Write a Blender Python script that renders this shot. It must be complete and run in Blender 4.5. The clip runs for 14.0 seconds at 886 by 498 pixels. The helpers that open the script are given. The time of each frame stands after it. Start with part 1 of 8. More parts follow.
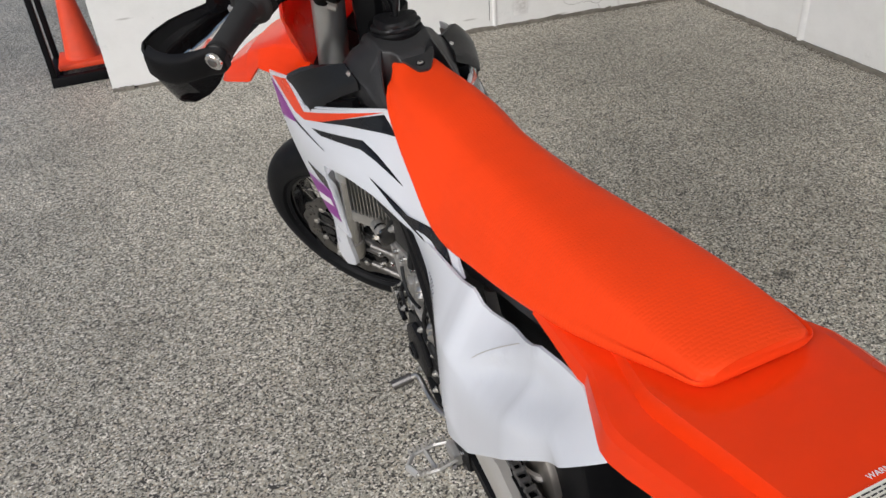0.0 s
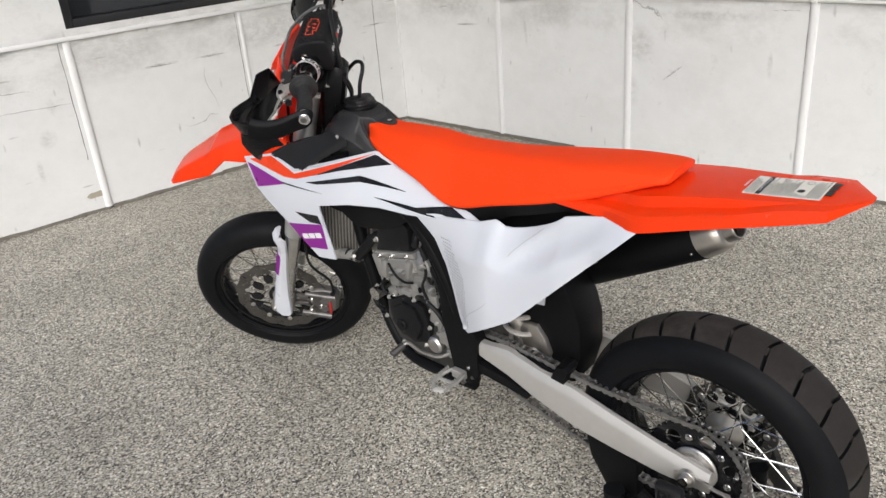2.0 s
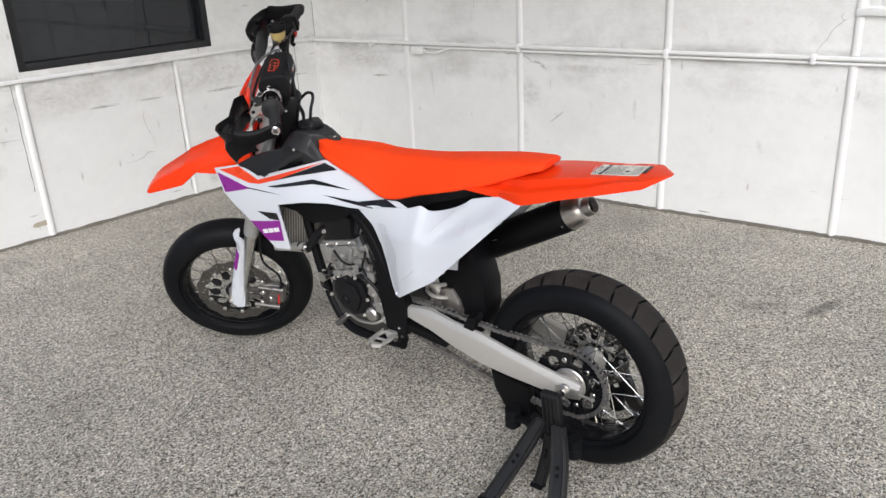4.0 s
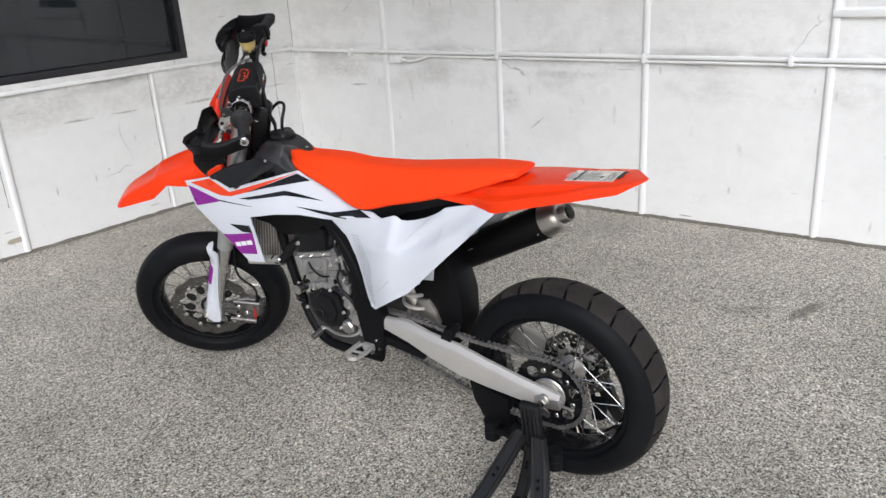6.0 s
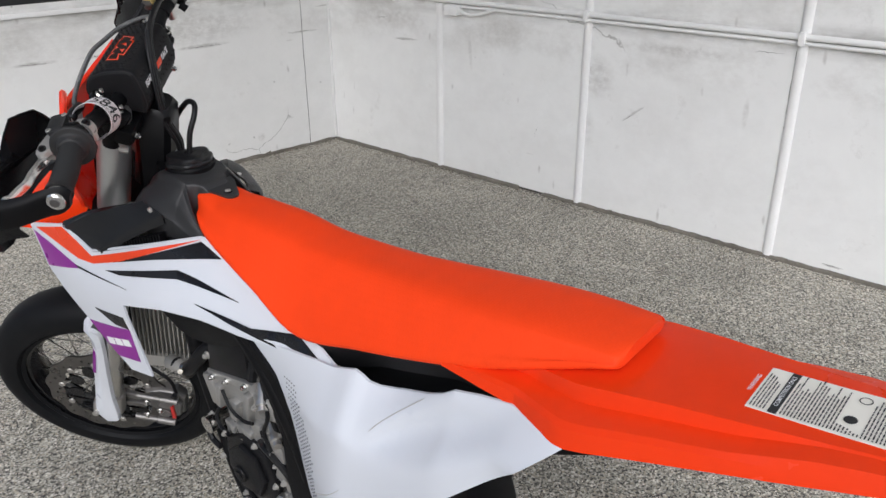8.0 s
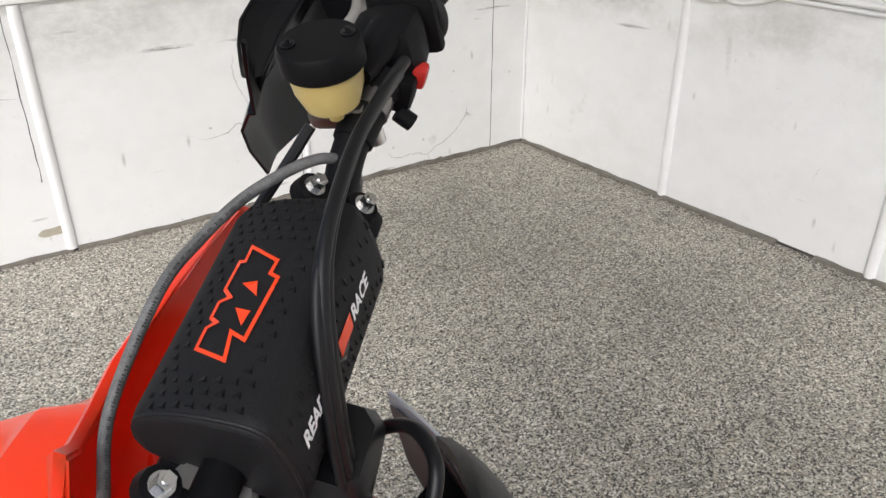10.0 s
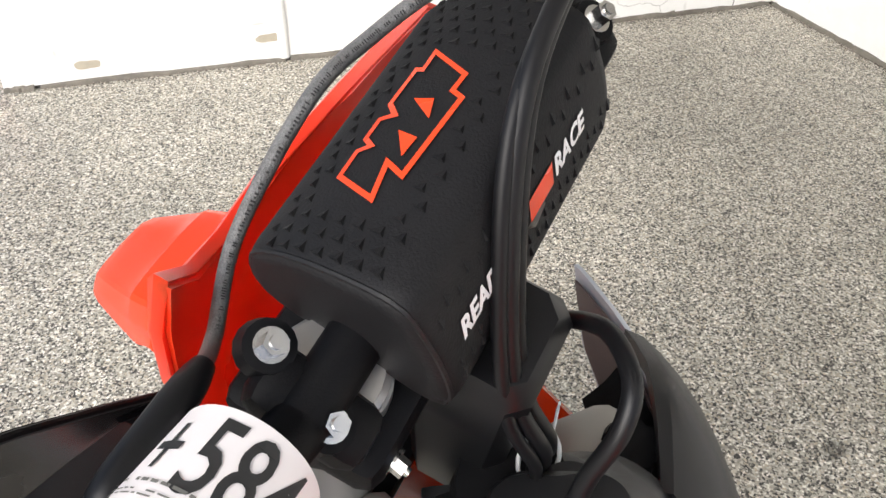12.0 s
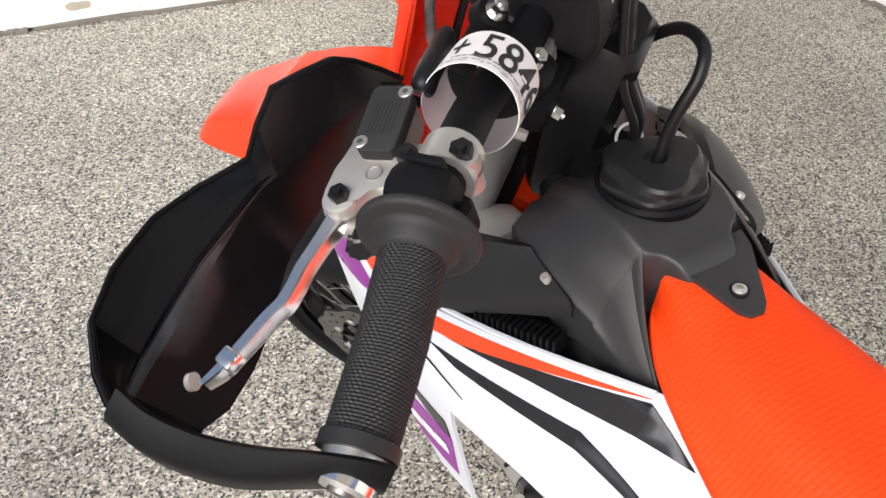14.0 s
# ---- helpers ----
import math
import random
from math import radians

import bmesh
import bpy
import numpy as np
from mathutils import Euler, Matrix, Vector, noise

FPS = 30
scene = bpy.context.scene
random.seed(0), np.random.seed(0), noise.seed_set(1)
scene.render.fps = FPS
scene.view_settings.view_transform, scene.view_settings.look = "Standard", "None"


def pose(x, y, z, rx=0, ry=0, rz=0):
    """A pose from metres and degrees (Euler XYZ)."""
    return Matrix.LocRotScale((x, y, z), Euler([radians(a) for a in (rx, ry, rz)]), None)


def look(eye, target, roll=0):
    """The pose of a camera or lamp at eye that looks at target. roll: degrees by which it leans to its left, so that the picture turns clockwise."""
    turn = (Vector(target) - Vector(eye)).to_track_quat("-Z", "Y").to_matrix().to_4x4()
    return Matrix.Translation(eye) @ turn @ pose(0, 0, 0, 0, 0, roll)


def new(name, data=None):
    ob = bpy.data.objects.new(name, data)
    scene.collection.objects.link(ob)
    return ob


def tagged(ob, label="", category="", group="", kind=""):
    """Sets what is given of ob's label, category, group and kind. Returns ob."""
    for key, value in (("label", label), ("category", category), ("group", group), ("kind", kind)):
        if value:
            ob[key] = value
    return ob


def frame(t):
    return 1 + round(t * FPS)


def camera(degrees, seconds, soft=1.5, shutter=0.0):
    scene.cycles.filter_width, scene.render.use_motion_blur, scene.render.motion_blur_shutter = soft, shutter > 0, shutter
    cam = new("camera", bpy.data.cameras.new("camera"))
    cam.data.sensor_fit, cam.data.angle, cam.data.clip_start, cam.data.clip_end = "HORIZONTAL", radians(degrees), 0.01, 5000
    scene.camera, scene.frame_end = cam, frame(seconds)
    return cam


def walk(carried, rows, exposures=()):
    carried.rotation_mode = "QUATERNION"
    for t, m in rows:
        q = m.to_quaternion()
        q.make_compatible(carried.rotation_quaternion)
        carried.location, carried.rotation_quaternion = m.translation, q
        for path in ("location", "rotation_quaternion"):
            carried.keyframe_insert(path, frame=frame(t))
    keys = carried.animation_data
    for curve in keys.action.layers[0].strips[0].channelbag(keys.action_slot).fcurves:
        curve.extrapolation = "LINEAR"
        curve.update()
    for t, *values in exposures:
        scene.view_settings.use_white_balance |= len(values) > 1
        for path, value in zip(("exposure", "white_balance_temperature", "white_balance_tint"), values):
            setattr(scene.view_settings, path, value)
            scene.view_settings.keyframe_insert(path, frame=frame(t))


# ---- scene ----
cam = camera(58.2, 14.0)
PATH = [
    (0, (0.568, 0.121, 1.443), (1.094, 1.701, 0.336), -4.7),
    (0.5, (0.352, 0.217, 1.438), (1.229, 1.705, 0.43), -5.7),
    (1, (0.026, 0.15, 1.468), (1.192, 1.494, 0.555), -4.2),
    (1.5, (-0.196, -0.057, 1.479), (1.049, 1.253, 0.624), -4.3),
    (2, (-0.388, -0.191, 1.51), (0.89, 1.107, 0.685), -4.9),
    (2.5, (-0.621, -0.244, 1.516), (0.75, 0.98, 0.727), -3.3),
    (3, (-0.758, -0.39, 1.541), (0.67, 0.799, 0.8), -2.3),
    (3.2, (-0.781, -0.443, 1.557), (0.649, 0.749, 0.827), -2.5),
    (5.3, (-1.094, -0.593, 1.533), (0.461, 0.466, 0.854), -3.3),
    (5.5, (-1.046, -0.585, 1.537), (0.498, 0.486, 0.853), -3.5),
    (6, (-0.859, -0.564, 1.536), (0.642, 0.563, 0.845), -3.7),
    (6.5, (-0.624, -0.419, 1.502), (0.859, 0.712, 0.781), -2.6),
    (7, (-0.343, -0.244, 1.509), (1.14, 0.864, 0.751), -1.5),
    (7.5, (-0.006, -0.078, 1.489), (1.416, 1.085, 0.7), -1.3),
    (8, (0.213, 0.148, 1.458), (1.572, 1.365, 0.638), -0.4),
    (8.5, (0.363, 0.415, 1.472), (1.649, 1.694, 0.628), 0.4),
    (9, (0.542, 0.71, 1.458), (1.697, 2.089, 0.584), -0.6),
    (9.2, (0.597, 0.825, 1.454), (1.724, 2.216, 0.561), -0.6),
    (11.3, (0.85, 1.297, 1.462), (1.768, 2.723, 0.402), 2.2),
    (11.5, (0.827, 1.28, 1.426), (1.64, 2.726, 0.309), 1.8),
    (11.6, (0.819, 1.27, 1.413), (1.575, 2.718, 0.259), 2.0),
    (12, (0.812, 1.251, 1.379), (1.385, 2.704, 0.129), 0.7),
    (12.2, (0.785, 1.227, 1.373), (1.305, 2.68, 0.101), 0.0),
    (12.5, (0.718, 1.183, 1.367), (1.201, 2.631, 0.075), -0.7),
    (12.8, (0.632, 1.118, 1.373), (1.165, 2.538, 0.069), -0.7),
    (13, (0.597, 1.081, 1.379), (1.156, 2.497, 0.081), -0.4),
    (13.5, (0.564, 1.039, 1.384), (1.192, 2.432, 0.093), 0.7),
    (13.6, (0.57, 1.037, 1.388), (1.181, 2.419, 0.078), 0.0),
    (14, (0.582, 1.051, 1.375), (1.235, 2.404, 0.055), 0.4),
]
EXPOSURES = [(0, -0.28, 6050, 10), (0.5, -0.33, 6050, 10), (1.5, -0.17, 6050, 10), (3.2, -0.07, 6000, 10), (5.3, -0.08, 5800, 10), (7.0, -0.14, 5800, 10), (8.0, -0.28, 5800, 10), (8.6, -0.28, 5800, 10), (9.2, -0.07, 5850, 10), (11.3, 0.26, 6150, 10), (12.5, 0.74, 6150, 10), (13.5, 0.46, 6150, 10), (14, 0.46, 6150, 10)]
walk(cam, [(t, look(eye, target, roll)) for t, eye, target, roll in PATH], EXPOSURES)

# ---- light: bright, veiled daylight from the open side of the bay ----
world = bpy.data.worlds.new("sky")
scene.world = world
world.use_nodes = True
wn = world.node_tree.nodes
sky = wn.new("ShaderNodeTexSky")
sky.sky_type = 'NISHITA'
sky.sun_disc = False
sky.sun_elevation, sky.sun_rotation = radians(34), radians(234)
sky.air_density, sky.dust_density, sky.ozone_density = 1.0, 4.0, 1.0
wn["Background"].inputs["Strength"].default_value = 0.105
world.node_tree.links.new(sky.outputs[0], wn["Background"].inputs[0])
sun_data = bpy.data.lights.new("sun", 'SUN')
sun_data.energy, sun_data.angle, sun_data.color = 2.2, radians(50), (1.0, 0.988, 0.972)
sun = new("sun", sun_data)
sun.matrix_world = look((-5.0, -3.6, 4.155), (0, 0, 0))


# ---- materials ----
def material(name, color, rough=0.5, metal=0.0, spec=0.5, coat=0.0, vary=0.06, scale=30.0, bump=0.0, bump_scale=200.0,
             grime=0.0, grime_color=(0.1, 0.09, 0.08), rough_vary=0.08):
    """A surface with broad and fine variation of colour and gloss, and fine relief."""
    m = bpy.data.materials.new(name)
    m.use_nodes = True
    nodes, links = m.node_tree.nodes, m.node_tree.links
    b = nodes["Principled BSDF"]
    tc = nodes.new("ShaderNodeTexCoord")
    big = nodes.new("ShaderNodeTexNoise")
    big.inputs["Scale"].default_value, big.inputs["Detail"].default_value = scale * 0.15, 5
    fine = nodes.new("ShaderNodeTexNoise")
    fine.inputs["Scale"].default_value, fine.inputs["Detail"].default_value = scale, 4
    for n in (big, fine):
        links.new(tc.outputs["Object"], n.inputs["Vector"])
    mix = nodes.new("ShaderNodeMath")
    mix.operation = 'ADD'
    links.new(big.outputs[0], mix.inputs[0])
    links.new(fine.outputs[0], mix.inputs[1])
    ramp = nodes.new("ShaderNodeMapRange")
    ramp.inputs[1].default_value, ramp.inputs[2].default_value = 0.6, 1.4
    ramp.inputs[3].default_value, ramp.inputs[4].default_value = 1 - vary, 1 + vary
    links.new(mix.outputs[0], ramp.inputs[0])
    hsv = nodes.new("ShaderNodeHueSaturation")
    hsv.inputs["Color"].default_value = (*color, 1)
    links.new(ramp.outputs[0], hsv.inputs["Value"])
    out = hsv.outputs[0]
    if grime:
        g = nodes.new("ShaderNodeTexNoise")
        g.inputs["Scale"].default_value, g.inputs["Detail"].default_value, g.inputs["Roughness"].default_value = scale * 0.06, 9, 0.72
        links.new(tc.outputs["Object"], g.inputs["Vector"])
        gr = nodes.new("ShaderNodeMapRange")
        gr.inputs[1].default_value, gr.inputs[2].default_value = 0.52, 0.75
        gr.inputs[3].default_value, gr.inputs[4].default_value = 0.0, grime
        links.new(g.outputs[0], gr.inputs[0])
        mx = nodes.new("ShaderNodeMixRGB")
        mx.inputs[2].default_value = (*grime_color, 1)
        links.new(gr.outputs[0], mx.inputs[0])
        links.new(out, mx.inputs[1])
        out = mx.outputs[0]
    links.new(out, b.inputs["Base Color"])
    rr = nodes.new("ShaderNodeMapRange")
    rr.inputs[1].default_value, rr.inputs[2].default_value = 0.3, 0.7
    rr.inputs[3].default_value, rr.inputs[4].default_value = max(0.02, rough - rough_vary), min(1, rough + rough_vary)
    links.new(big.outputs[0], rr.inputs[0])
    links.new(rr.outputs[0], b.inputs["Roughness"])
    b.inputs["Metallic"].default_value = metal
    b.inputs["Specular IOR Level"].default_value = spec
    b.inputs["Coat Weight"].default_value = coat
    b.inputs["Coat Roughness"].default_value = 0.08
    if bump:
        bt = nodes.new("ShaderNodeTexNoise")
        bt.inputs["Scale"].default_value, bt.inputs["Detail"].default_value = bump_scale, 3
        links.new(tc.outputs["Object"], bt.inputs["Vector"])
        bp = nodes.new("ShaderNodeBump")
        bp.inputs["Strength"].default_value, bp.inputs["Distance"].default_value = bump, 0.002
        links.new(bt.outputs[0], bp.inputs["Height"])
        links.new(bp.outputs[0], b.inputs["Normal"])
    return m


def dash_relief(m):
    """Rows of short raised dashes across a seat cover."""
    nodes, links = m.node_tree.nodes, m.node_tree.links
    tc = nodes.new("ShaderNodeTexCoord")
    br = nodes.new("ShaderNodeTexBrick")
    br.inputs["Color1"].default_value = br.inputs["Color2"].default_value = (1, 1, 1, 1)
    br.inputs["Mortar"].default_value = (0, 0, 0, 1)
    br.inputs["Scale"].default_value, br.inputs["Mortar Size"].default_value, br.inputs["Mortar Smooth"].default_value = 46, 0.075, 0.7
    br.inputs["Brick Width"].default_value, br.inputs["Row Height"].default_value = 0.5, 0.22
    links.new(tc.outputs["Object"], br.inputs["Vector"])
    bp = nodes.new("ShaderNodeBump")
    bp.inputs["Strength"].default_value, bp.inputs["Distance"].default_value = 0.30, 0.0006
    links.new(br.outputs["Color"], bp.inputs["Height"])
    links.new(bp.outputs[0], nodes["Principled BSDF"].inputs["Normal"])
    return m


def floor_material():
    """Sealed floor of small pale, tan and black stone chips."""
    m = bpy.data.materials.new("chip_floor")
    m.use_nodes = True
    nodes, links = m.node_tree.nodes, m.node_tree.links
    b = nodes["Principled BSDF"]
    tc = nodes.new("ShaderNodeTexCoord")
    warp = nodes.new("ShaderNodeTexNoise")
    warp.inputs["Scale"].default_value = 120
    links.new(tc.outputs["Object"], warp.inputs["Vector"])
    add = nodes.new("ShaderNodeVectorMath")
    add.operation = 'MULTIPLY_ADD'
    add.inputs[1].default_value = (0.006, 0.006, 0.0)
    links.new(warp.outputs["Color"], add.inputs[0])
    links.new(tc.outputs["Object"], add.inputs[2])
    v = nodes.new("ShaderNodeTexVoronoi")
    v.inputs["Scale"].default_value = 215
    links.new(add.outputs[0], v.inputs["Vector"])
    sep = nodes.new("ShaderNodeSeparateColor")
    links.new(v.outputs["Color"], sep.inputs[0])
    cr = nodes.new("ShaderNodeValToRGB")
    cr.color_ramp.interpolation = 'CONSTANT'
    stops = [(0.0, (0.047, 0.043, 0.038)), (0.17, (0.163, 0.151, 0.127)), (0.33, (0.350, 0.325, 0.269)), (0.55, (0.510, 0.480, 0.405)),
             (0.78, (0.45, 0.393, 0.298)), (0.87, (0.76, 0.73, 0.65))]
    while len(cr.color_ramp.elements) < len(stops):
        cr.color_ramp.elements.new(0.5)
    for e, (p, c) in zip(cr.color_ramp.elements, stops):
        e.position, e.color = p, (*c, 1)
    links.new(sep.outputs[0], cr.inputs[0])
    stain = nodes.new("ShaderNodeTexNoise")
    stain.inputs["Scale"].default_value, stain.inputs["Detail"].default_value, stain.inputs["Roughness"].default_value = 1.3, 8, 0.65
    links.new(tc.outputs["Object"], stain.inputs["Vector"])
    sm = nodes.new("ShaderNodeMapRange")
    sm.inputs[1].default_value, sm.inputs[2].default_value, sm.inputs[3].default_value, sm.inputs[4].default_value = 0.3, 0.72, 1.18, 0.72
    links.new(stain.outputs[0], sm.inputs[0])
    spot = nodes.new("ShaderNodeTexVoronoi")
    spot.inputs["Scale"].default_value = 0.9
    links.new(add.outputs[0], spot.inputs["Vector"])
    spm = nodes.new("ShaderNodeMapRange")
    spm.inputs[1].default_value, spm.inputs[2].default_value, spm.inputs[3].default_value, spm.inputs[4].default_value = 0.012, 0.03, 0.55, 1.0
    links.new(spot.outputs["Distance"], spm.inputs[0])
    mul = nodes.new("ShaderNodeMath")
    mul.operation = 'MULTIPLY'
    links.new(sm.outputs[0], mul.inputs[0])
    links.new(spm.outputs[0], mul.inputs[1])
    # a rubbed smear, oil drops, faint darker patches, and painted corner shade over dirt
    rough = nodes.new("ShaderNodeTexNoise")
    rough.inputs["Scale"].default_value, rough.inputs["Detail"].default_value = 38, 5
    links.new(tc.outputs["Object"], rough.inputs["Vector"])
    wob = nodes.new("ShaderNodeVectorMath")
    wob.operation = 'MULTIPLY_ADD'
    wob.inputs[1].default_value = (0.03, 0.03, 0.0)
    links.new(rough.outputs["Color"], wob.inputs[0])
    links.new(tc.outputs["Object"], wob.inputs[2])
    level = mul.outputs[0]
    # oval at (2.75, 2.5) paints light falling off into the corner, over real dirt
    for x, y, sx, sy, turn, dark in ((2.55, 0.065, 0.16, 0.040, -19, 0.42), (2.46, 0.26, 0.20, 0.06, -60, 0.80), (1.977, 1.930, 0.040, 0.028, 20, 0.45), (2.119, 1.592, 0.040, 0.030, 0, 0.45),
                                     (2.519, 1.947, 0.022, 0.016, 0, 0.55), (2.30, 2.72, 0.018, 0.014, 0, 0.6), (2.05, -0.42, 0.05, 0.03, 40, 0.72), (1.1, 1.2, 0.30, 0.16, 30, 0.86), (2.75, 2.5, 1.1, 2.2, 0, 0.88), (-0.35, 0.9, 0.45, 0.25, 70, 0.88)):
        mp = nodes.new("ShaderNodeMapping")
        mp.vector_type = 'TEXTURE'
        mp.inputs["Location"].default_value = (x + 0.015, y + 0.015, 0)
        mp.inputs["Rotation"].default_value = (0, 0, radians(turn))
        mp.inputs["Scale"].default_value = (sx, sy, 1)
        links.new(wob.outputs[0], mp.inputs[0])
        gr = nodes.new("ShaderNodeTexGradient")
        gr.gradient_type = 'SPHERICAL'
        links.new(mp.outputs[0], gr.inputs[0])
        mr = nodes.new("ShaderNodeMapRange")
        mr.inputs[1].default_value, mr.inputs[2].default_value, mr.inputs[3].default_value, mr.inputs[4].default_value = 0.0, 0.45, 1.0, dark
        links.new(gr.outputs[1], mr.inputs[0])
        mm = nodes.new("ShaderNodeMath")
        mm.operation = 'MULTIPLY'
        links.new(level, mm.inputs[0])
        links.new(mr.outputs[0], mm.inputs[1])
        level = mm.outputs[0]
    mottle = nodes.new("ShaderNodeTexNoise")
    mottle.inputs["Scale"].default_value, mottle.inputs["Detail"].default_value = 75, 2
    links.new(tc.outputs["Object"], mottle.inputs["Vector"])
    mo = nodes.new("ShaderNodeMapRange")
    mo.inputs[1].default_value, mo.inputs[2].default_value, mo.inputs[3].default_value, mo.inputs[4].default_value = 0.30, 0.70, 0.78, 1.24
    links.new(mottle.outputs[0], mo.inputs[0])
    mv = nodes.new("ShaderNodeMath")
    mv.operation = 'MULTIPLY'
    links.new(level, mv.inputs[0])
    links.new(mo.outputs[0], mv.inputs[1])
    level = mv.outputs[0]
    hsv = nodes.new("ShaderNodeHueSaturation")
    links.new(cr.outputs[0], hsv.inputs["Color"])
    links.new(level, hsv.inputs["Value"])
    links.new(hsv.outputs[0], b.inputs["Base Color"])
    b.inputs["Roughness"].default_value = 0.55
    bp = nodes.new("ShaderNodeBump")
    bp.inputs["Strength"].default_value, bp.inputs["Distance"].default_value = 0.25, 0.001
    links.new(v.outputs["Distance"], bp.inputs["Height"])
    links.new(bp.outputs[0], b.inputs["Normal"])
    return m


def wall_material():
    """White paint, rubbed and smudged at handlebar height, with scuffs and hairline cracks."""
    m = material("white_wall_paint", (0.825, 0.827, 0.815), 0.5, scale=14, vary=0.03, bump=0.25, bump_scale=60)
    nodes, links = m.node_tree.nodes, m.node_tree.links
    b = nodes["Principled BSDF"]
    out = b.inputs["Base Color"].links[0].from_socket
    tc = nodes.new("ShaderNodeTexCoord")

    def node(kind, **values):
        n = nodes.new(kind)
        for k, v in values.items():
            n.inputs[k].default_value = v
        return n

    def span(src, a, b2, lo, hi):
        n = nodes.new("ShaderNodeMapRange")
        for k, v in zip((1, 2, 3, 4), (a, b2, lo, hi)):
            n.inputs[k].default_value = v
        links.new(src, n.inputs[0])
        return n.outputs[0]

    def times(a, b2):
        n = nodes.new("ShaderNodeMath")
        n.operation = 'MULTIPLY'
        links.new(a, n.inputs[0])
        links.new(b2, n.inputs[1])
        return n.outputs[0]

    def stain(mask, color):
        nonlocal out
        mx = nodes.new("ShaderNodeMixRGB")
        mx.inputs[2].default_value = (*color, 1)
        links.new(mask, mx.inputs[0])
        links.new(out, mx.inputs[1])
        out = mx.outputs[0]

    def scaled(vec):
        mp = nodes.new("ShaderNodeMapping")
        mp.inputs["Scale"].default_value = vec
        links.new(tc.outputs["Object"], mp.inputs[0])
        return mp.outputs[0]

    sep = nodes.new("ShaderNodeSeparateXYZ")
    links.new(tc.outputs["Object"], sep.inputs[0])
    z = sep.outputs[2]
    # rubbed, grey-brown smudges, mostly between knee and shoulder height
    cloud = node("ShaderNodeTexNoise", Scale=2.1, Detail=12.0, Roughness=0.76)
    links.new(scaled((1.0, 1.0, 1.5)), cloud.inputs["Vector"])
    rub = times(times(span(z, 0.66, 0.74, 0.30, 1.0), span(z, 1.0, 1.5, 1.0, 0.35)), span(cloud.outputs[0], 0.45, 0.72, 0.0, 0.50))
    stain(rub, (0.40, 0.385, 0.35))
    fine = node("ShaderNodeTexNoise", Scale=7.0, Detail=8.0, Roughness=0.75)
    links.new(tc.outputs["Object"], fine.inputs["Vector"])
    stain(span(fine.outputs[0], 0.60, 0.82, 0.0, 0.4), (0.33, 0.315, 0.285))
    # black dust along the pipe
    near = nodes.new("ShaderNodeMath")
    near.operation = 'SUBTRACT'
    near.inputs[1].default_value = 0.925
    links.new(z, near.inputs[0])
    dist = nodes.new("ShaderNodeMath")
    dist.operation = 'ABSOLUTE'
    links.new(near.outputs[0], dist.inputs[0])
    dust = node("ShaderNodeTexNoise", Scale=5.0, Detail=6.0, Roughness=0.65)
    links.new(scaled((0.5, 0.5, 2.0)), dust.inputs["Vector"])
    stain(times(span(dist.outputs[0], 0.01, 0.075, 0.75, 0.0), span(dust.outputs[0], 0.42, 0.66, 0.0, 1.0)), (0.22, 0.21, 0.19))
    # short scuffs and chips
    for scale, limit, keep, color in ((scaled((4.0, 4.0, 30.0)), 0.20, 0.86, (0.30, 0.29, 0.27)), (scaled((16.0, 16.0, 5.0)), 0.16, 0.86, (0.34, 0.32, 0.30)), (scaled((12.0, 12.0, 12.0)), 0.10, 0.82, (0.22, 0.21, 0.20))):
        warp = node("ShaderNodeTexNoise", Scale=9.0, Detail=4.0)
        links.new(tc.outputs["Object"], warp.inputs["Vector"])
        ad = nodes.new("ShaderNodeVectorMath")
        ad.operation = 'MULTIPLY_ADD'
        ad.inputs[1].default_value = (0.45, 0.45, 0.45)
        links.new(warp.outputs["Color"], ad.inputs[0])
        links.new(scale, ad.inputs[2])
        v = node("ShaderNodeTexVoronoi", Scale=1.0)
        links.new(ad.outputs[0], v.inputs["Vector"])
        sc = nodes.new("ShaderNodeSeparateColor")
        links.new(v.outputs["Color"], sc.inputs[0])
        stain(times(span(v.outputs["Distance"], limit * 0.2, limit, 0.6, 0.0), span(sc.outputs[0], keep, keep + 0.02, 0.0, 1.0)), color)
    # rubbed smears and bar-end scuffs: along which wall, distance from the corner, height, half length, half height, tilt, strength, colour
    grain = node("ShaderNodeTexNoise", Scale=26.0, Detail=6.0, Roughness=0.7)
    links.new(scaled((1.0, 1.0, 1.6)), grain.inputs["Vector"])
    mask = span(grain.outputs[0], 0.38, 0.62, 0.15, 1.0)
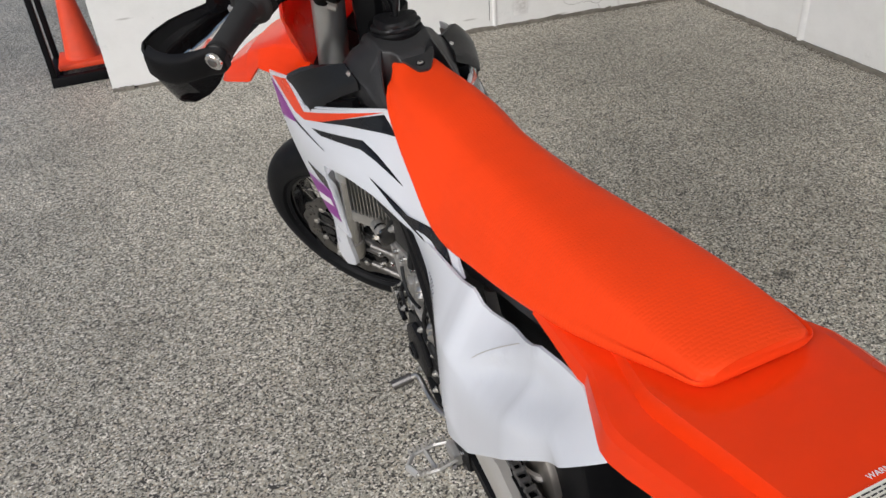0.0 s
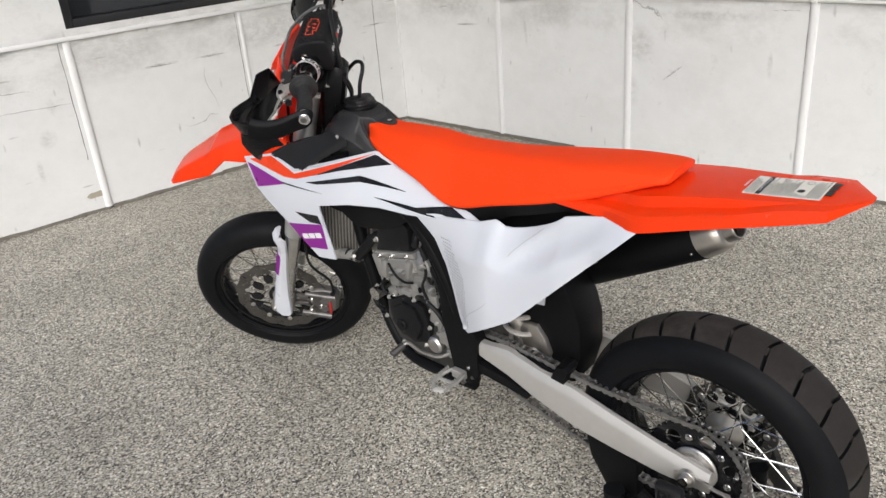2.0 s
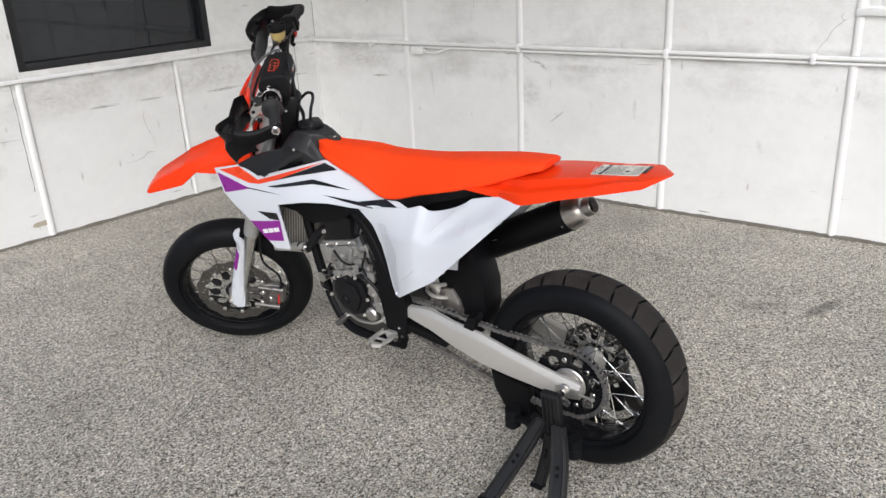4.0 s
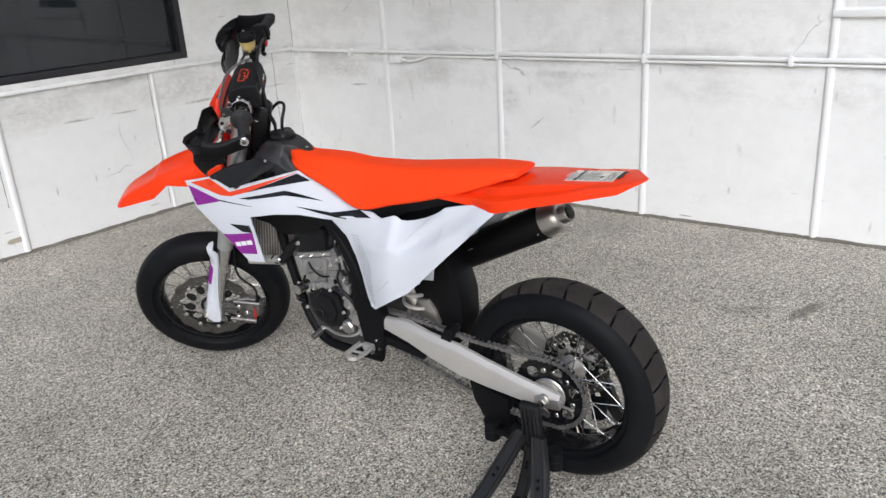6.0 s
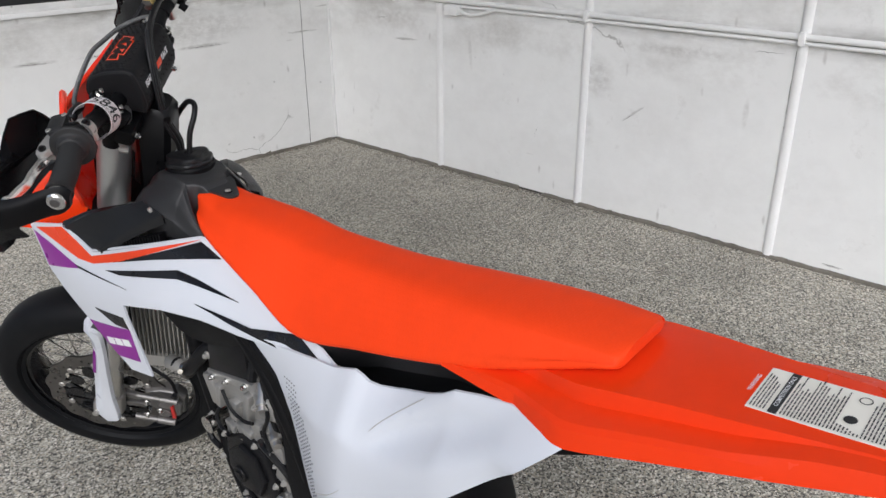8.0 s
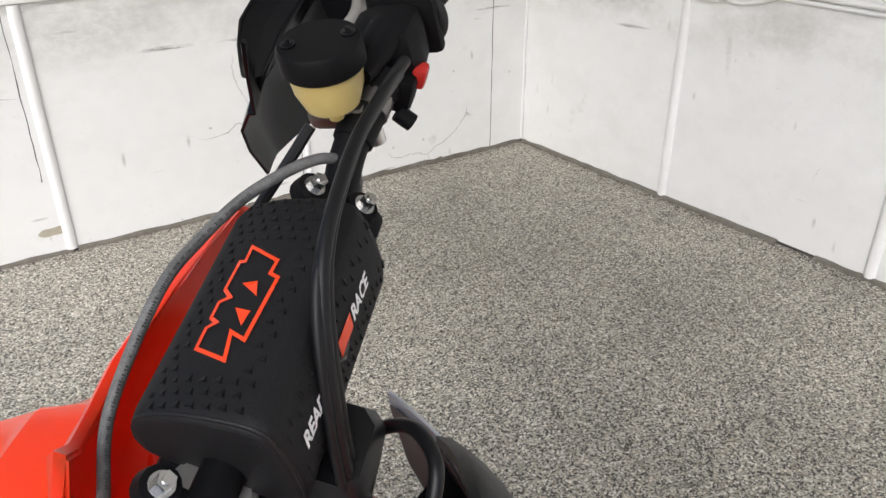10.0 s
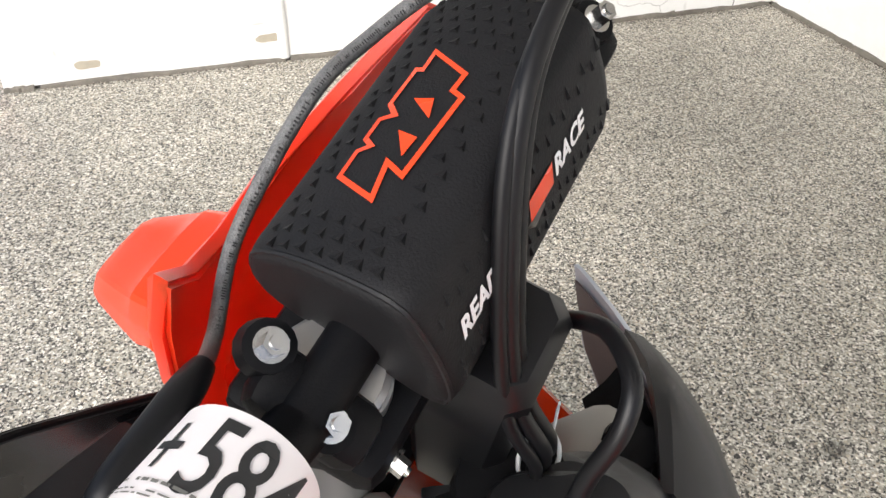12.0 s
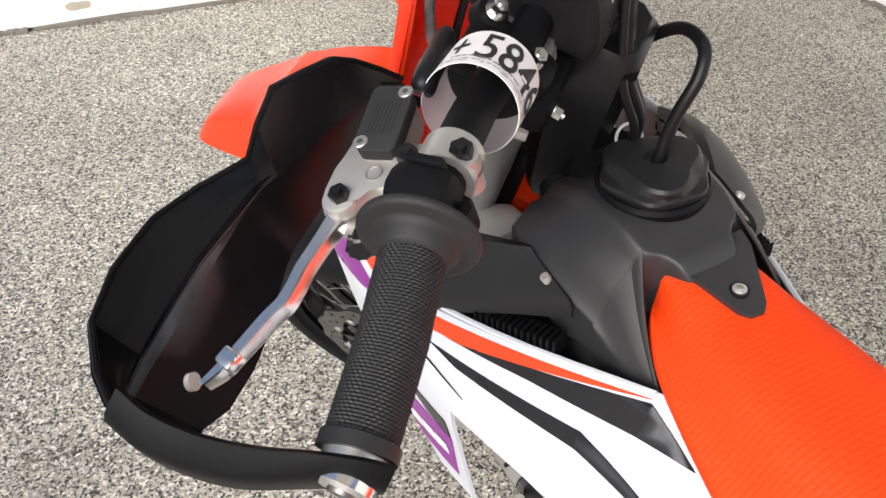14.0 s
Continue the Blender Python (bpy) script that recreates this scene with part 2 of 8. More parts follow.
    for side, at, z0, sx, sz, tilt, k, tone in (
            ("n", 0.85, 0.695, 0.17, 0.014, 0, 0.75, 0.26), ("n", 1.73, 0.720, 0.12, 0.012, 0, 0.7, 0.28), ("n", 1.42, 0.716, 0.12, 0.010, 0, 0.55, 0.32), ("n", 0.2, 0.70, 0.12, 0.010, 0, 0.5, 0.34),
            ("n", 0.95, 0.80, 0.55, 0.12, 0, 0.42, 0.40), ("n", 1.95, 0.82, 0.40, 0.12, 0, 0.35, 0.42), ("n", 1.043, 0.109, 0.06, 0.06, 0, 0.6, 0.38), ("n", 0.55, 0.12, 0.03, 0.03, 0, 0.5, 0.35),
            ("n", 2.42, 0.46, 0.05, 0.06, 30, 0.35, 0.35), ("n", 2.50, 0.30, 0.02, 0.07, 0, 0.35, 0.38),
            ("e", 2.10, 0.513, 0.075, 0.008, 38, 0.7, 0.26), ("e", 0.64, 0.70, 0.11, 0.009, 2, 0.65, 0.27), ("e", 1.90, 0.66, 0.10, 0.12, 20, 0.45, 0.42), ("e", 1.86, 0.40, 0.05, 0.10, 0, 0.30, 0.42),
            ("e", 2.62, 0.60, 0.016, 0.07, 0, 0.45, 0.40), ("e", 3.07, 0.035, 0.05, 0.006, 0, 0.8, 0.2), ("e", 0.50, 0.82, 0.35, 0.08, 0, 0.40, 0.40), ("e", 1.30, 0.80, 0.30, 0.10, 0, 0.30, 0.42),
            ("e", 1.12, 0.68, 0.016, 0.10, 6, 0.35, 0.35), ("e", 2.30, 0.82, 0.35, 0.03, 0, 0.40, 0.36), ("e", 3.35, 0.45, 0.02, 0.05, 15, 0.4, 0.38)):
        mp = nodes.new("ShaderNodeMapping")
        mp.vector_type = 'TEXTURE'
        if side == "e":
            mp.inputs["Location"].default_value, mp.inputs["Scale"].default_value, mp.inputs["Rotation"].default_value = (3.49, 4.0 - at, z0), (0.3, sx, sz), (radians(-tilt), 0, 0)
        else:
            mp.inputs["Location"].default_value, mp.inputs["Scale"].default_value, mp.inputs["Rotation"].default_value = (3.49 - 0.9967 * at, 4.0 + 0.0813 * at, z0), (sx, 0.3, sz), (0, radians(tilt), 0)
        links.new(tc.outputs["Object"], mp.inputs[0])
        gr = nodes.new("ShaderNodeTexGradient")
        gr.gradient_type = 'SPHERICAL'
        links.new(mp.outputs[0], gr.inputs[0])
        stain(times(span(gr.outputs[1], 0.0, 0.6, 0.0, k), mask), (tone, tone * 0.965, tone * 0.90))
    # hairline cracks
    warp = node("ShaderNodeTexNoise", Scale=3.0, Detail=5.0)
    links.new(tc.outputs["Object"], warp.inputs["Vector"])
    ad = nodes.new("ShaderNodeVectorMath")
    ad.operation = 'MULTIPLY_ADD'
    ad.inputs[1].default_value = (0.35, 0.35, 0.35)
    links.new(warp.outputs["Color"], ad.inputs[0])
    links.new(scaled((1.5, 1.5, 1.1)), ad.inputs[2])
    cr = node("ShaderNodeTexVoronoi", Scale=1.0)
    cr.feature = 'DISTANCE_TO_EDGE'
    links.new(ad.outputs[0], cr.inputs["Vector"])
    mask = node("ShaderNodeTexNoise", Scale=1.1, Detail=2.0)
    links.new(tc.outputs["Object"], mask.inputs["Vector"])
    stain(times(span(cr.outputs["Distance"], 0.0008, 0.0034, 0.65, 0.0), span(mask.outputs[0], 0.60, 0.63, 0.0, 1.0)), (0.20, 0.19, 0.175))
    links.new(out, b.inputs["Base Color"])
    return m


FLOOR = floor_material()
WALL = wall_material()
TRIM = material("white_trim_paint", (0.83, 0.83, 0.82), 0.42, scale=18, vary=0.03, bump=0.15, bump_scale=90, grime=0.25, grime_color=(0.4, 0.38, 0.35))
GAP = material("dirty_joint", (0.06, 0.055, 0.05), 0.9, grime=0.4)
SLOT = material("dusty_tan_filler", (0.42, 0.38, 0.30), 0.8, vary=0.15, grime=0.4)
DIRT = material("dry_dirt", (0.07, 0.052, 0.038), 0.95, vary=0.4, scale=60)
KERB = material("dirty_kerb", (0.17, 0.155, 0.13), 0.9, vary=0.3, scale=40, bump=0.4, bump_scale=200, grime=0.6, grime_color=(0.06, 0.05, 0.04))
SCRAPE = material("dark_scrape", (0.13, 0.12, 0.11), 0.9, vary=0.3, scale=80)
DARK_FRAME = material("black_window_frame", (0.015, 0.015, 0.017), 0.4)
DARK_ROOM = material("unlit_room_colour", (0.03, 0.032, 0.036), 0.8)
ORANGE_SEAT = dash_relief(material("orange_seat_cover", (0.90, 0.055, 0.003), 0.60, vary=0.04, scale=25, spec=0.22))
ORANGE = material("orange_gloss_plastic", (0.80, 0.042, 0.003), 0.24, vary=0.04, spec=0.28, rough_vary=0.05)
RED = material("red_orange_plastic", (0.86, 0.034, 0.006), 0.32, vary=0.04)
RED.node_tree.nodes["Principled BSDF"].inputs["Subsurface Weight"].default_value = 0.75
RED.node_tree.nodes["Principled BSDF"].inputs["Subsurface Radius"].default_value = (0.03, 0.006, 0.002)
RED.node_tree.nodes["Principled BSDF"].inputs["Subsurface Scale"].default_value = 0.4
WHITE = material("white_gloss_plastic", (0.65, 0.67, 0.715), 0.25, vary=0.02, scale=12, rough_vary=0.06)
PURPLE = material("purple_film", (0.24, 0.018, 0.26), 0.28, vary=0.05)
BLACK_FILM = material("black_film", (0.010, 0.010, 0.012), 0.22, vary=0.1)
ORANGE_FILM = material("orange_film", (0.80, 0.060, 0.012), 0.25)
WHITE_FILM = material("white_film", (0.82, 0.82, 0.82), 0.35)
BLACK = material("black_moulded_plastic", (0.0046, 0.0046, 0.0053), 0.50, spec=0.14, vary=0.12, bump=0.12, bump_scale=1400)
BLACK_GLOSS = material("black_gloss_plastic", (0.006, 0.006, 0.007), 0.22, spec=0.4, vary=0.1)
FOAM = material("black_foam_cover", (0.0095, 0.0095, 0.0105), 0.58, spec=0.2, vary=0.1, bump=0.25, bump_scale=800)
FOAM_PLAIN = material("black_foam_side", (0.009, 0.009, 0.010), 0.55, spec=0.35, bump=0.2, bump_scale=700)
RUBBER = material("black_tyre_rubber", (0.0058, 0.0062, 0.0072), 0.55, spec=0.12, vary=0.15, bump=0.12, bump_scale=400, grime=0.12, grime_color=(0.045, 0.044, 0.043))
TREAD = material("dusty_tread_rubber", (0.024, 0.0205, 0.0185), 0.75, spec=0.22, vary=0.2, scale=60, bump=0.4, bump_scale=700, grime=0.5, grime_color=(0.10, 0.09, 0.08))
GRIP = material("black_grip_rubber", (0.0135, 0.0135, 0.0135), 0.62, spec=0.4)
FLANGE = material("dull_flange_rubber", (0.021, 0.0205, 0.0205), 0.58, spec=0.35, vary=0.10, bump=0.15, bump_scale=900)
HOSE = material("black_rubber_hose", (0.006, 0.006, 0.007), 0.42, spec=0.3, vary=0.1)
BRAID = material("grey_braided_hose", (0.13, 0.13, 0.13), 0.45, vary=0.5, scale=700, bump=0.5, bump_scale=900)
ALU = material("cast_aluminium", (0.43, 0.42, 0.40), 0.34, metal=0.7, vary=0.12, scale=60, bump=0.2, bump_scale=500)
BRIGHT = material("bright_metal", (0.62, 0.61, 0.59), 0.24, metal=1.0, vary=0.06)
BRUSHED = material("brushed_aluminium", (0.56, 0.54, 0.51), 0.34, metal=0.9, vary=0.06, scale=80)
SATIN = material("satin_aluminium", (0.50, 0.485, 0.455), 0.42, metal=0.6, vary=0.08, scale=60, bump=0.04, bump_scale=900)
GUARD = material("black_guard_plastic", (0.004, 0.004, 0.005), 0.22, spec=0.26, vary=0.15, rough_vary=0.1)
LEVER = material("polished_lever", (0.74, 0.725, 0.70), 0.22, metal=0.95, vary=0.06)
CASE = material("dark_cast_case", (0.10, 0.098, 0.095), 0.42, metal=0.7, vary=0.2, scale=60, bump=0.2, bump_scale=500)
SWING = material("pale_swingarm_finish", (0.52, 0.50, 0.465), 0.38, metal=0.45, vary=0.05, scale=40)
CALIPER = material("grey_caliper_alloy", (0.19, 0.182, 0.174), 0.42, metal=0.7, vary=0.12, scale=60)
FORK_TUBE = material("grey_anodised_tube", (0.58, 0.59, 0.58), 0.36, metal=0.8, vary=0.06)
STEEL = material("dark_steel", (0.20, 0.19, 0.18), 0.40, metal=0.9, vary=0.2, scale=90)
CHAIN_STEEL = material("chain_steel", (0.33, 0.32, 0.31), 0.32, metal=0.9, vary=0.2, scale=200)
TITAN = material("dull_silencer_steel", (0.50, 0.47, 0.43), 0.33, metal=0.9, vary=0.1)
DISC = material("brake_disc_steel", (0.15, 0.143, 0.133), 0.32, metal=0.9, vary=0.15, scale=120)
RED_PART = material("red_paint", (0.45, 0.02, 0.015), 0.4)
PAPER = material("white_paper", (0.80, 0.76, 0.76), 0.7, vary=0.03)
INK = material("black_ink", (0.02, 0.02, 0.02), 0.7)
PRINT = material("grey_print", (0.16, 0.155, 0.14), 0.7)
LABEL = material("cream_label", (0.82, 0.79, 0.70), 0.45)
STAND = material("black_stand_plastic", (0.012, 0.012, 0.013), 0.45, spec=0.4, vary=0.12, bump=0.2, bump_scale=700)
FLUID = material("amber_reservoir", (0.56, 0.45, 0.17), 0.3, vary=0.06)
CONE = material("orange_cone_plastic", (0.85, 0.075, 0.02), 0.5, grime=0.2)
VENT = material("grey_vent_holes", (0.15, 0.15, 0.16), 0.6)
ENGINE_BLACK = material("black_engine_paint", (0.007, 0.007, 0.008), 0.42, spec=0.25, bump=0.2, bump_scale=600)
TANK = material("black_tank_plastic", (0.026, 0.026, 0.0273), 0.44, spec=0.5, vary=0.10, bump=0.15, bump_scale=1500)
BROWN = material("brown_shade_film", (0.115, 0.082, 0.078), 0.5, vary=0.08, scale=30)
CAP_PLASTIC = material("black_cap_plastic", (0.0115, 0.0115, 0.0125), 0.40, spec=0.4, vary=0.12, bump=0.15, bump_scale=1200)
GREY_METAL = material("pale_radiator_metal", (0.44, 0.425, 0.395), 0.45, metal=0.4)
GLASS = bpy.data.materials.new("window_glass")
GLASS.use_nodes = True
GLASS.node_tree.nodes["Principled BSDF"].inputs["Base Color"].default_value = (0.012, 0.014, 0.017, 1)
GLASS.node_tree.nodes["Principled BSDF"].inputs["Roughness"].default_value = 0.03


# ---- building helpers ----
def V3(*c):
    return Vector(c)


def resample(points, n):
    """n points along a smooth curve through the given ones."""
    pts = [Vector(p) for p in points]
    if len(pts) == 2:
        return [pts[0].lerp(pts[1], i / (n - 1)) for i in range(n)]
    ext = [2 * pts[0] - pts[1], *pts, 2 * pts[-1] - pts[-2]]
    out = []
    for i in range(n):
        s = i / (n - 1) * (len(pts) - 1)
        k = min(int(s), len(pts) - 2)
        t = s - k
        a, b, c, d = ext[k:k + 4]
        out.append(0.5 * ((2 * b) + (c - a) * t + (2 * a - 5 * b + 4 * c - d) * t * t + (3 * b - a - 3 * c + d) * t ** 3))
    return out


def loft(bm, rings, closed=True, caps=True):
    """Skins rings of points."""
    made = [[bm.verts.new(p) for p in ring] for ring in rings]
    n = len(made[0])
    for a, b in zip(made, made[1:]):
        for i in range(n if closed else n - 1):
            j = (i + 1) % n
            bm.faces.new((a[i], a[j], b[j], b[i]))
    if caps and closed:
        bm.faces.new(list(reversed(made[0])))
        bm.faces.new(made[-1])
    return made


def tube(bm, points, radius, n=10, caps=True, flat=1.0):
    """A round rod along points; radius may be one for each point."""
    pts = [Vector(p) for p in points]
    radii = radius if isinstance(radius, (list, tuple)) else [radius] * len(pts)
    side = None
    rings = []
    for i, p in enumerate(pts):
        d = (pts[min(i + 1, len(pts) - 1)] - pts[max(i - 1, 0)]).normalized()
        if side is None:
            side = d.orthogonal().normalized()
        side = (side - d * side.dot(d)).normalized()
        up = d.cross(side)
        rings.append([p + radii[i] * (math.cos(a) * side + flat * math.sin(a) * up) for a in (2 * math.pi * k / n for k in range(n))])
    loft(bm, rings, True, caps)


def revolve(bm, profile, n=48, closed=False, center=(0, 0, 0), start=0.0):
    """Turns a profile of (radius, y) about the y axis."""
    c = Vector(center)
    rings = []
    for k in range(n):
        a = start + 2 * math.pi * k / n
        rings.append([bm.verts.new(c + V3(r * math.cos(a), y, r * math.sin(a))) for r, y in profile])
    m = len(profile)
    for k in range(n):
        a, b = rings[k], rings[(k + 1) % n]
        for i in range(m if closed else m - 1):
            j = (i + 1) % m
            bm.faces.new((a[i], b[i], b[j], a[j]))


def disc(bm, center, radius, y0, y1, n=24, bevel=0.0):
    """A solid short cylinder along y."""
    b = bevel
    prof = [(0.0001, y0), (radius - b, y0), (radius, y0 + b), (radius, y1 - b), (radius - b, y1), (0.0001, y1)] if b else \
        [(0.0001, y0), (radius, y0), (radius, y1), (0.0001, y1)]
    revolve(bm, prof, n, center=center)


def block(bm, center, size, bevel=0.003, m=None):
    """A box with bevelled edges."""
    t = Matrix.Translation(center) @ (m or Matrix()) @ Matrix.Diagonal((*size, 1))
    made = bmesh.ops.create_cube(bm, size=1.0, matrix=t)
    if bevel:
        edges = list({e for v in made["verts"] for e in v.link_edges})
        bmesh.ops.bevel(bm, geom=edges, offset=bevel, segments=2, profile=0.5, affect='EDGES', clamp_overlap=True)


def prism(bm, outline, y0, y1, bevel=0.0):
    """An outline of (x, z), given depth along y."""
    a = [bm.verts.new((x, y0, z)) for x, z in outline]
    b = [bm.verts.new((x, y1, z)) for x, z in outline]
    n = len(a)
    faces = [bm.faces.new(a), bm.faces.new(list(reversed(b)))]
    for i in range(n):
        faces.append(bm.faces.new((a[i], b[i], b[(i + 1) % n], a[(i + 1) % n])))
    if bevel:
        edges = list({e for f in faces[:2] for e in f.edges})
        bmesh.ops.bevel(bm, geom=edges, offset=bevel, segments=2, profile=0.5, affect='EDGES', clamp_overlap=True)


def skin(bm, outline, place, thick, step=0.03, out=None):
    """A curved sheet: an outline of (a, b), cut into a grid, each point set by place(a, b), with thickness along out(a, b)."""
    work = bmesh.new()
    work.faces.new([work.verts.new((a, b, 0)) for a, b in outline])
    los = [min(p[i] for p in outline) for i in (0, 1)]
    his = [max(p[i] for p in outline) for i in (0, 1)]
    for i, no in ((0, (1, 0, 0)), (1, (0, 1, 0))):
        k = los[i] + step
        while k < his[i] - step * 0.3:
            co = [0, 0, 0]
            co[i] = k
            bmesh.ops.bisect_plane(work, geom=work.verts[:] + work.edges[:] + work.faces[:], plane_co=co, plane_no=no, dist=1e-5)
            k += step
    bmesh.ops.triangulate(work, faces=[f for f in work.faces if len(f.verts) > 4])
    work.verts.index_update()
    top, low = {}, {}
    for v in work.verts:
        p = Vector(place(v.co.x, v.co.y))
        o = Vector(out(v.co.x, v.co.y)) if out else V3(0, 1, 0)
        top[v] = bm.verts.new(p)
        low[v] = bm.verts.new(p - o.normalized() * thick)
    for f in work.faces:
        bm.faces.new([top[v] for v in f.verts])
        bm.faces.new([low[v] for v in reversed(f.verts)])
    for e in work.edges:
        if len(e.link_faces) == 1:
            a, b = e.verts
            bm.faces.new((top[a], low[a], low[b], top[b]))
    work.free()


def grid_sheet(bm, rows, thick):
    """A sheet through rows of points, with thickness along its own normals."""
    nr, nc = len(rows), len(rows[0])
    P = [[Vector(p) for p in r] for r in rows]
    nrm = [[None] * nc for _ in range(nr)]
    for i in range(nr):
        for j in range(nc):
            du = P[min(i + 1, nr - 1)][j] - P[max(i - 1, 0)][j]
            dv = P[i][min(j + 1, nc - 1)] - P[i][max(j - 1, 0)]
            c = du.cross(dv)
            nrm[i][j] = c.normalized() if c.length > 1e-9 else V3(0, 0, 1)
    a = [[bm.verts.new(P[i][j]) for j in range(nc)] for i in range(nr)]
    b = [[bm.verts.new(P[i][j] - nrm[i][j] * thick) for j in range(nc)] for i in range(nr)]
    for i in range(nr - 1):
        for j in range(nc - 1):
            bm.faces.new((a[i][j], a[i + 1][j], a[i + 1][j + 1], a[i][j + 1]))
            bm.faces.new((b[i][j], b[i][j + 1], b[i + 1][j + 1], b[i + 1][j]))
    for i in range(nr - 1):
        for j in (0, nc - 1):
            bm.faces.new((a[i][j], b[i][j], b[i + 1][j], a[i + 1][j]))
    for j in range(nc - 1):
        for i in (0, nr - 1):
            bm.faces.new((a[i][j], a[i][j + 1], b[i][j + 1], b[i][j]))


def hexbolt(bm, center, axis, r=0.006, h=0.005, washer=0.0085):
    """A bolt's head with its washer, pointing along axis."""
    c, d = Vector(center), Vector(axis).normalized()
    if washer:
        tube(bm, [c, c + d * 0.0018], washer, 16)
    tube(bm, [c, c + d * (0.0018 + h)], [r, r], 6)
    tube(bm, [c, c + d * (0.0018 + h + 0.0022)], [r * 0.55, r * 0.5], 10)


FLIP = Matrix.Diagonal((1, -1, 1, 1))


def part(name, bm, mat, parent, label="", m=None, sharp=38):
    """Links bm as one mesh under a thing or a part."""
    if m is not None:
        bmesh.ops.transform(bm, matrix=m, verts=bm.verts)
    bmesh.ops.recalc_face_normals(bm, faces=bm.faces)
    for f in bm.faces:
        f.smooth = True
    for e in bm.edges:
        if len(e.link_faces) == 2 and e.calc_face_angle(0) > radians(sharp):
            e.smooth = False
    me = bpy.data.meshes.new(name)
    bm.to_mesh(me)
    bm.free()
    me.materials.append(mat)
    ob = new(name, me)
    if parent is not None:
        ob.parent = parent
        if parent.type == 'EMPTY':
            ob.matrix_parent_inverse = parent.matrix_basis.inverted()
    if label:
        tagged(ob, label)
    return ob


def thing(name, place, label, category, group=""):
    ob = new(name)
    ob.empty_display_size = 0.1
    ob.location = place
    ob.matrix_basis = Matrix.Translation(place)
    return tagged(ob, label, category, group)


def text_points(bm, body, size, place, bold=0.0):
    """Lettering, each point of which place(x, y) sets; it is centred on (0, 0)."""
    cu = bpy.data.curves.new("lettering", 'FONT')
    cu.body, cu.size, cu.align_x, cu.align_y = body, size, 'CENTER', 'CENTER'
    cu.resolution_u = 3
    cu.offset = bold
    ob = new("lettering", cu)
    dg = bpy.context.evaluated_depsgraph_get()
    me = bpy.data.meshes.new_from_object(ob.evaluated_get(dg))
    vs = [bm.verts.new(place(v.co.x, v.co.y)) for v in me.vertices]
    for p in me.polygons:
        try:
            bm.faces.new([vs[i] for i in p.vertices])
        except ValueError:
            pass
    bpy.data.objects.remove(ob)
    bpy.data.curves.remove(cu)
    bpy.data.meshes.remove(me)


def smooth01(x):
    x = min(1.0, max(0.0, x))
    return x * x * (3 - 2 * x)


def along(table, u):
    """A value from a table of (u, value), smoothly between its rows."""
    rows = sorted(table)
    if u <= rows[0][0]:
        return rows[0][1]
    for (a, p), (b, q) in zip(rows, rows[1:]):
        if u <= b:
            return p + (q - p) * (u - a) / (b - a)
    return rows[-1][1]


def glide(table, u):
    """A value from a table of (u, value), on a smooth curve through its rows."""
    rows = sorted(table)
    if u <= rows[0][0]:
        return rows[0][1]
    if u >= rows[-1][0]:
        return rows[-1][1]
    k = max(i for i in range(len(rows) - 1) if rows[i][0] <= u)
    slopes = [(b[1] - a[1]) / (b[0] - a[0]) for a, b in zip(rows, rows[1:])]

    def slope(i):
        if i == 0 or i == len(rows) - 1:
            return slopes[min(i, len(slopes) - 1)]
        p, q = slopes[i - 1], slopes[i]
        return 0.0 if p * q <= 0 else 2 * p * q / (p + q)

    (a, p), (b, q) = rows[k], rows[k + 1]
    w = b - a
    t = (u - a) / w
    return p * (1 + 2 * t) * (1 - t) ** 2 + q * t * t * (3 - 2 * t) + w * (slope(k) * t * (1 - t) ** 2 - slope(k + 1) * t * t * (1 - t))


def circle(cx, cz, rx, rz=None, n=12, turn=0.0):
    """A ring of (x, z) points, round or oval, its long axis at an angle."""
    rz = rz or rx
    out = []
    for k in range(n):
        a = 2 * math.pi * k / n
        x, z = rx * math.cos(a), rz * math.sin(a)
        out.append((cx + x * math.cos(turn) - z * math.sin(turn), cz + x * math.sin(turn) + z * math.cos(turn)))
    return out


def plate(bm, outer, holes, y0, y1):
    """A flat plate with an outline and holes of (x, z), given depth along y."""
    loops, edges = [], []
    for loop in [outer, *holes]:
        vs = [bm.verts.new((x, y0, z)) for x, z in loop]
        loops.append(vs)
        edges += [bm.edges.new((a, b)) for a, b in zip(vs, vs[1:] + vs[:1])]
    filled = [f for f in bmesh.ops.triangle_fill(bm, use_beauty=True, use_dissolve=False, edges=edges, normal=(0, -1, 0))["geom"] if isinstance(f, bmesh.types.BMFace)]
    back = {}
    for vs in loops:
        for v in vs:
            back[v] = bm.verts.new((v.co.x, y1, v.co.z))
    for f in filled:
        bm.faces.new([back[v] for v in reversed(f.verts[:])])
    for vs in loops:
        for a, b in zip(vs, vs[1:] + vs[:1]):
            bm.faces.new((a, b, back[b], back[a]))


# ---- the corner of the bay ----
WX = 3.490                       # the long wall
CORNER = (3.490, 4.000)
WALL_TURN = math.atan2(0.0813, -0.9967)   # the shorter wall runs from the corner this way
bm = bmesh.new()
xs = [-400, -60, -12, -4, 0, 4, 12, 60, 400]
grid = [[bm.verts.new((x, y, 0)) for x in xs] for y in xs]
for i in range(len(xs) - 1):
    for j in range(len(xs) - 1):
        bm.faces.new((grid[i][j], grid[i][j + 1], grid[i + 1][j + 1], grid[i + 1][j]))
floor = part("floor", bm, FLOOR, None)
tagged(floor, "grey floor of small sealed stone chips with dark spots", "floor", kind="structure")

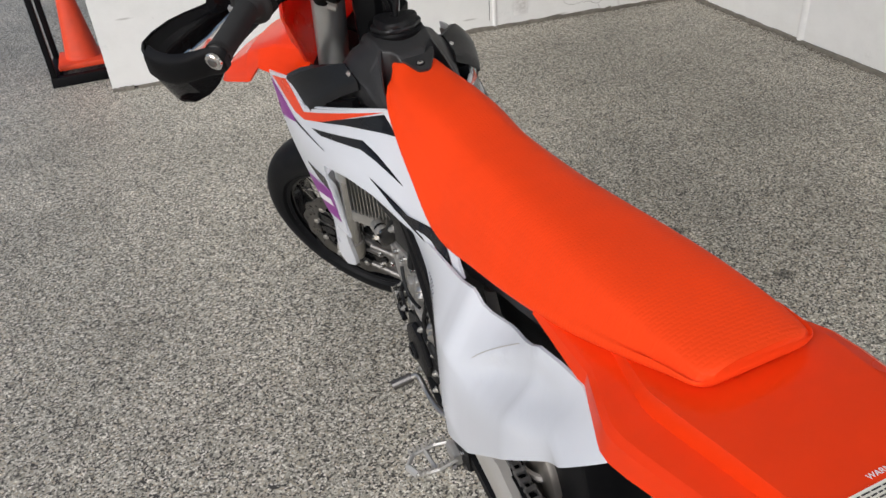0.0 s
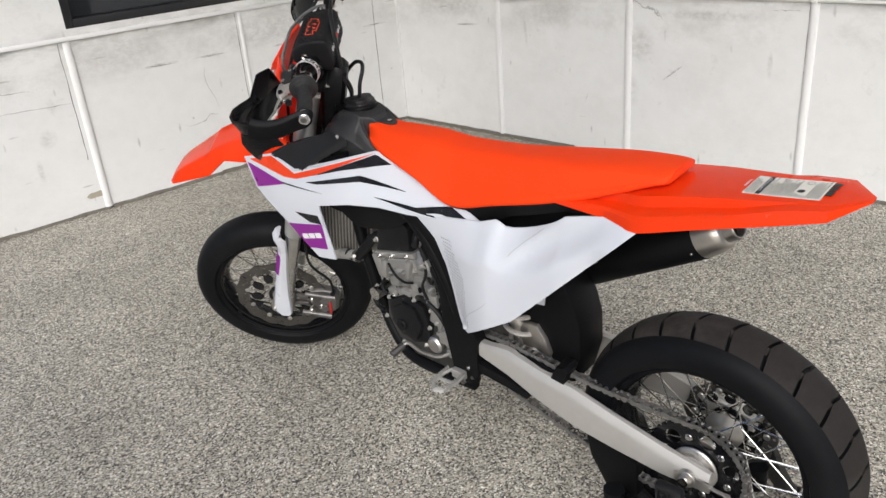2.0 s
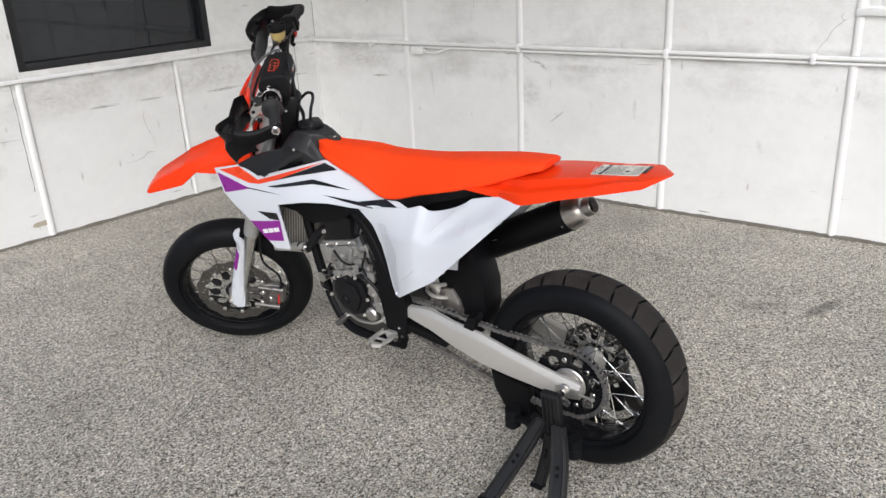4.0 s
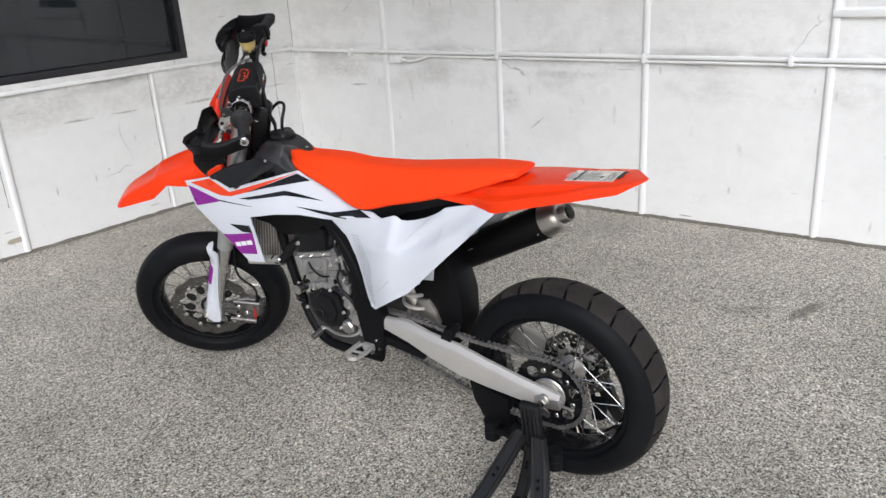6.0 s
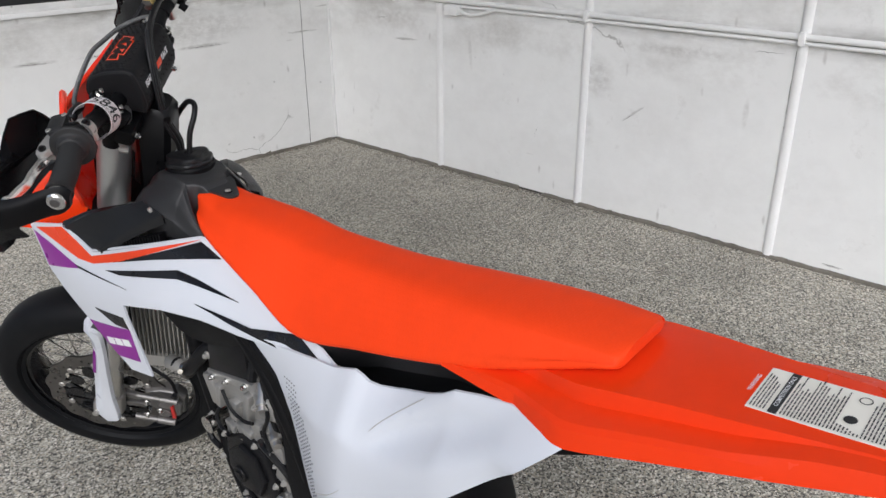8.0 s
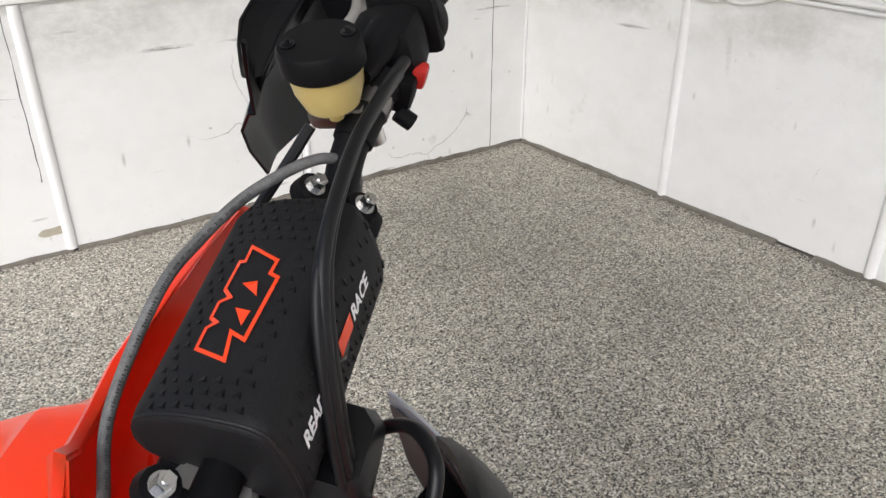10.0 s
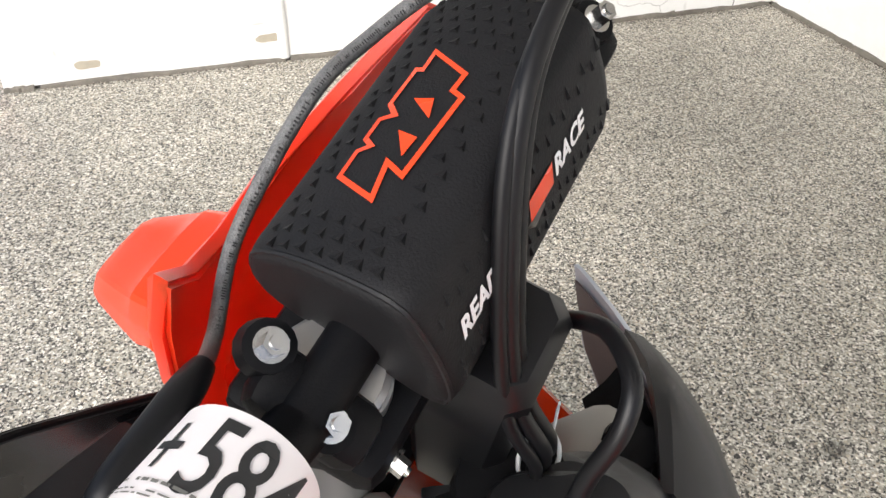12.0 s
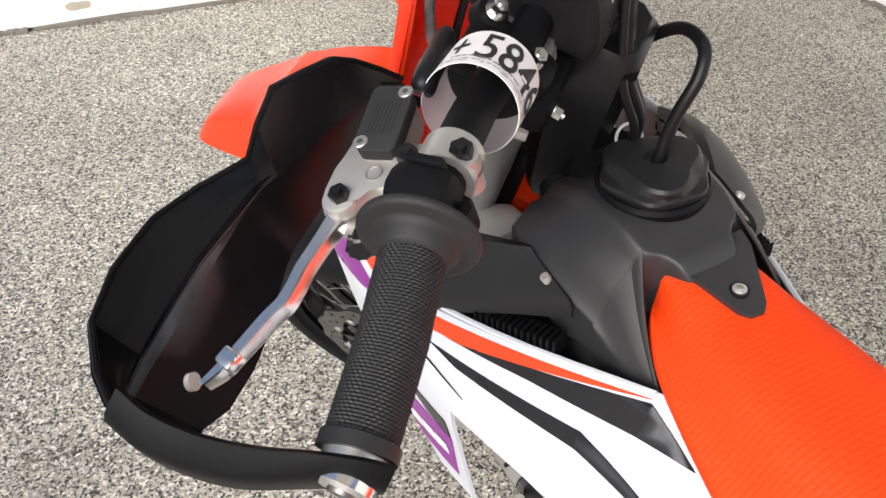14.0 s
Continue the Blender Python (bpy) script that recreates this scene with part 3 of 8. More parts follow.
# long wall: local x along it from the corner towards the open side, y out of the wall, z up
LONG = Matrix.Translation((WX, CORNER[1], 0)) @ Matrix(((0, -1, 0, 0), (-1, 0, 0, 0), (0, 0, 1, 0), (0, 0, 0, 1)))
SHORT = Matrix.Translation((*CORNER, 0)) @ Matrix.Rotation(WALL_TURN, 4, 'Z')
H = 4.4


def wall_slab(bm, x0, x1, z0, z1, depth=0.16):
    block(bm, ((x0 + x1) / 2, -depth / 2, (z0 + z1) / 2), (x1 - x0, depth, z1 - z0), 0)


def batten(parent, m, x, z0, z1, r=0.021):
    bm = bmesh.new()
    ring = [(x + r * math.cos(a), 0.75 * r * math.sin(a)) for a in (math.pi * k / 8 for k in range(9))]
    ring = [(x - r * 1.15, 0.0)] + list(reversed(ring)) + [(x + r * 1.15, 0.0)]
    loft(bm, [[(px, py - 0.001, z) for px, py in ring] for z in (z0, z1)])
    part("batten", bm, TRIM, parent, m=m)


def pipe_clip(parent, m, x, z):
    bm = bmesh.new()
    block(bm, (x, 0.02, z), (0.024, 0.044, 0.05), 0.004)
    part("clip", bm, TRIM, parent, m=m)


bm = bmesh.new()
wall_slab(bm, -0.16, 1.0 + 7.0, 0.012, 0.93)
wall_long = part("wall_east", bm, WALL, None, m=LONG)
tagged(wall_long, "white painted panel wall with upright battens and scuffs", "wall", kind="structure")
W2A, W2B, W2Z = 3.80, 5.0, 1.19     # a second window, in the long wall
bm = bmesh.new()
for x0, x1, z0, z1 in ((-0.16, W2A, 0.93, H), (W2A, W2B, 0.93, W2Z), (W2A, W2B, 2.15, H), (W2B, 8.0, 0.93, H)):
    wall_slab(bm, x0, x1, z0, z1)
part("upper_wall", bm, WALL, wall_long, m=LONG)
for k, x in enumerate((0.905, 1.834, 2.805, 3.764, 4.72, 5.66, 6.60)):
    batten(wall_long, LONG, x, 0.012, 0.915)
    batten(wall_long, LONG, x, 0.95, H)
bm = bmesh.new()
tube(bm, [(0.0, 0.018, 0.937), (8.0, 0.018, 0.937)], 0.013, 10)
tube(bm, [(1.0, 0.016, 0.912), (8.0, 0.016, 0.912)], 0.008, 8)
part("conduit", bm, TRIM, wall_long, "white painted pipes running along the wall", m=LONG)
for x in (0.6, 1.834, 2.805, 3.58, 4.6):
    pipe_clip(wall_long, LONG, x, 0.93)
bm = bmesh.new()
block(bm, (1.030, 0.03, 0.893), (0.085, 0.06, 0.05), 0.006)
tube(bm, resample([(1.07, 0.03, 0.893), (1.13, 0.03, 0.876), (1.20, 0.025, 0.884), (1.30, 0.02, 0.915)], 12), 0.008, 8)
part("junction_box", bm, TRIM, wall_long, "white painted junction box with a short cable", m=LONG)
bm = bmesh.new()
block(bm, (4.0, -0.012, 0.006), (8.0, 0.02, 0.012), 0)
part("joint", bm, GAP, wall_long, m=LONG)
bm = bmesh.new()
block(bm, (0.001, 0.006, 0.47), (0.012, 0.012, 0.9), 0.002)
part("corner_bead", bm, TRIM, wall_long, m=LONG)

bm = bmesh.new()
block(bm, (1.70, 2.10, 3.30), (3.9, 4.9, 0.12), 0)
ceiling = part("ceiling", bm, TRIM, None)
tagged(ceiling, "white painted roof over the bay", "ceiling", kind="structure")

wall_short_len = 3.222
WA, WB, WZ, WT = 0.905, 2.186, 0.992, 2.25      # the dark window, along the shorter wall
bm = bmesh.new()
wall_slab(bm, 0.0, wall_short_len, 0.012, 0.94)
SHORT_IN = SHORT @ FLIP if (SHORT @ V3(1, 1, 0)).y > (SHORT @ V3(1, -1, 0)).y else SHORT
wall_short = part("wall_north", bm, WALL, None, m=SHORT_IN)
tagged(wall_short, "white painted panel wall with a dark window, scuffed and chipped", "wall", kind="structure")
bm = bmesh.new()
for x0, x1, z0, z1 in ((0.0, WA, 0.94, H), (WA, WB, 0.94, WZ), (WA, WB, WT, H), (WB, wall_short_len, 0.94, H)):
    wall_slab(bm, x0, x1, z0, z1)
part("upper_wall", bm, WALL, wall_short, m=SHORT_IN)
batten(wall_short, SHORT_IN, 2.205, 0.012, 0.93)
batten(wall_short, SHORT_IN, 1.195, 0.012, 0.93, 0.013)


def seam(parent, m, x, z0, z1, seed):
    """A hairline joint that wanders a little."""
    rnd = random.Random(seed)
    bm = bmesh.new()
    rings = []
    n = 14
    for k in range(n + 1):
        z = z0 + (z1 - z0) * k / n
        w = rnd.uniform(0.0006, 0.0022)
        xx = x + rnd.uniform(-0.002, 0.002)
        rings.append([(xx - w, 0.0005, z), (xx + w, 0.0005, z), (xx + w, -0.003, z), (xx - w, -0.003, z)])
    loft(bm, rings)
    part("seam", bm, GAP, parent, m=m)


for k, (x, z0, z1) in enumerate(((0.205, 0.012, 0.94), (1.225, 0.05, 0.93), (2.25, 0.3, 0.93))):
    seam(wall_short, SHORT_IN, x, z0, z1, k)
def scratch(parent, m, x0, z0, x1, z1, seed, w=0.0016):
    """A short, ragged dark scrape across the paint."""
    rnd = random.Random(seed)
    rings = []
    for k in range(13):
        t = k / 12
        a = w * rnd.uniform(0.15, 1.0) * math.sin(math.pi * min(0.95, max(0.05, t)))
        x, z = x0 + (x1 - x0) * t, z0 + (z1 - z0) * t + rnd.uniform(-0.003, 0.003)
        rings.append([(x, 0.0006, z - a), (x, 0.0006, z + a), (x, -0.002, z + a), (x, -0.002, z - a)])
    bm = bmesh.new()
    loft(bm, rings)
    part("scrape", bm, SCRAPE, parent, m=m)


for k, (x0, z0, x1, z1) in enumerate(((0.72, 0.690, 0.97, 0.696), (1.65, 0.714, 1.82, 0.722), (2.25, 0.618, 2.64, 0.634), (1.33, 0.712, 1.50, 0.718), (0.10, 0.70, 0.30, 0.702), (2.40, 0.72, 2.62, 0.73))):
    scratch(wall_short, SHORT_IN, x0, z0, x1, z1, 40 + k)
for k, (x0, z0, x1, z1) in enumerate(((2.05, 0.470, 2.16, 0.556), (0.42, 0.80, 0.50, 0.81), (2.62, 0.86, 2.74, 0.862), (1.55, 0.30, 1.57, 0.35), (3.03, 0.036, 3.11, 0.034), (0.56, 0.693, 0.73, 0.704))):
    scratch(wall_long, LONG, x0, z0, x1, z1, 60 + k)
bm = bmesh.new()
block(bm, (1.043, 0.0005, 0.109), (0.085, 0.003, 0.105), 0.001)
part("worn_patch", bm, WALL, wall_short, "filled patch low on the wall", m=SHORT_IN)
seam(wall_long, LONG, 0.004, 0.02, 1.6, 20)
seam(wall_long, LONG, 2.785, 0.55, 0.90, 21)
bm = bmesh.new()
block(bm, (wall_short_len / 2, 0.008, 0.945), (wall_short_len, 0.018, 0.022), 0.004)
part("ledge", bm, TRIM, wall_short, m=SHORT_IN)
bm = bmesh.new()
block(bm, (wall_short_len / 2, -0.012, 0.006), (wall_short_len, 0.02, 0.012), 0)
part("joint", bm, GAP, wall_short, m=SHORT_IN)
for x in (2.26, 2.92):
    rnd = random.Random(int(x * 10))
    bm = bmesh.new()
    outline = [(x + 0.046 * math.cos(a) * (0.9 + 0.2 * rnd.random()), (0.098 if x < 2.5 else 0.070) + 0.022 * max(-0.7, min(0.7, math.sin(a))) * (0.85 + 0.3 * rnd.random())) for a in (2 * math.pi * k / 18 for k in range(18))]
    prism(bm, outline, -0.002, 0.0012, 0)
    part("slot", bm, SLOT, wall_short, "chipped tan slot low on the wall", m=SHORT_IN)


def window(name, m, x0, x1, z0, z1, label, frame_mat, bar=0.045):
    bm = bmesh.new()
    block(bm, ((x0 + x1) / 2, -0.06, (z0 + z1) / 2), (x1 - x0 - 2 * bar, 0.008, z1 - z0 - 2 * bar), 0)
    pane = part(name, bm, GLASS, None, m=m)
    tagged(pane, label, "window", kind="structure")
    for cx, cz, sx, sz in ((x0 + bar / 2, (z0 + z1) / 2, bar, z1 - z0), (x1 - bar / 2, (z0 + z1) / 2, bar, z1 - z0),
                           ((x0 + x1) / 2, z0 + bar / 2, x1 - x0 - 2 * bar, bar), ((x0 + x1) / 2, z1 - bar / 2, x1 - x0 - 2 * bar, bar)):
        bm = bmesh.new()
        block(bm, (cx, -0.035, cz), (sx, 0.07, sz), 0.004)
        part("window_frame", bm, frame_mat, pane, m=m)
    # added dark block behind the pane: an unlit room as plain colour
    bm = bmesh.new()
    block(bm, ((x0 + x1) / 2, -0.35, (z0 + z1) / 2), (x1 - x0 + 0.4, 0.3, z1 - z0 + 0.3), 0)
    part("unlit_room_block", bm, DARK_ROOM, pane, m=m)


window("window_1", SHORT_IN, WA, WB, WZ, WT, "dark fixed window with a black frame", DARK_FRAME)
window("window_2", LONG, W2A, W2B, W2Z, 2.15, "small window with a white painted frame", TRIM, 0.05)
bm = bmesh.new()
block(bm, ((W2A + W2B) / 2, 0.012, W2Z - 0.03), (W2B - W2A + 0.1, 0.03, 0.035), 0.004)
part("window_sill", bm, TRIM, wall_long, m=LONG)


def traffic_cone(place):
    c = thing("traffic_cone", place, "orange traffic cone standing on a black rack", "cone")
    T = Matrix.Translation(place) @ Matrix.Rotation(radians(90), 4, 'X')
    bm = bmesh.new()
    revolve(bm, [(0.085, 0.0), (0.092, 0.012), (0.088, 0.02), (0.02, 0.5), (0.012, 0.5), (0.08, 0.015)], 28)
    part("cone", bm, CONE, c, m=Matrix.Translation(place) @ Matrix.Rotation(radians(90), 4, 'X'))
    bm = bmesh.new()
    block(bm, (0, 0, 0.008), (0.25, 0.25, 0.03), 0.008)
    part("base", bm, CONE, c, m=Matrix.Translation(place))


traffic_cone((0.16, 4.66, 0.065))


def rack(place):
    r = thing("floor_rack", place, "black steel floor rack holding a cone", "rack")
    m = Matrix.Translation(place)
    for x, y, sx, sy in ((0, -0.17, 0.36, 0.045), (0, 0.17, 0.36, 0.045), (-0.16, 0, 0.045, 0.30), (0.16, 0, 0.045, 0.30)):
        bm = bmesh.new()
        block(bm, (x, y, 0.025), (sx, sy, 0.05), 0.004)
        part("rail", bm, BLACK, r, m=m)
    for x, y in ((-0.16, -0.17), (-0.16, 0.17)):
        bm = bmesh.new()
        block(bm, (x, y, 0.34), (0.03, 0.03, 0.58), 0.003)
        part("post", bm, BLACK, r, m=m)


rack((0.17, 4.66, 0.0))


def debris(name, label, spots):
    """Crumbs of dry dirt, joined."""
    rnd = random.Random(11)
    bm = bmesh.new()
    for x, y, r in spots(rnd):
        h = r * rnd.uniform(0.3, 0.7)
        a0 = rnd.uniform(0, 6.3)
        k = rnd.randint(4, 6)
        base = [bm.verts.new((x + r * rnd.uniform(0.6, 1.2) * math.cos(a0 + 6.283 * i / k), y + r * rnd.uniform(0.6, 1.2) * math.sin(a0 + 6.283 * i / k), 0.0004)) for i in range(k)]
        top = bm.verts.new((x + r * rnd.uniform(-0.3, 0.3), y + r * rnd.uniform(-0.3, 0.3), h))
        for i in range(k):
            bm.faces.new((base[i], base[(i + 1) % k], top))
    ob = part(name, bm, DIRT, None)
    tagged(ob, label, "dirt", kind="stuff")


def along_walls(rnd):
    for _ in range(1500):
        s = rnd.uniform(0.0, 5.0) if rnd.random() < 0.6 else rnd.uniform(0.0, 1.2)
        yield (WX - 0.004 - min(0.12, rnd.expovariate(55)), CORNER[1] - s, rnd.uniform(0.0015, 0.0045))
    for _ in range(1100):
        s = rnd.uniform(0.0, 3.1)
        p = SHORT_IN @ V3(s, 0.004 + min(0.12, rnd.expovariate(55)), 0)
        yield (p.x, p.y, rnd.uniform(0.0015, 0.0045))
    for _ in range(60):
        yield (rnd.uniform(1.2, 3.3), rnd.uniform(0.4, 3.8), rnd.uniform(0.002, 0.005))


def kerb(parent, m, length, seed, breaks=()):
    """A low, chipped and dirty ledge along the wall's foot."""
    rnd = random.Random(seed)
    x = 0.02
    while x < length - 0.1:
        w = min(rnd.uniform(0.35, 0.9), length - x)
        if breaks and x < breaks[0] and x + w > breaks[0] - 0.25:
            w = breaks[0] - x
        d, h = rnd.uniform(0.010, 0.020), rnd.uniform(0.014, 0.022)
        n = 12
        rings = []
        for k in range(n + 1):
            a, b = d * rnd.uniform(0.75, 1.15), h * rnd.uniform(0.7, 1.1)
            xx = x + w * k / n
            rings.append([(xx, 0.0005, 0.0), (xx, a, 0.0), (xx, a * 0.8, b * 0.8), (xx, a * 0.5, b), (xx, 0.0005, b)])
        bm = bmesh.new()
        loft(bm, rings)
        part("kerb", bm, KERB, parent, m=m)
        x += w + rnd.choice((0.002, 0.003, 0.02))
        if breaks and x > breaks[0] - 0.25 and x < breaks[1]:
            x = breaks[1]


kerb(wall_long, LONG, 6.5, 3, (1.47, 1.63))
kerb(wall_short, SHORT_IN, wall_short_len, 4)
debris("dirt_crumbs", "brown crumbs of dirt swept against the wall foot", along_walls)

# ---- the motorcycle: x ahead, y to its left, z up, leaning a little on its stand ----
GROUND = pose(0.98, 0.166, 0, 0, 0, 91.13)
BIKE = GROUND @ Matrix.Translation((0, 0, 0.95)) @ Matrix.Rotation(radians(-4.5), 4, 'X') @ Matrix.Translation((0, 0, -0.95))
RAKE, LOCK = radians(26), radians(40)
STEER = BIKE @ Matrix.Translation((1.344, 0, 1.17)) @ Matrix.Rotation(-RAKE, 4, 'Y') @ Matrix.Rotation(LOCK, 4, 'Z') @ Matrix.Translation((0, -0.012, 0))
bike = thing("motorcycle", GROUND @ V3(0.9, 0, 0), "orange, white and black supermoto motorcycle with purple graphics", "motorcycle")


def bpart(name, bm, mat, parent=None, label="", m=BIKE, sharp=38):
    return part(name, bm, mat, parent or bike, label, m, sharp)


def both(fn):
    """Calls fn(side, matrix) for the left and the mirrored right side."""
    fn(1, BIKE)
    fn(-1, BIKE @ FLIP)


# wheels
def spoked_wheel(name, m, R, half, rim_r, grooves, label):
    bm = bmesh.new()
    w = half * 0.72
    revolve(bm, [(rim_r, w), (rim_r + 0.004, w - 0.004), (rim_r - 0.008, w - 0.008), (rim_r - 0.014, w * 0.45), (rim_r - 0.020, 0.012), (rim_r - 0.020, -0.012),
                 (rim_r - 0.014, -w * 0.45), (rim_r - 0.008, -w + 0.008), (rim_r + 0.004, -w + 0.004), (rim_r, -w), (rim_r + 0.008, -w), (rim_r + 0.008, w)], 72, True)
    wheel = bpart(name, bm, BLACK_GLOSS, None, label, m)
    h = R - rim_r

    def section(a):
        """A point of the round tyre section, a in degrees from the side over the crown."""
        a = radians(a)
        return (rim_r + 0.40 * h + 0.60 * h * max(0.0, math.sin(a)) ** 0.92, half * math.copysign(abs(math.cos(a)) ** 0.9, math.cos(a)))

    wall = [(rim_r - 0.002, w + 0.002), (rim_r + 0.007, w + 0.007), (rim_r + 0.010, w + 0.0055), (rim_r + 0.18 * h, half * 0.955), (rim_r + 0.30 * h, half * 0.995)] + [section(a) for a in (2, 10, 19, 28, 36, 43, 50)]
    bm = bmesh.new()
    revolve(bm, wall, 96)
    revolve(bm, [(r, -y) for r, y in reversed(wall)], 96)
    bpart("tyre", bm, RUBBER, wheel, "black slick tyre wall", m)
    bm = bmesh.new()
    stops = (50, 54, 59, 64, 70, 77, 84, 90, 96, 103, 110, 116, 121, 126, 130)
    prof = [section(a) for a in stops]
    angles = []
    if grooves:
        d = 2 * math.pi / grooves
        for k in range(grooves):
            a = k * d
            angles += [(a - 0.0125, 0), (a - 0.0115, 1), (a + 0.0115, 1), (a + 0.0125, 0), (a + d * 0.3, 0), (a + d * 0.55, 0), (a + d * 0.78, 0)]
    else:
        angles = [(2 * math.pi * k / 96, 0) for k in range(96)]
    rings = []
    for a, on in angles:
        ring = []
        for i, (r, y) in enumerate(prof):
            rr = r - (0.012 if on and i in (1, 2, 3, 4, 5, 6, 8, 9, 10, 11, 12, 13) else 0)
            aa = a + (0.045 * (abs(stops[i] - 90) / 40 - 0.5) if grooves else 0)
            ring.append(bm.verts.new((rr * math.cos(aa), y, rr * math.sin(aa))))
        rings.append(ring)
    # groove faces split off in black rubber to colour in their shade
    floor_bm = bmesh.new()
    for k in range(len(rings)):
        a, b = rings[k], rings[(k + 1) % len(rings)]
        sunk = angles[k][1] or angles[(k + 1) % len(rings)][1]
        for i in range(len(prof) - 1):
            if sunk and i in (1, 2, 3, 4, 5, 8, 9, 10, 11, 12):
                floor_bm.faces.new([floor_bm.verts.new(v.co) for v in (a[i], b[i], b[i + 1], a[i + 1])])
            else:
                bm.faces.new((a[i], b[i], b[i + 1], a[i + 1]))
    if grooves:
        tagged(bpart("tread_groove", floor_bm, RUBBER, wheel, "grooves cut in the tread, their shade coloured black", m), kind="stuff")
    else:
        floor_bm.free()
    bpart("tread", bm, TREAD if grooves else RUBBER, wheel, "dusty tread with short cross grooves" if grooves else "", m, 32)
    bm = bmesh.new()
    revolve(bm, [(0.012, 0.075), (0.030, 0.075), (0.034, 0.062), (0.046, 0.058), (0.046, 0.048), (0.026, 0.036), (0.024, -0.036), (0.046, -0.048), (0.046, -0.058), (0.034, -0.062), (0.030, -0.075), (0.012, -0.075)], 36)
    bpart("hub", bm, BRUSHED, wheel, "machined aluminium hub", m)
    for k in range(36):
        side = 1 if k % 2 else -1
        lead = 1 if (k // 2) % 2 else -1
        a = 2 * math.pi * k / 36
        a0 = a + lead * 1.15
        bm = bmesh.new()
        p0 = V3(0.042 * math.cos(a0), side * 0.053, 0.042 * math.sin(a0))
        p1 = V3((rim_r - 0.018) * math.cos(a), side * 0.012, (rim_r - 0.018) * math.sin(a))
        tube(bm, [p0, p1], 0.0017, 5)
        tube(bm, [p1 + (p0 - p1) * 0.10, p1], [0.0026, 0.0036], 5)
        bpart("spoke", bm, BRIGHT, wheel, "", m)
    return wheel


def brake_disc(wheel, m, y, r0, r1, waves):
    def wavy(r, depth):
        return [((r + depth * math.cos(waves * a)) * math.cos(a), (r + depth * math.cos(waves * a)) * math.sin(a)) for a in (2 * math.pi * k / (waves * 8) for k in range(waves * 8))]

    holes = [wavy(r0, 0.0035)]
    for k in range(waves):
        a = 2 * math.pi * k / waves
        for off, f in ((0.0, 0.76), (0.36, 0.50), (0.62, 0.26)):
            b2 = a + 2 * math.pi / waves * off
            rr = r0 + (r1 - r0) * f
            holes.append(circle(rr * math.cos(b2), rr * math.sin(b2), 0.0042 if off else 0.0035, None, 8))
    bm = bmesh.new()
    plate(bm, wavy(r1, 0.0035), holes, y, y + 0.0045)
    bpart("brake_disc", bm, DISC, wheel, "wavy steel brake disc with drilled holes", m)
    # the carrier: a black star with round windows, riveted to the disc
    n, ri = 10, 0.045
    mid = (ri + r0) / 2
    rim = [((r0 - 0.003 + 0.007 * math.cos(n * a)) * math.cos(a), (r0 - 0.003 + 0.007 * math.cos(n * a)) * math.sin(a)) for a in (2 * math.pi * k / 120 for k in range(120))]
    windows = [circle(0, 0, ri, None, 32)]
    for k in range(n):
        a = 2 * math.pi * (k + 0.5) / n
        windows.append(circle((mid + 0.006) * math.cos(a), (mid + 0.006) * math.sin(a), (r0 - ri) * 0.30, mid * math.sin(math.pi / n) * 0.66, 12, a + 0.25))
    bm = bmesh.new()
    plate(bm, rim, windows, y - 0.003, y + 0.002)
    bpart("disc_carrier", bm, BLACK_GLOSS, wheel, "black disc carrier with round windows", m)
    for k in range(n):
        a = 2 * math.pi * k / n
        bm = bmesh.new()
        disc(bm, ((r0 + 0.002) * math.cos(a), 0, (r0 + 0.002) * math.sin(a)), 0.0085, y - 0.003, y + 0.0062, 14, 0.0015)
        bpart("rivet", bm, BRUSHED, wheel, "", m)


REAR_M = BIKE @ Matrix.Translation((0.262, 0, 0.325))
rear_wheel = spoked_wheel("rear_wheel", REAR_M, 0.318, 0.083, 0.222, 26, "black-rimmed rear wheel with bright wire spokes")
brake_disc(rear_wheel, REAR_M @ FLIP, 0.078, 0.085, 0.110, 10)
FRONT_M = STEER @ Matrix.Translation((0.05, 0, -0.985))
front_wheel = spoked_wheel("front_wheel", FRONT_M, 0.303, 0.062, 0.216, 0, "black-rimmed front wheel with wire spokes and a slick tyre")
brake_disc(front_wheel, FRONT_M, 0.066, 0.115, 0.155, 14)

# rear sprocket and chain
bm = bmesh.new()
teeth = 42
outer = []
for k in range(teeth * 4):
    a = 2 * math.pi * k / (teeth * 4)
    r = (0.110, 0.116, 0.116, 0.110)[k % 4]
    outer.append((r * math.cos(a), r * math.sin(a)))
windows = [circle(0, 0, 0.050, None, 36)]
for k in range(6):
    a = 2 * math.pi * (k + 0.5) / 6 + 0.3
    windows.append(circle(0.080 * math.cos(a), 0.080 * math.sin(a), 0.0185, 0.0205, 16, a))
plate(bm, outer, windows, 0.083, 0.089)
sprocket = bpart("rear_sprocket", bm, BLACK_GLOSS, rear_wheel, "black rear sprocket with cut-outs", REAR_M)
for k in range(6):
    a = 2 * math.pi * k / 6 + 0.3
    bm = bmesh.new()
    disc(bm, (0.076 * math.cos(a), 0, 0.076 * math.sin(a)), 0.0085, 0.089, 0.0915, 16, 0.0008)
    disc(bm, (0.076 * math.cos(a), 0, 0.076 * math.sin(a)), 0.0055, 0.091, 0.0950, 6)
    bpart("sprocket_bolt", bm, BRIGHT, rear_wheel, "", REAR_M)

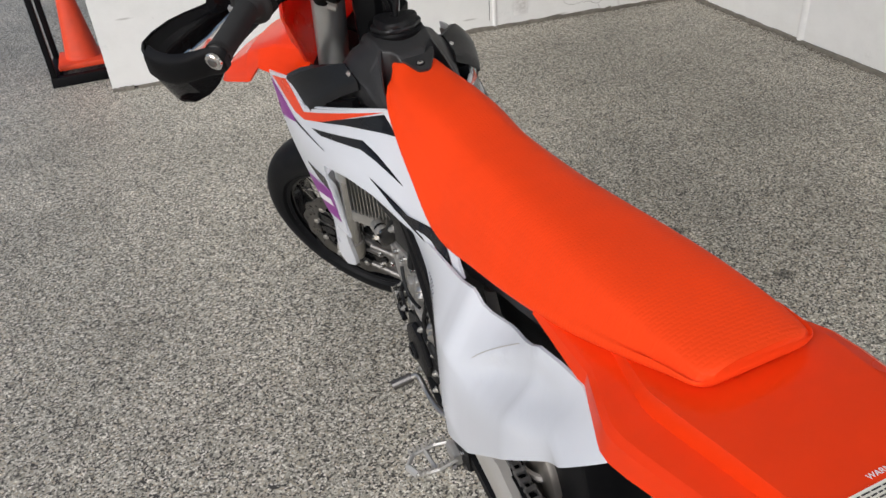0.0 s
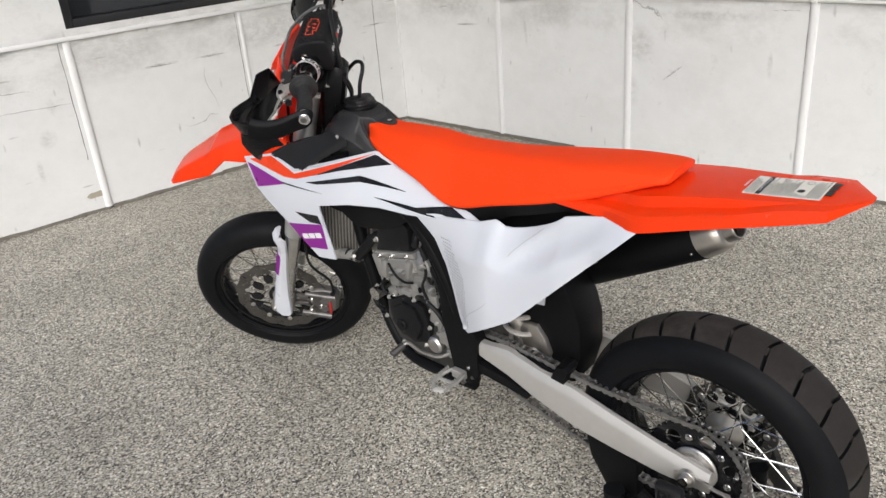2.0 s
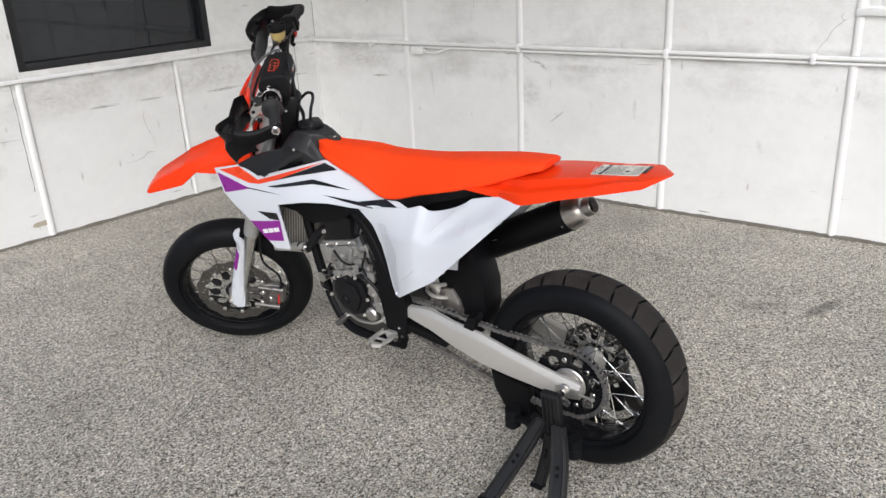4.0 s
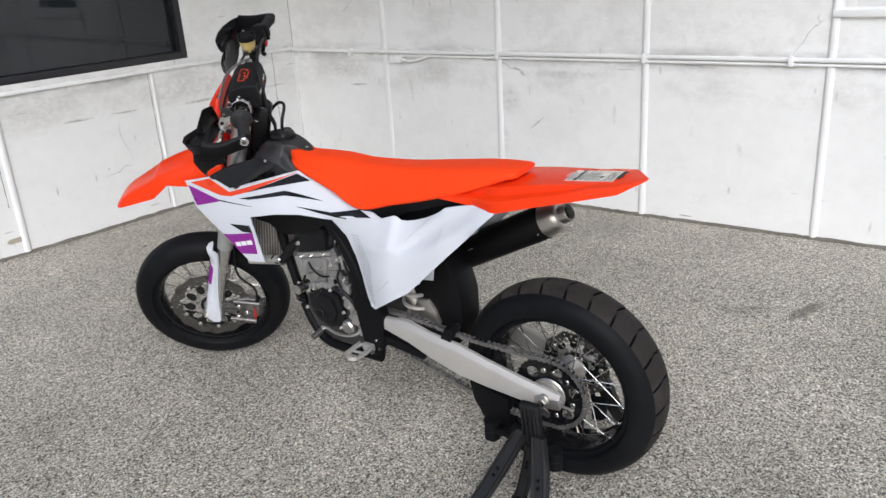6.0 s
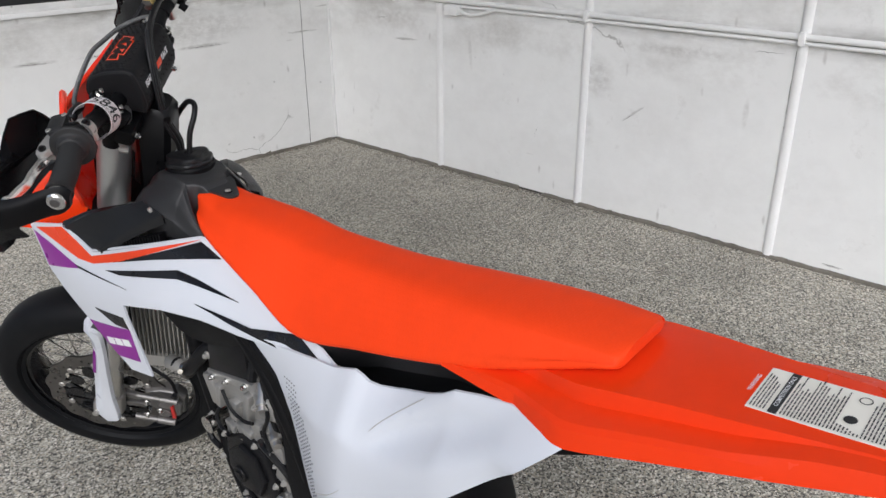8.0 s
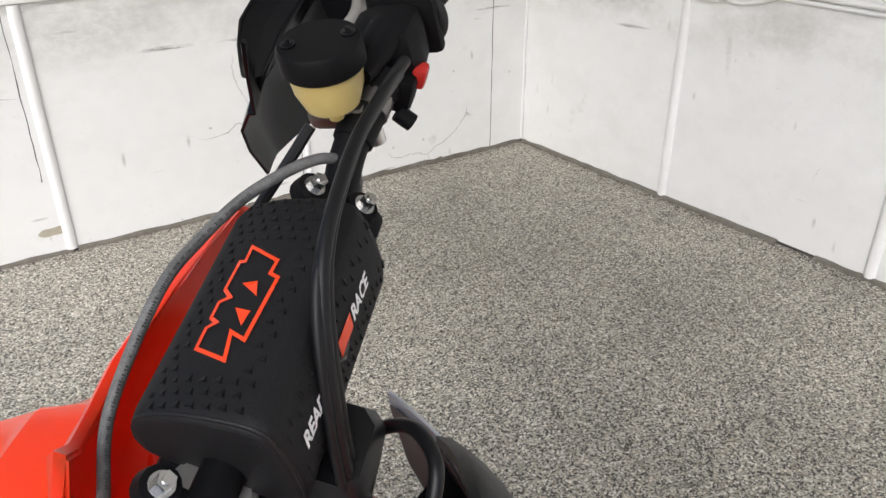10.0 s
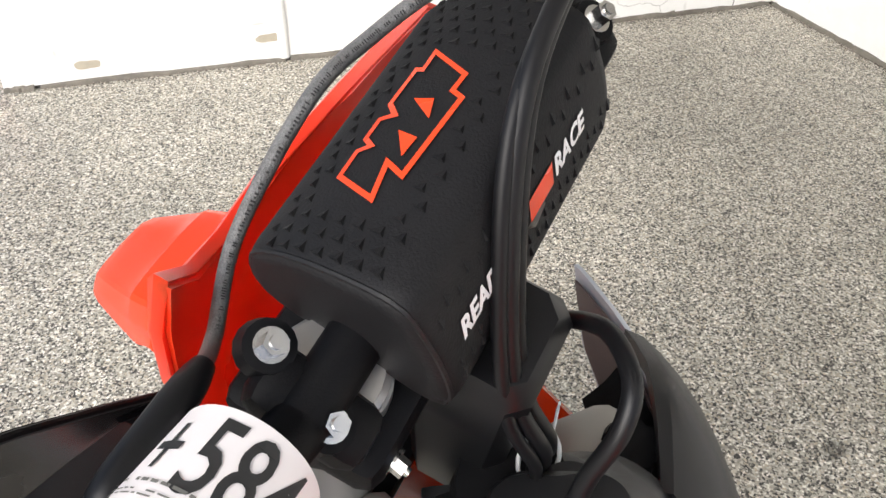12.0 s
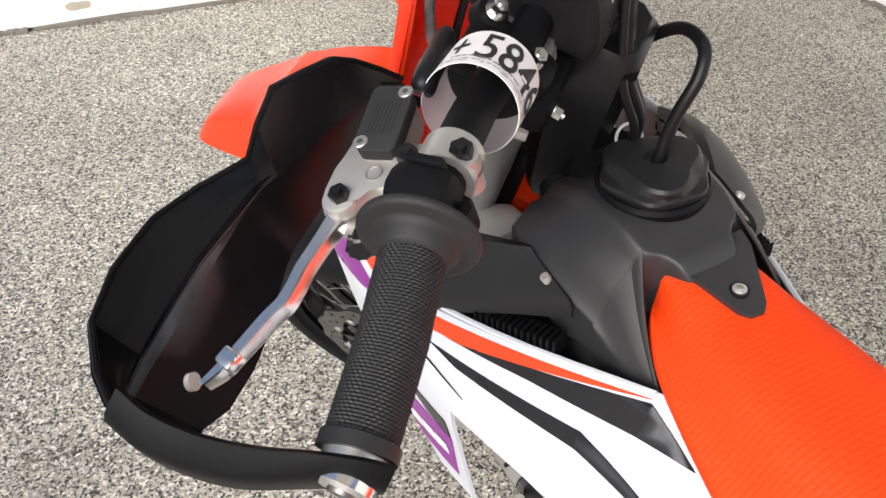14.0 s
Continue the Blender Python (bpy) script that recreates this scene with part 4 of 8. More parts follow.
CHAIN_Y = 0.086
rc = 0.113
chain_path = [(0.955, 0.462), (0.87, 0.470), (0.78, 0.471), (0.70, 0.463), (0.543, 0.444), (0.42, 0.438)] + [(0.262 + rc * math.cos(radians(a)), 0.325 + rc * math.sin(radians(a))) for a in range(84, 276, 12)] + \
    [(0.38, 0.216), (0.50, 0.240), (0.623, 0.274), (0.768, 0.317), (0.885, 0.358), (0.955, 0.384)]
cp = resample([(x, CHAIN_Y, z) for x, z in chain_path], 600)
length, marks, pitch = 0.0, [cp[0]], 0.0159
for a, b in zip(cp, cp[1:]):
    length += (b - a).length
    if length >= pitch:
        marks.append(b)
        length = 0.0
LINK = [(-0.0150, 0.0), (-0.0130, 0.0058), (-0.0080, 0.0076), (-0.0030, 0.0058), (0.0, 0.0048), (0.0030, 0.0058), (0.0080, 0.0076), (0.0130, 0.0058), (0.0150, 0.0),
        (0.0130, -0.0058), (0.0080, -0.0076), (0.0030, -0.0058), (0.0, -0.0048), (-0.0030, -0.0058), (-0.0080, -0.0076), (-0.0130, -0.0058)]
bm = bmesh.new()
for k, (a, b) in enumerate(zip(marks, marks[1:])):
    d = (b - a)
    ang = math.atan2(d.z, d.x)
    rot = Matrix.Rotation(-ang, 4, 'Y')
    off = 0.0085 if k % 2 else 0.0062
    for s in (-1, 1):
        c = (a + b) / 2 + V3(0, s * off, 0)
        ring = [c + rot.to_3x3() @ V3(x, 0, z) for x, z in LINK]
        loft(bm, [[p - V3(0, 0.0010, 0) for p in ring], [p + V3(0, 0.0010, 0) for p in ring]])
    tube(bm, [a - V3(0, 0.0100, 0), a + V3(0, 0.0100, 0)], 0.0042, 8)
    tube(bm, [a - V3(0, 0.0050, 0), a + V3(0, 0.0050, 0)], 0.0052, 8)
chain = bpart("chain", bm, CHAIN_STEEL, None, "dark grey steel drive chain")

# swingarm, axle block, chain guide
def swing(side, m):
    bm = bmesh.new()
    top = [(0.88, 0.458), (0.84, 0.461), (0.75, 0.464), (0.657, 0.446), (0.555, 0.430), (0.452, 0.400), (0.321, 0.367), (0.215, 0.345)]
    low = [(0.88, 0.428), (0.84, 0.418), (0.75, 0.391), (0.657, 0.360), (0.555, 0.326), (0.452, 0.310), (0.321, 0.297), (0.215, 0.300)]
    rings = []
    for (x, zt), (_, zl) in zip(top, low):
        y0 = 0.088 if x > 0.7 else 0.100
        y1 = 0.122 if x > 0.7 else 0.130
        b = 0.006
        c = 0.016 * smooth01((0.80 - x) / 0.08)
        rings.append([(x, y1, zl + b), (x, y1, zt - b - c), (x, y1 - 0.7 * b, zt - 0.2 * b - 0.75 * c), (x, y1 - b - 0.5 * c, zt), (x, y0 + b, zt), (x, y0, zt - b), (x, y0, zl + b), (x, y0 + b, zl), (x, y1 - b, zl)])
    loft(bm, rings)
    arm = bpart("swingarm", bm, SWING, None, "pale satin aluminium swingarm", m)
    bm = bmesh.new()
    disc(bm, (0.262, 0, 0.325), 0.0145, 0.130, 0.146, 6)
    disc(bm, (0.262, 0, 0.325), 0.0075, 0.146, 0.150, 14)
    disc(bm, (0.262, 0, 0.325), 0.021, 0.126, 0.1375, 24, 0.001)
    block(bm, (0.25, 0.132, 0.322), (0.080, 0.006, 0.026), 0.0012)
    tube(bm, [(0.22, 0.128, 0.322), (0.175, 0.128, 0.318)], 0.004, 8)
    hexbolt(bm, (0.178, 0.128, 0.318), (-1, 0, -0.05), 0.006, 0.008, 0)
    bpart("axle_nut", bm, BRUSHED, arm, "bright axle nut and chain adjuster", m, 25)


both(swing)
bm = bmesh.new()
revolve(bm, [(0.012, 0.092), (0.051, 0.092), (0.053, 0.095), (0.050, 0.0985), (0.046, 0.099), (0.0445, 0.0965), (0.038, 0.0965), (0.036, 0.1030), (0.030, 0.1045), (0.012, 0.1045)], 40, center=(0.262, 0, 0.325))
bpart("hub_cover", bm, BRUSHED, None, "machined ring in the sprocket")
bm = bmesh.new()
tube(bm, [(0.262, -0.15, 0.325), (0.262, 0.15, 0.325)], 0.011, 14)
bpart("axle", bm, BRIGHT)
bm = bmesh.new()
prism(bm, [(0.535, 0.300), (0.40, 0.268), (0.40, 0.170), (0.44, 0.140), (0.48, 0.150), (0.525, 0.235)], 0.068, 0.104, 0.004)
bpart("chain_guide", bm, BLACK, None, "black plastic chain guide")
bm = bmesh.new()
prism(bm, [(0.88, 0.462), (0.75, 0.463), (0.66, 0.449), (0.60, 0.438), (0.66, 0.434), (0.75, 0.446), (0.88, 0.444)], 0.072, 0.100, 0.002)
bpart("chain_slider", bm, BLACK)
bm = bmesh.new()
prism(bm, [(0.88, 0.405), (0.77, 0.386), (0.677, 0.364), (0.690, 0.346), (0.807, 0.366), (0.88, 0.375)], 0.072, 0.1265, 0.003)
bpart("lower_slider", bm, BLACK, None, "black plastic slider under the swingarm")
bm = bmesh.new()
prism(bm, [(0.616, 0.440), (0.580, 0.434), (0.566, 0.472), (0.574, 0.482), (0.598, 0.478)], 0.072, 0.122, 0.004)
bpart("chain_clip", bm, BLACK)

# mudguard behind the shock, shock and spring
bm = bmesh.new()
prism(bm, [(0.775, 0.640), (0.66, 0.700), (0.619, 0.668), (0.590, 0.60), (0.577, 0.544), (0.580, 0.46), (0.605, 0.379), (0.664, 0.37), (0.700, 0.45), (0.735, 0.50), (0.764, 0.544)], -0.062, 0.045, 0.010)
bpart("mud_flap", bm, BLACK, None, "black plastic mud flap ahead of the rear tyre")
bm = bmesh.new()
coil = [(0.815 + 0.042 * math.cos(a) - 0.0022 * a, 0.035 + 0.042 * math.sin(a), 0.68 - 0.0068 * a) for a in (k * 0.3 for k in range(140))]
tube(bm, coil, 0.0068, 7)
spring = bpart("shock_spring", bm, SWING, None, "pale coil spring of the rear shock")
bm = bmesh.new()
tube(bm, [(0.835, 0.035, 0.74), (0.735, 0.035, 0.40)], 0.026, 16)
bpart("shock_body", bm, BRUSHED)
bm = bmesh.new()
tube(bm, [(0.742, 0.035, 0.425), (0.733, 0.035, 0.395)], 0.046, 20)
bpart("spring_seat", bm, STEEL)
bm = bmesh.new()
prism(bm, [(0.752, 0.500), (0.738, 0.520), (0.696, 0.524), (0.672, 0.49), (0.660, 0.452), (0.672, 0.415), (0.724, 0.405), (0.752, 0.43)], 0.0, 0.058, 0.008)
bpart("linkage", bm, TITAN, None, "dull cast shock linkage")

# engine
bm = bmesh.new()
prism(bm, [(1.205, 0.470), (1.215, 0.40), (1.185, 0.335), (1.12, 0.295), (0.95, 0.290), (0.885, 0.330), (0.885, 0.43), (0.93, 0.515), (1.02, 0.545), (1.16, 0.50)], -0.105, 0.088, 0.012)
engine = bpart("engine", bm, CASE, None, "single-cylinder engine with grey cases and black covers")
bm = bmesh.new()
prism(bm, [(1.190, 0.622), (1.066, 0.650), (1.024, 0.520), (1.160, 0.472)], -0.070, 0.078, 0.008)
bpart("cylinder", bm, CASE, engine, "ribbed cast aluminium cylinder")
for t0, t1, grow, deep in ((0.0, 0.12, 0.006, 0.098), (0.15, 0.40, 0.000, 0.092), (0.43, 0.49, 0.005, 0.095), (0.52, 0.74, -0.004, 0.089), (0.77, 1.0, 0.008, 0.097)):
    bm = bmesh.new()
    a, b = (V3(1.198 - 0.030 * t + grow, 0, 0.622 - 0.150 * t) for t in (t0, t1))
    c, d = (V3(1.060 - 0.042 * t - grow, 0, 0.650 - 0.130 * t) for t in (t1, t0))
    prism(bm, [(a.x, a.z), (b.x, b.z), (c.x, c.z), (d.x, d.z)], 0.020, deep, 0.004)
    bpart("cylinder_rib", bm, ALU, engine, "", sharp=30)
for x, z, w, h, turn in ((1.172, 0.575, 0.016, 0.060, -13), (1.128, 0.560, 0.022, 0.050, -13), (1.082, 0.585, 0.018, 0.075, -16), (1.060, 0.548, 0.030, 0.026, 10), (1.150, 0.508, 0.024, 0.022, -13), (1.100, 0.520, 0.034, 0.018, -13)):
    bm = bmesh.new()
    block(bm, (x, 0.092, z), (w, 0.026, h), 0.004, Matrix.Rotation(radians(turn), 4, 'Y'))
    bpart("cylinder_boss", bm, ALU, engine)
for x, z in ((1.186, 0.612), (1.138, 0.622), (1.078, 0.636), (1.160, 0.489), (1.112, 0.500), (1.040, 0.528)):
    bm = bmesh.new()
    hexbolt(bm, (x, 0.098, z), (0, 1, 0), 0.0050, 0.006, 0.0070)
    bpart("engine_bolt", bm, BRIGHT, engine, "", sharp=30)
for pts, r in (([(1.150, 0.104, 0.600), (1.120, 0.112, 0.575), (1.090, 0.110, 0.560), (1.060, 0.108, 0.565)], 0.0035), ([(1.185, 0.096, 0.540), (1.192, 0.104, 0.520), (1.180, 0.108, 0.500), (1.150, 0.112, 0.495)], 0.0040),
               ([(1.010, 0.100, 0.660), (1.000, 0.112, 0.610), (1.015, 0.116, 0.570), (0.998, 0.116, 0.520)], 0.0040)):
    bm = bmesh.new()
    tube(bm, resample(pts, 14), r, 8)
    bpart("engine_wire", bm, HOSE, engine)
bm = bmesh.new()
disc(bm, (1.043, 0, 0.545), 0.008, 0.10, 0.1045, 12)
bpart("port", bm, BLACK, engine)
bm = bmesh.new()
prism(bm, [(1.205, 0.618), (1.188, 0.690), (1.145, 0.735), (1.09, 0.745), (1.060, 0.720), (1.066, 0.648)], -0.07, 0.097, 0.014)
bpart("valve_cover", bm, ENGINE_BLACK, engine, "black valve cover")
bm = bmesh.new()
prism(bm, [(1.172, 0.478), (1.180, 0.430), (1.150, 0.378), (1.095, 0.358), (1.040, 0.378), (1.022, 0.430), (1.040, 0.490), (1.100, 0.515)], 0.086, 0.108, 0.008)
prism(bm, [(1.152, 0.462), (1.160, 0.420), (1.128, 0.382), (1.070, 0.384), (1.046, 0.430), (1.066, 0.482), (1.110, 0.494)], 0.104, 0.121, 0.007)
disc(bm, (1.118, 0, 0.420), 0.019, 0.118, 0.127, 22, 0.002)
disc(bm, (1.118, 0, 0.420), 0.010, 0.126, 0.130, 6)
bpart("stator_cover", bm, ENGINE_BLACK, engine, "black ignition cover")
for x, z in ((1.16, 0.495), (1.185, 0.425), (1.04, 0.375), (1.015, 0.44), (1.06, 0.515), (1.0, 0.50), (0.985, 0.465), (1.13, 0.356)):
    bm = bmesh.new()
    hexbolt(bm, (x, 0.112, z), (0, 1, 0), 0.0048, 0.005, 0.0066)
    bpart("engine_bolt", bm, SATIN, engine, "", sharp=30)
for x, z in ((1.225, 0.50), (1.23, 0.43), (1.02, 0.56), (1.055, 0.60), (1.19, 0.66)):
    bm = bmesh.new()
    hexbolt(bm, (x, 0.095, z), (0, 1, 0), 0.0055, 0.007, 0.008)
    bpart("engine_bolt", bm, SATIN, engine, "", sharp=30)
bm = bmesh.new()
disc(bm, (0.968, 0, 0.420), 0.036, 0.085, 0.100, 26, 0.003)
disc(bm, (0.968, 0, 0.420), 0.022, 0.10, 0.112, 12, 0.002)
for k in range(8):
    a = 2 * math.pi * k / 8
    block(bm, (0.968 + 0.030 * math.cos(a), 0.100, 0.420 + 0.030 * math.sin(a)), (0.012, 0.010, 0.012), 0.002)
bpart("front_sprocket", bm, ALU, engine)
for pts, r in (([(1.21, 0.10, 0.50), (1.235, 0.105, 0.475), (1.225, 0.108, 0.445), (1.195, 0.11, 0.44)], 0.006),
               ([(1.03, 0.095, 0.70), (0.99, 0.10, 0.62), (0.965, 0.10, 0.54), (0.99, 0.10, 0.49)], 0.0055),
               ([(1.045, 0.085, 0.72), (1.02, 0.095, 0.66), (1.0, 0.10, 0.58), (0.955, 0.10, 0.50)], 0.0045),
               ([(1.06, 0.10, 0.515), (1.02, 0.115, 0.53), (0.975, 0.112, 0.50), (0.955, 0.108, 0.46)], 0.0075),
               ([(1.00, 0.09, 0.76), (1.012, 0.11, 0.72), (1.018, 0.115, 0.69)], 0.010)):
    bm = bmesh.new()
    tube(bm, resample(pts, 16), r, 9)
    bpart("engine_hose", bm, HOSE, engine)
for a, b, r in (((1.035, 0.085, 0.655), (1.005, 0.115, 0.625), 0.011), ((1.025, 0.09, 0.575), (0.975, 0.118, 0.562), 0.009), 
                ((1.045, 0.09, 0.535), (1.000, 0.116, 0.528), 0.008), ((1.012, 0.098, 0.70), (1.019, 0.112, 0.69), 0.0085)):
    bm = bmesh.new()
    a, b = V3(*a), V3(*b)
    tube(bm, [a, a.lerp(b, 0.6), a.lerp(b, 0.62), a.lerp(b, 0.8), a.lerp(b, 0.82), b], [r, r, r * 1.25, r * 1.25, r * 0.9, r * 0.9], 14)
    bpart("engine_fitting", bm, BRUSHED, engine)
for c, sz, rot in (((1.0, 0.10, 0.53), (0.05, 0.025, 0.04), 0), ((1.015, 0.092, 0.62), (0.055, 0.03, 0.05), 12), ((0.99, 0.095, 0.475), (0.045, 0.03, 0.05), -20), ((1.195, 0.088, 0.58), (0.03, 0.03, 0.07), 14)):
    bm = bmesh.new()
    block(bm, c, sz, 0.006, Matrix.Rotation(radians(rot), 4, 'Y'))
    bpart("engine_boss", bm, ALU, engine)
bm = bmesh.new()
tube(bm, [(1.222, 0.06, 0.485), (1.222, 0.115, 0.485)], [0.019, 0.019], 20)
bpart("engine_mount", bm, BRIGHT, engine, "bright ring at the engine mount")
# clear oil window low on the case
bm = bmesh.new()
disc(bm, (1.02, 0, 0.375), 0.026, 0.085, 0.108, 24, 0.006)
bpart("case_plug", bm, BRUSHED, engine)

# steel tubes under tank and seat
def frame_side(side, m):
    bm = bmesh.new()
    tube(bm, resample([(1.36, 0.020, 0.90), (1.325, 0.045, 0.74), (1.300, 0.055, 0.60), (1.262, 0.06, 0.44), (1.205, 0.075, 0.335), (1.12, 0.085, 0.280), (0.90, 0.085, 0.278)], 30), 0.017, 12)
    bpart("frame_tube", bm, BLACK, None, "black steel frame tube", m)
    bm = bmesh.new()
    tube(bm, resample([(1.36, 0.025, 0.95), (1.20, 0.085, 0.86), (1.02, 0.10, 0.76), (0.93, 0.105, 0.62), (0.89, 0.105, 0.46), (0.90, 0.09, 0.30)], 30), 0.020, 12)
    bpart("frame_tube", bm, BLACK, None, "black steel frame tube", m)
    bm = bmesh.new()
    outline = [(1.046, 0.775), (1.000, 0.778), (0.946, 0.731), (0.901, 0.657), (0.877, 0.556), (0.848, 0.500), (0.832, 0.470), (0.845, 0.353), (0.885, 0.325), (0.925, 0.343),
               (0.935, 0.42), (0.948, 0.501), (0.950, 0.612), (0.992, 0.708)]
    skin(bm, outline, lambda u, w: (u, 0.118 + 0.012 * smooth01((0.7 - w) / 0.3), w), 0.035, 0.04)
    bpart("frame_guard", bm, BLACK, None, "black textured frame guard", m)


both(frame_side)
bm = bmesh.new()
hexbolt(bm, (0.873, 0.128, 0.375), (0, 1, 0), 0.006, 0.003, 0.008)
bpart("guard_screw", bm, BRIGHT)
bm = bmesh.new()
tube(bm, [(1.385, 0, 0.84), (1.322, 0, 0.99)], 0.034, 18)
bpart("head_tube", bm, BLACK, None, "", sharp=50)

# pegs and levers
def peg(side, m):
    bm = bmesh.new()
    frame_pts = [(0.930, 0.140, 0.352), (0.938, 0.165, 0.350), (0.936, 0.205, 0.349), (0.915, 0.224, 0.348), (0.890, 0.214, 0.348), (0.880, 0.175, 0.350), (0.884, 0.140, 0.352), (0.930, 0.140, 0.352)]
    for a, b in zip(frame_pts, frame_pts[1:]):
        tube(bm, [a, b], 0.0045, 6, flat=1.6)
    tube(bm, [(0.884, 0.180, 0.350), (0.934, 0.184, 0.350)], 0.0030, 6, flat=1.5)
    for k in range(9):
        for x in (0.882, 0.937):
            block(bm, (x, 0.143 + k * 0.0085, 0.3585), (0.005, 0.004, 0.010), 0)
    block(bm, (0.905, 0.133, 0.346), (0.042, 0.024, 0.026), 0.004)
    bpart("foot_peg", bm, SATIN, None, "toothed cast metal foot peg", m)
    bm = bmesh.new()
    tube(bm, [(0.86, 0.11, 0.36), (0.93, 0.115, 0.335)], 0.010, 8)
    hexbolt(bm, (0.885, 0.142, 0.335), (0, 1, -0.2), 0.006, 0.006, 0.008)
    hexbolt(bm, (0.865, 0.125, 0.345), (0, 1, 0), 0.005, 0.006, 0.007)
    bpart("peg_bracket", bm, STEEL, None, "", m)


both(peg)
bm = bmesh.new()
tube(bm, resample([(0.955, 0.105, 0.375), (0.99, 0.122, 0.360), (1.05, 0.128, 0.358), (1.095, 0.130, 0.372), (1.105, 0.145, 0.366)], 20), [0.0065] * 20, 8, flat=0.8)
disc(bm, (0.955, 0, 0.375), 0.014, 0.095, 0.112, 14, 0.002)
shift = bpart("shift_lever", bm, BRUSHED, None, "bent metal gear lever with a ribbed tip")
bm = bmesh.new()
tube(bm, [(1.106, 0.140, 0.366), (1.112, 0.180, 0.357)], 0.0095, 12)
for k in range(5):
    c = V3(1.107, 0.145, 0.365).lerp(V3(1.112, 0.177, 0.3575), k / 4)
    tube(bm, [c, c + V3(0.0005, 0.004, -0.001)], 0.0112, 12)
bpart("lever_tip", bm, STEEL, shift)

# silencer on the right
AX0, AX1 = V3(0.700, -0.112, 0.600), V3(0.290, -0.122, 0.808)
ax = (AX1 - AX0).normalized()


def barrel(bm, stops, n=28, wide=1.0):
    side = V3(0, 1, 0)
    up = ax.cross(side).normalized()
    rings = []
    for d, r in stops:
        c = AX0 + ax * d
        rings.append([c + r * (wide * math.cos(a) * side + math.sin(a) * up) for a in (2 * math.pi * k / n for k in range(n))])
    loft(bm, rings)


bm = bmesh.new()
barrel(bm, [(0.03, 0.050), (0.036, 0.053), (0.385, 0.053), (0.389, 0.050)])
silencer = bpart("silencer", bm, BLACK, None, "black silencer with a bare metal end cap")
bm = bmesh.new()
barrel(bm, [(-0.03, 0.026), (0.0, 0.036), (0.03, 0.0515)])
bpart("silencer_front", bm, TITAN, silencer)
bm = bmesh.new()
barrel(bm, [(0.388, 0.052), (0.425, 0.047), (0.442, 0.040), (0.446, 0.034)])
bpart("end_cap", bm, TITAN, silencer, "dull metal end cap")
bm = bmesh.new()
barrel(bm, [(0.440, 0.030), (0.470, 0.028), (0.472, 0.026), (0.470, 0.0235), (0.450, 0.022)], 28)
outlet = bpart("outlet", bm, TITAN, silencer, "rolled metal outlet")
# black disc closing the outlet: the shade of its hollow as colour
bm = bmesh.new()
barrel(bm, [(0.4505, 0.0222), (0.4525, 0.0222)], 24)
bpart("bore_shade", bm, BLACK, silencer)
for k in range(3):
    bm = bmesh.new()
    c = AX0 + ax * 0.372 + 0.0525 * V3(0, math.cos(0.4 + 0.9 * k), 0) + 0.0525 * math.sin(0.4 + 0.9 * k) * ax.cross(V3(0, 1, 0)).normalized()
    hexbolt(bm, c, (c - AX0 - ax * 0.372), 0.003, 0.001, 0.0045)
    bpart("silencer_rivet", bm, BRIGHT, silencer)
bm = bmesh.new()
tube(bm, resample([AX0 + ax * -0.02, (0.80, -0.09, 0.60), (0.95, -0.11, 0.62), (1.10, -0.12, 0.64), (1.25, -0.09, 0.60), (1.24, -0.03, 0.66)], 24), 0.021, 12)
bpart("exhaust_pipe", bm, TITAN)
bm = bmesh.new()
for k, w in enumerate((0.05, 0.04, 0.02)):
    c = AX0 + ax * 0.075 + V3(0, 0.05, 0.012 - 0.015 * k)
    block(bm, c + ax * w * 0.5, (w, 0.0016, 0.006), 0, Matrix.Rotation(-math.atan2(ax.z, ax.x), 4, 'Y'))
bpart("marking", bm, WHITE_FILM, silencer, "small pale markings")

# shrouds, panels and their graphics
def shroud_v(u, w):
    t = min(1.0, max(0.0, (u - 1.14) / 0.43))
    return 0.105 + 0.09 * smooth01((u - 0.85) / 0.65) - 0.62 * (1 - t) * max(0.0, w - 0.80) - 0.1 * max(0.0, 0.75 - w)


PANEL_TOP = [(0.37, 0.898), (0.458, 0.896), (0.51, 0.886), (0.552, 0.876), (0.574, 0.860), (0.606, 0.843), (0.640, 0.828), (0.671, 0.818), (0.700, 0.813), (0.720, 0.814), (0.732, 0.822), (0.745, 0.826), (0.79, 0.811), (0.906, 0.797), (1.04, 0.774)]


def panel_v(u, w):
    """The side panel stands out to a ridge low at the rear, with a hollow behind a crease under the intake slot."""
    d = max(0.0, along(PANEL_TOP, u) - w)
    g = smooth01((0.98 - u) / 0.24)
    back = smooth01((0.56 - u) / 0.12)
    fold = 0.085 - 0.035 * back
    behind = 0.57 + (0.867 - w) * 1.18 - u
    rear = ((u - 0.673) * 0.281 + (w - 0.612) * 0.303) / 0.413
    hollow = 0.020 * smooth01(behind / 0.045) * smooth01((u - 0.40) / 0.07) * smooth01((rear - 0.02) / 0.05) * math.exp(-((d - 0.048) / 0.034) ** 2)
    slot = 0.012 * math.exp(-((u - 0.655) / 0.055) ** 2) * smooth01((0.030 - d) / 0.030)
    return 0.110 - hollow - slot + g * (0.053 * min(1.0, d / fold) + 0.013 * min(1.0, max(0.0, d - fold) / 0.12)) * (1 - 0.25 * back) + 0.020 * smooth01((0.47 - u) / 0.10)


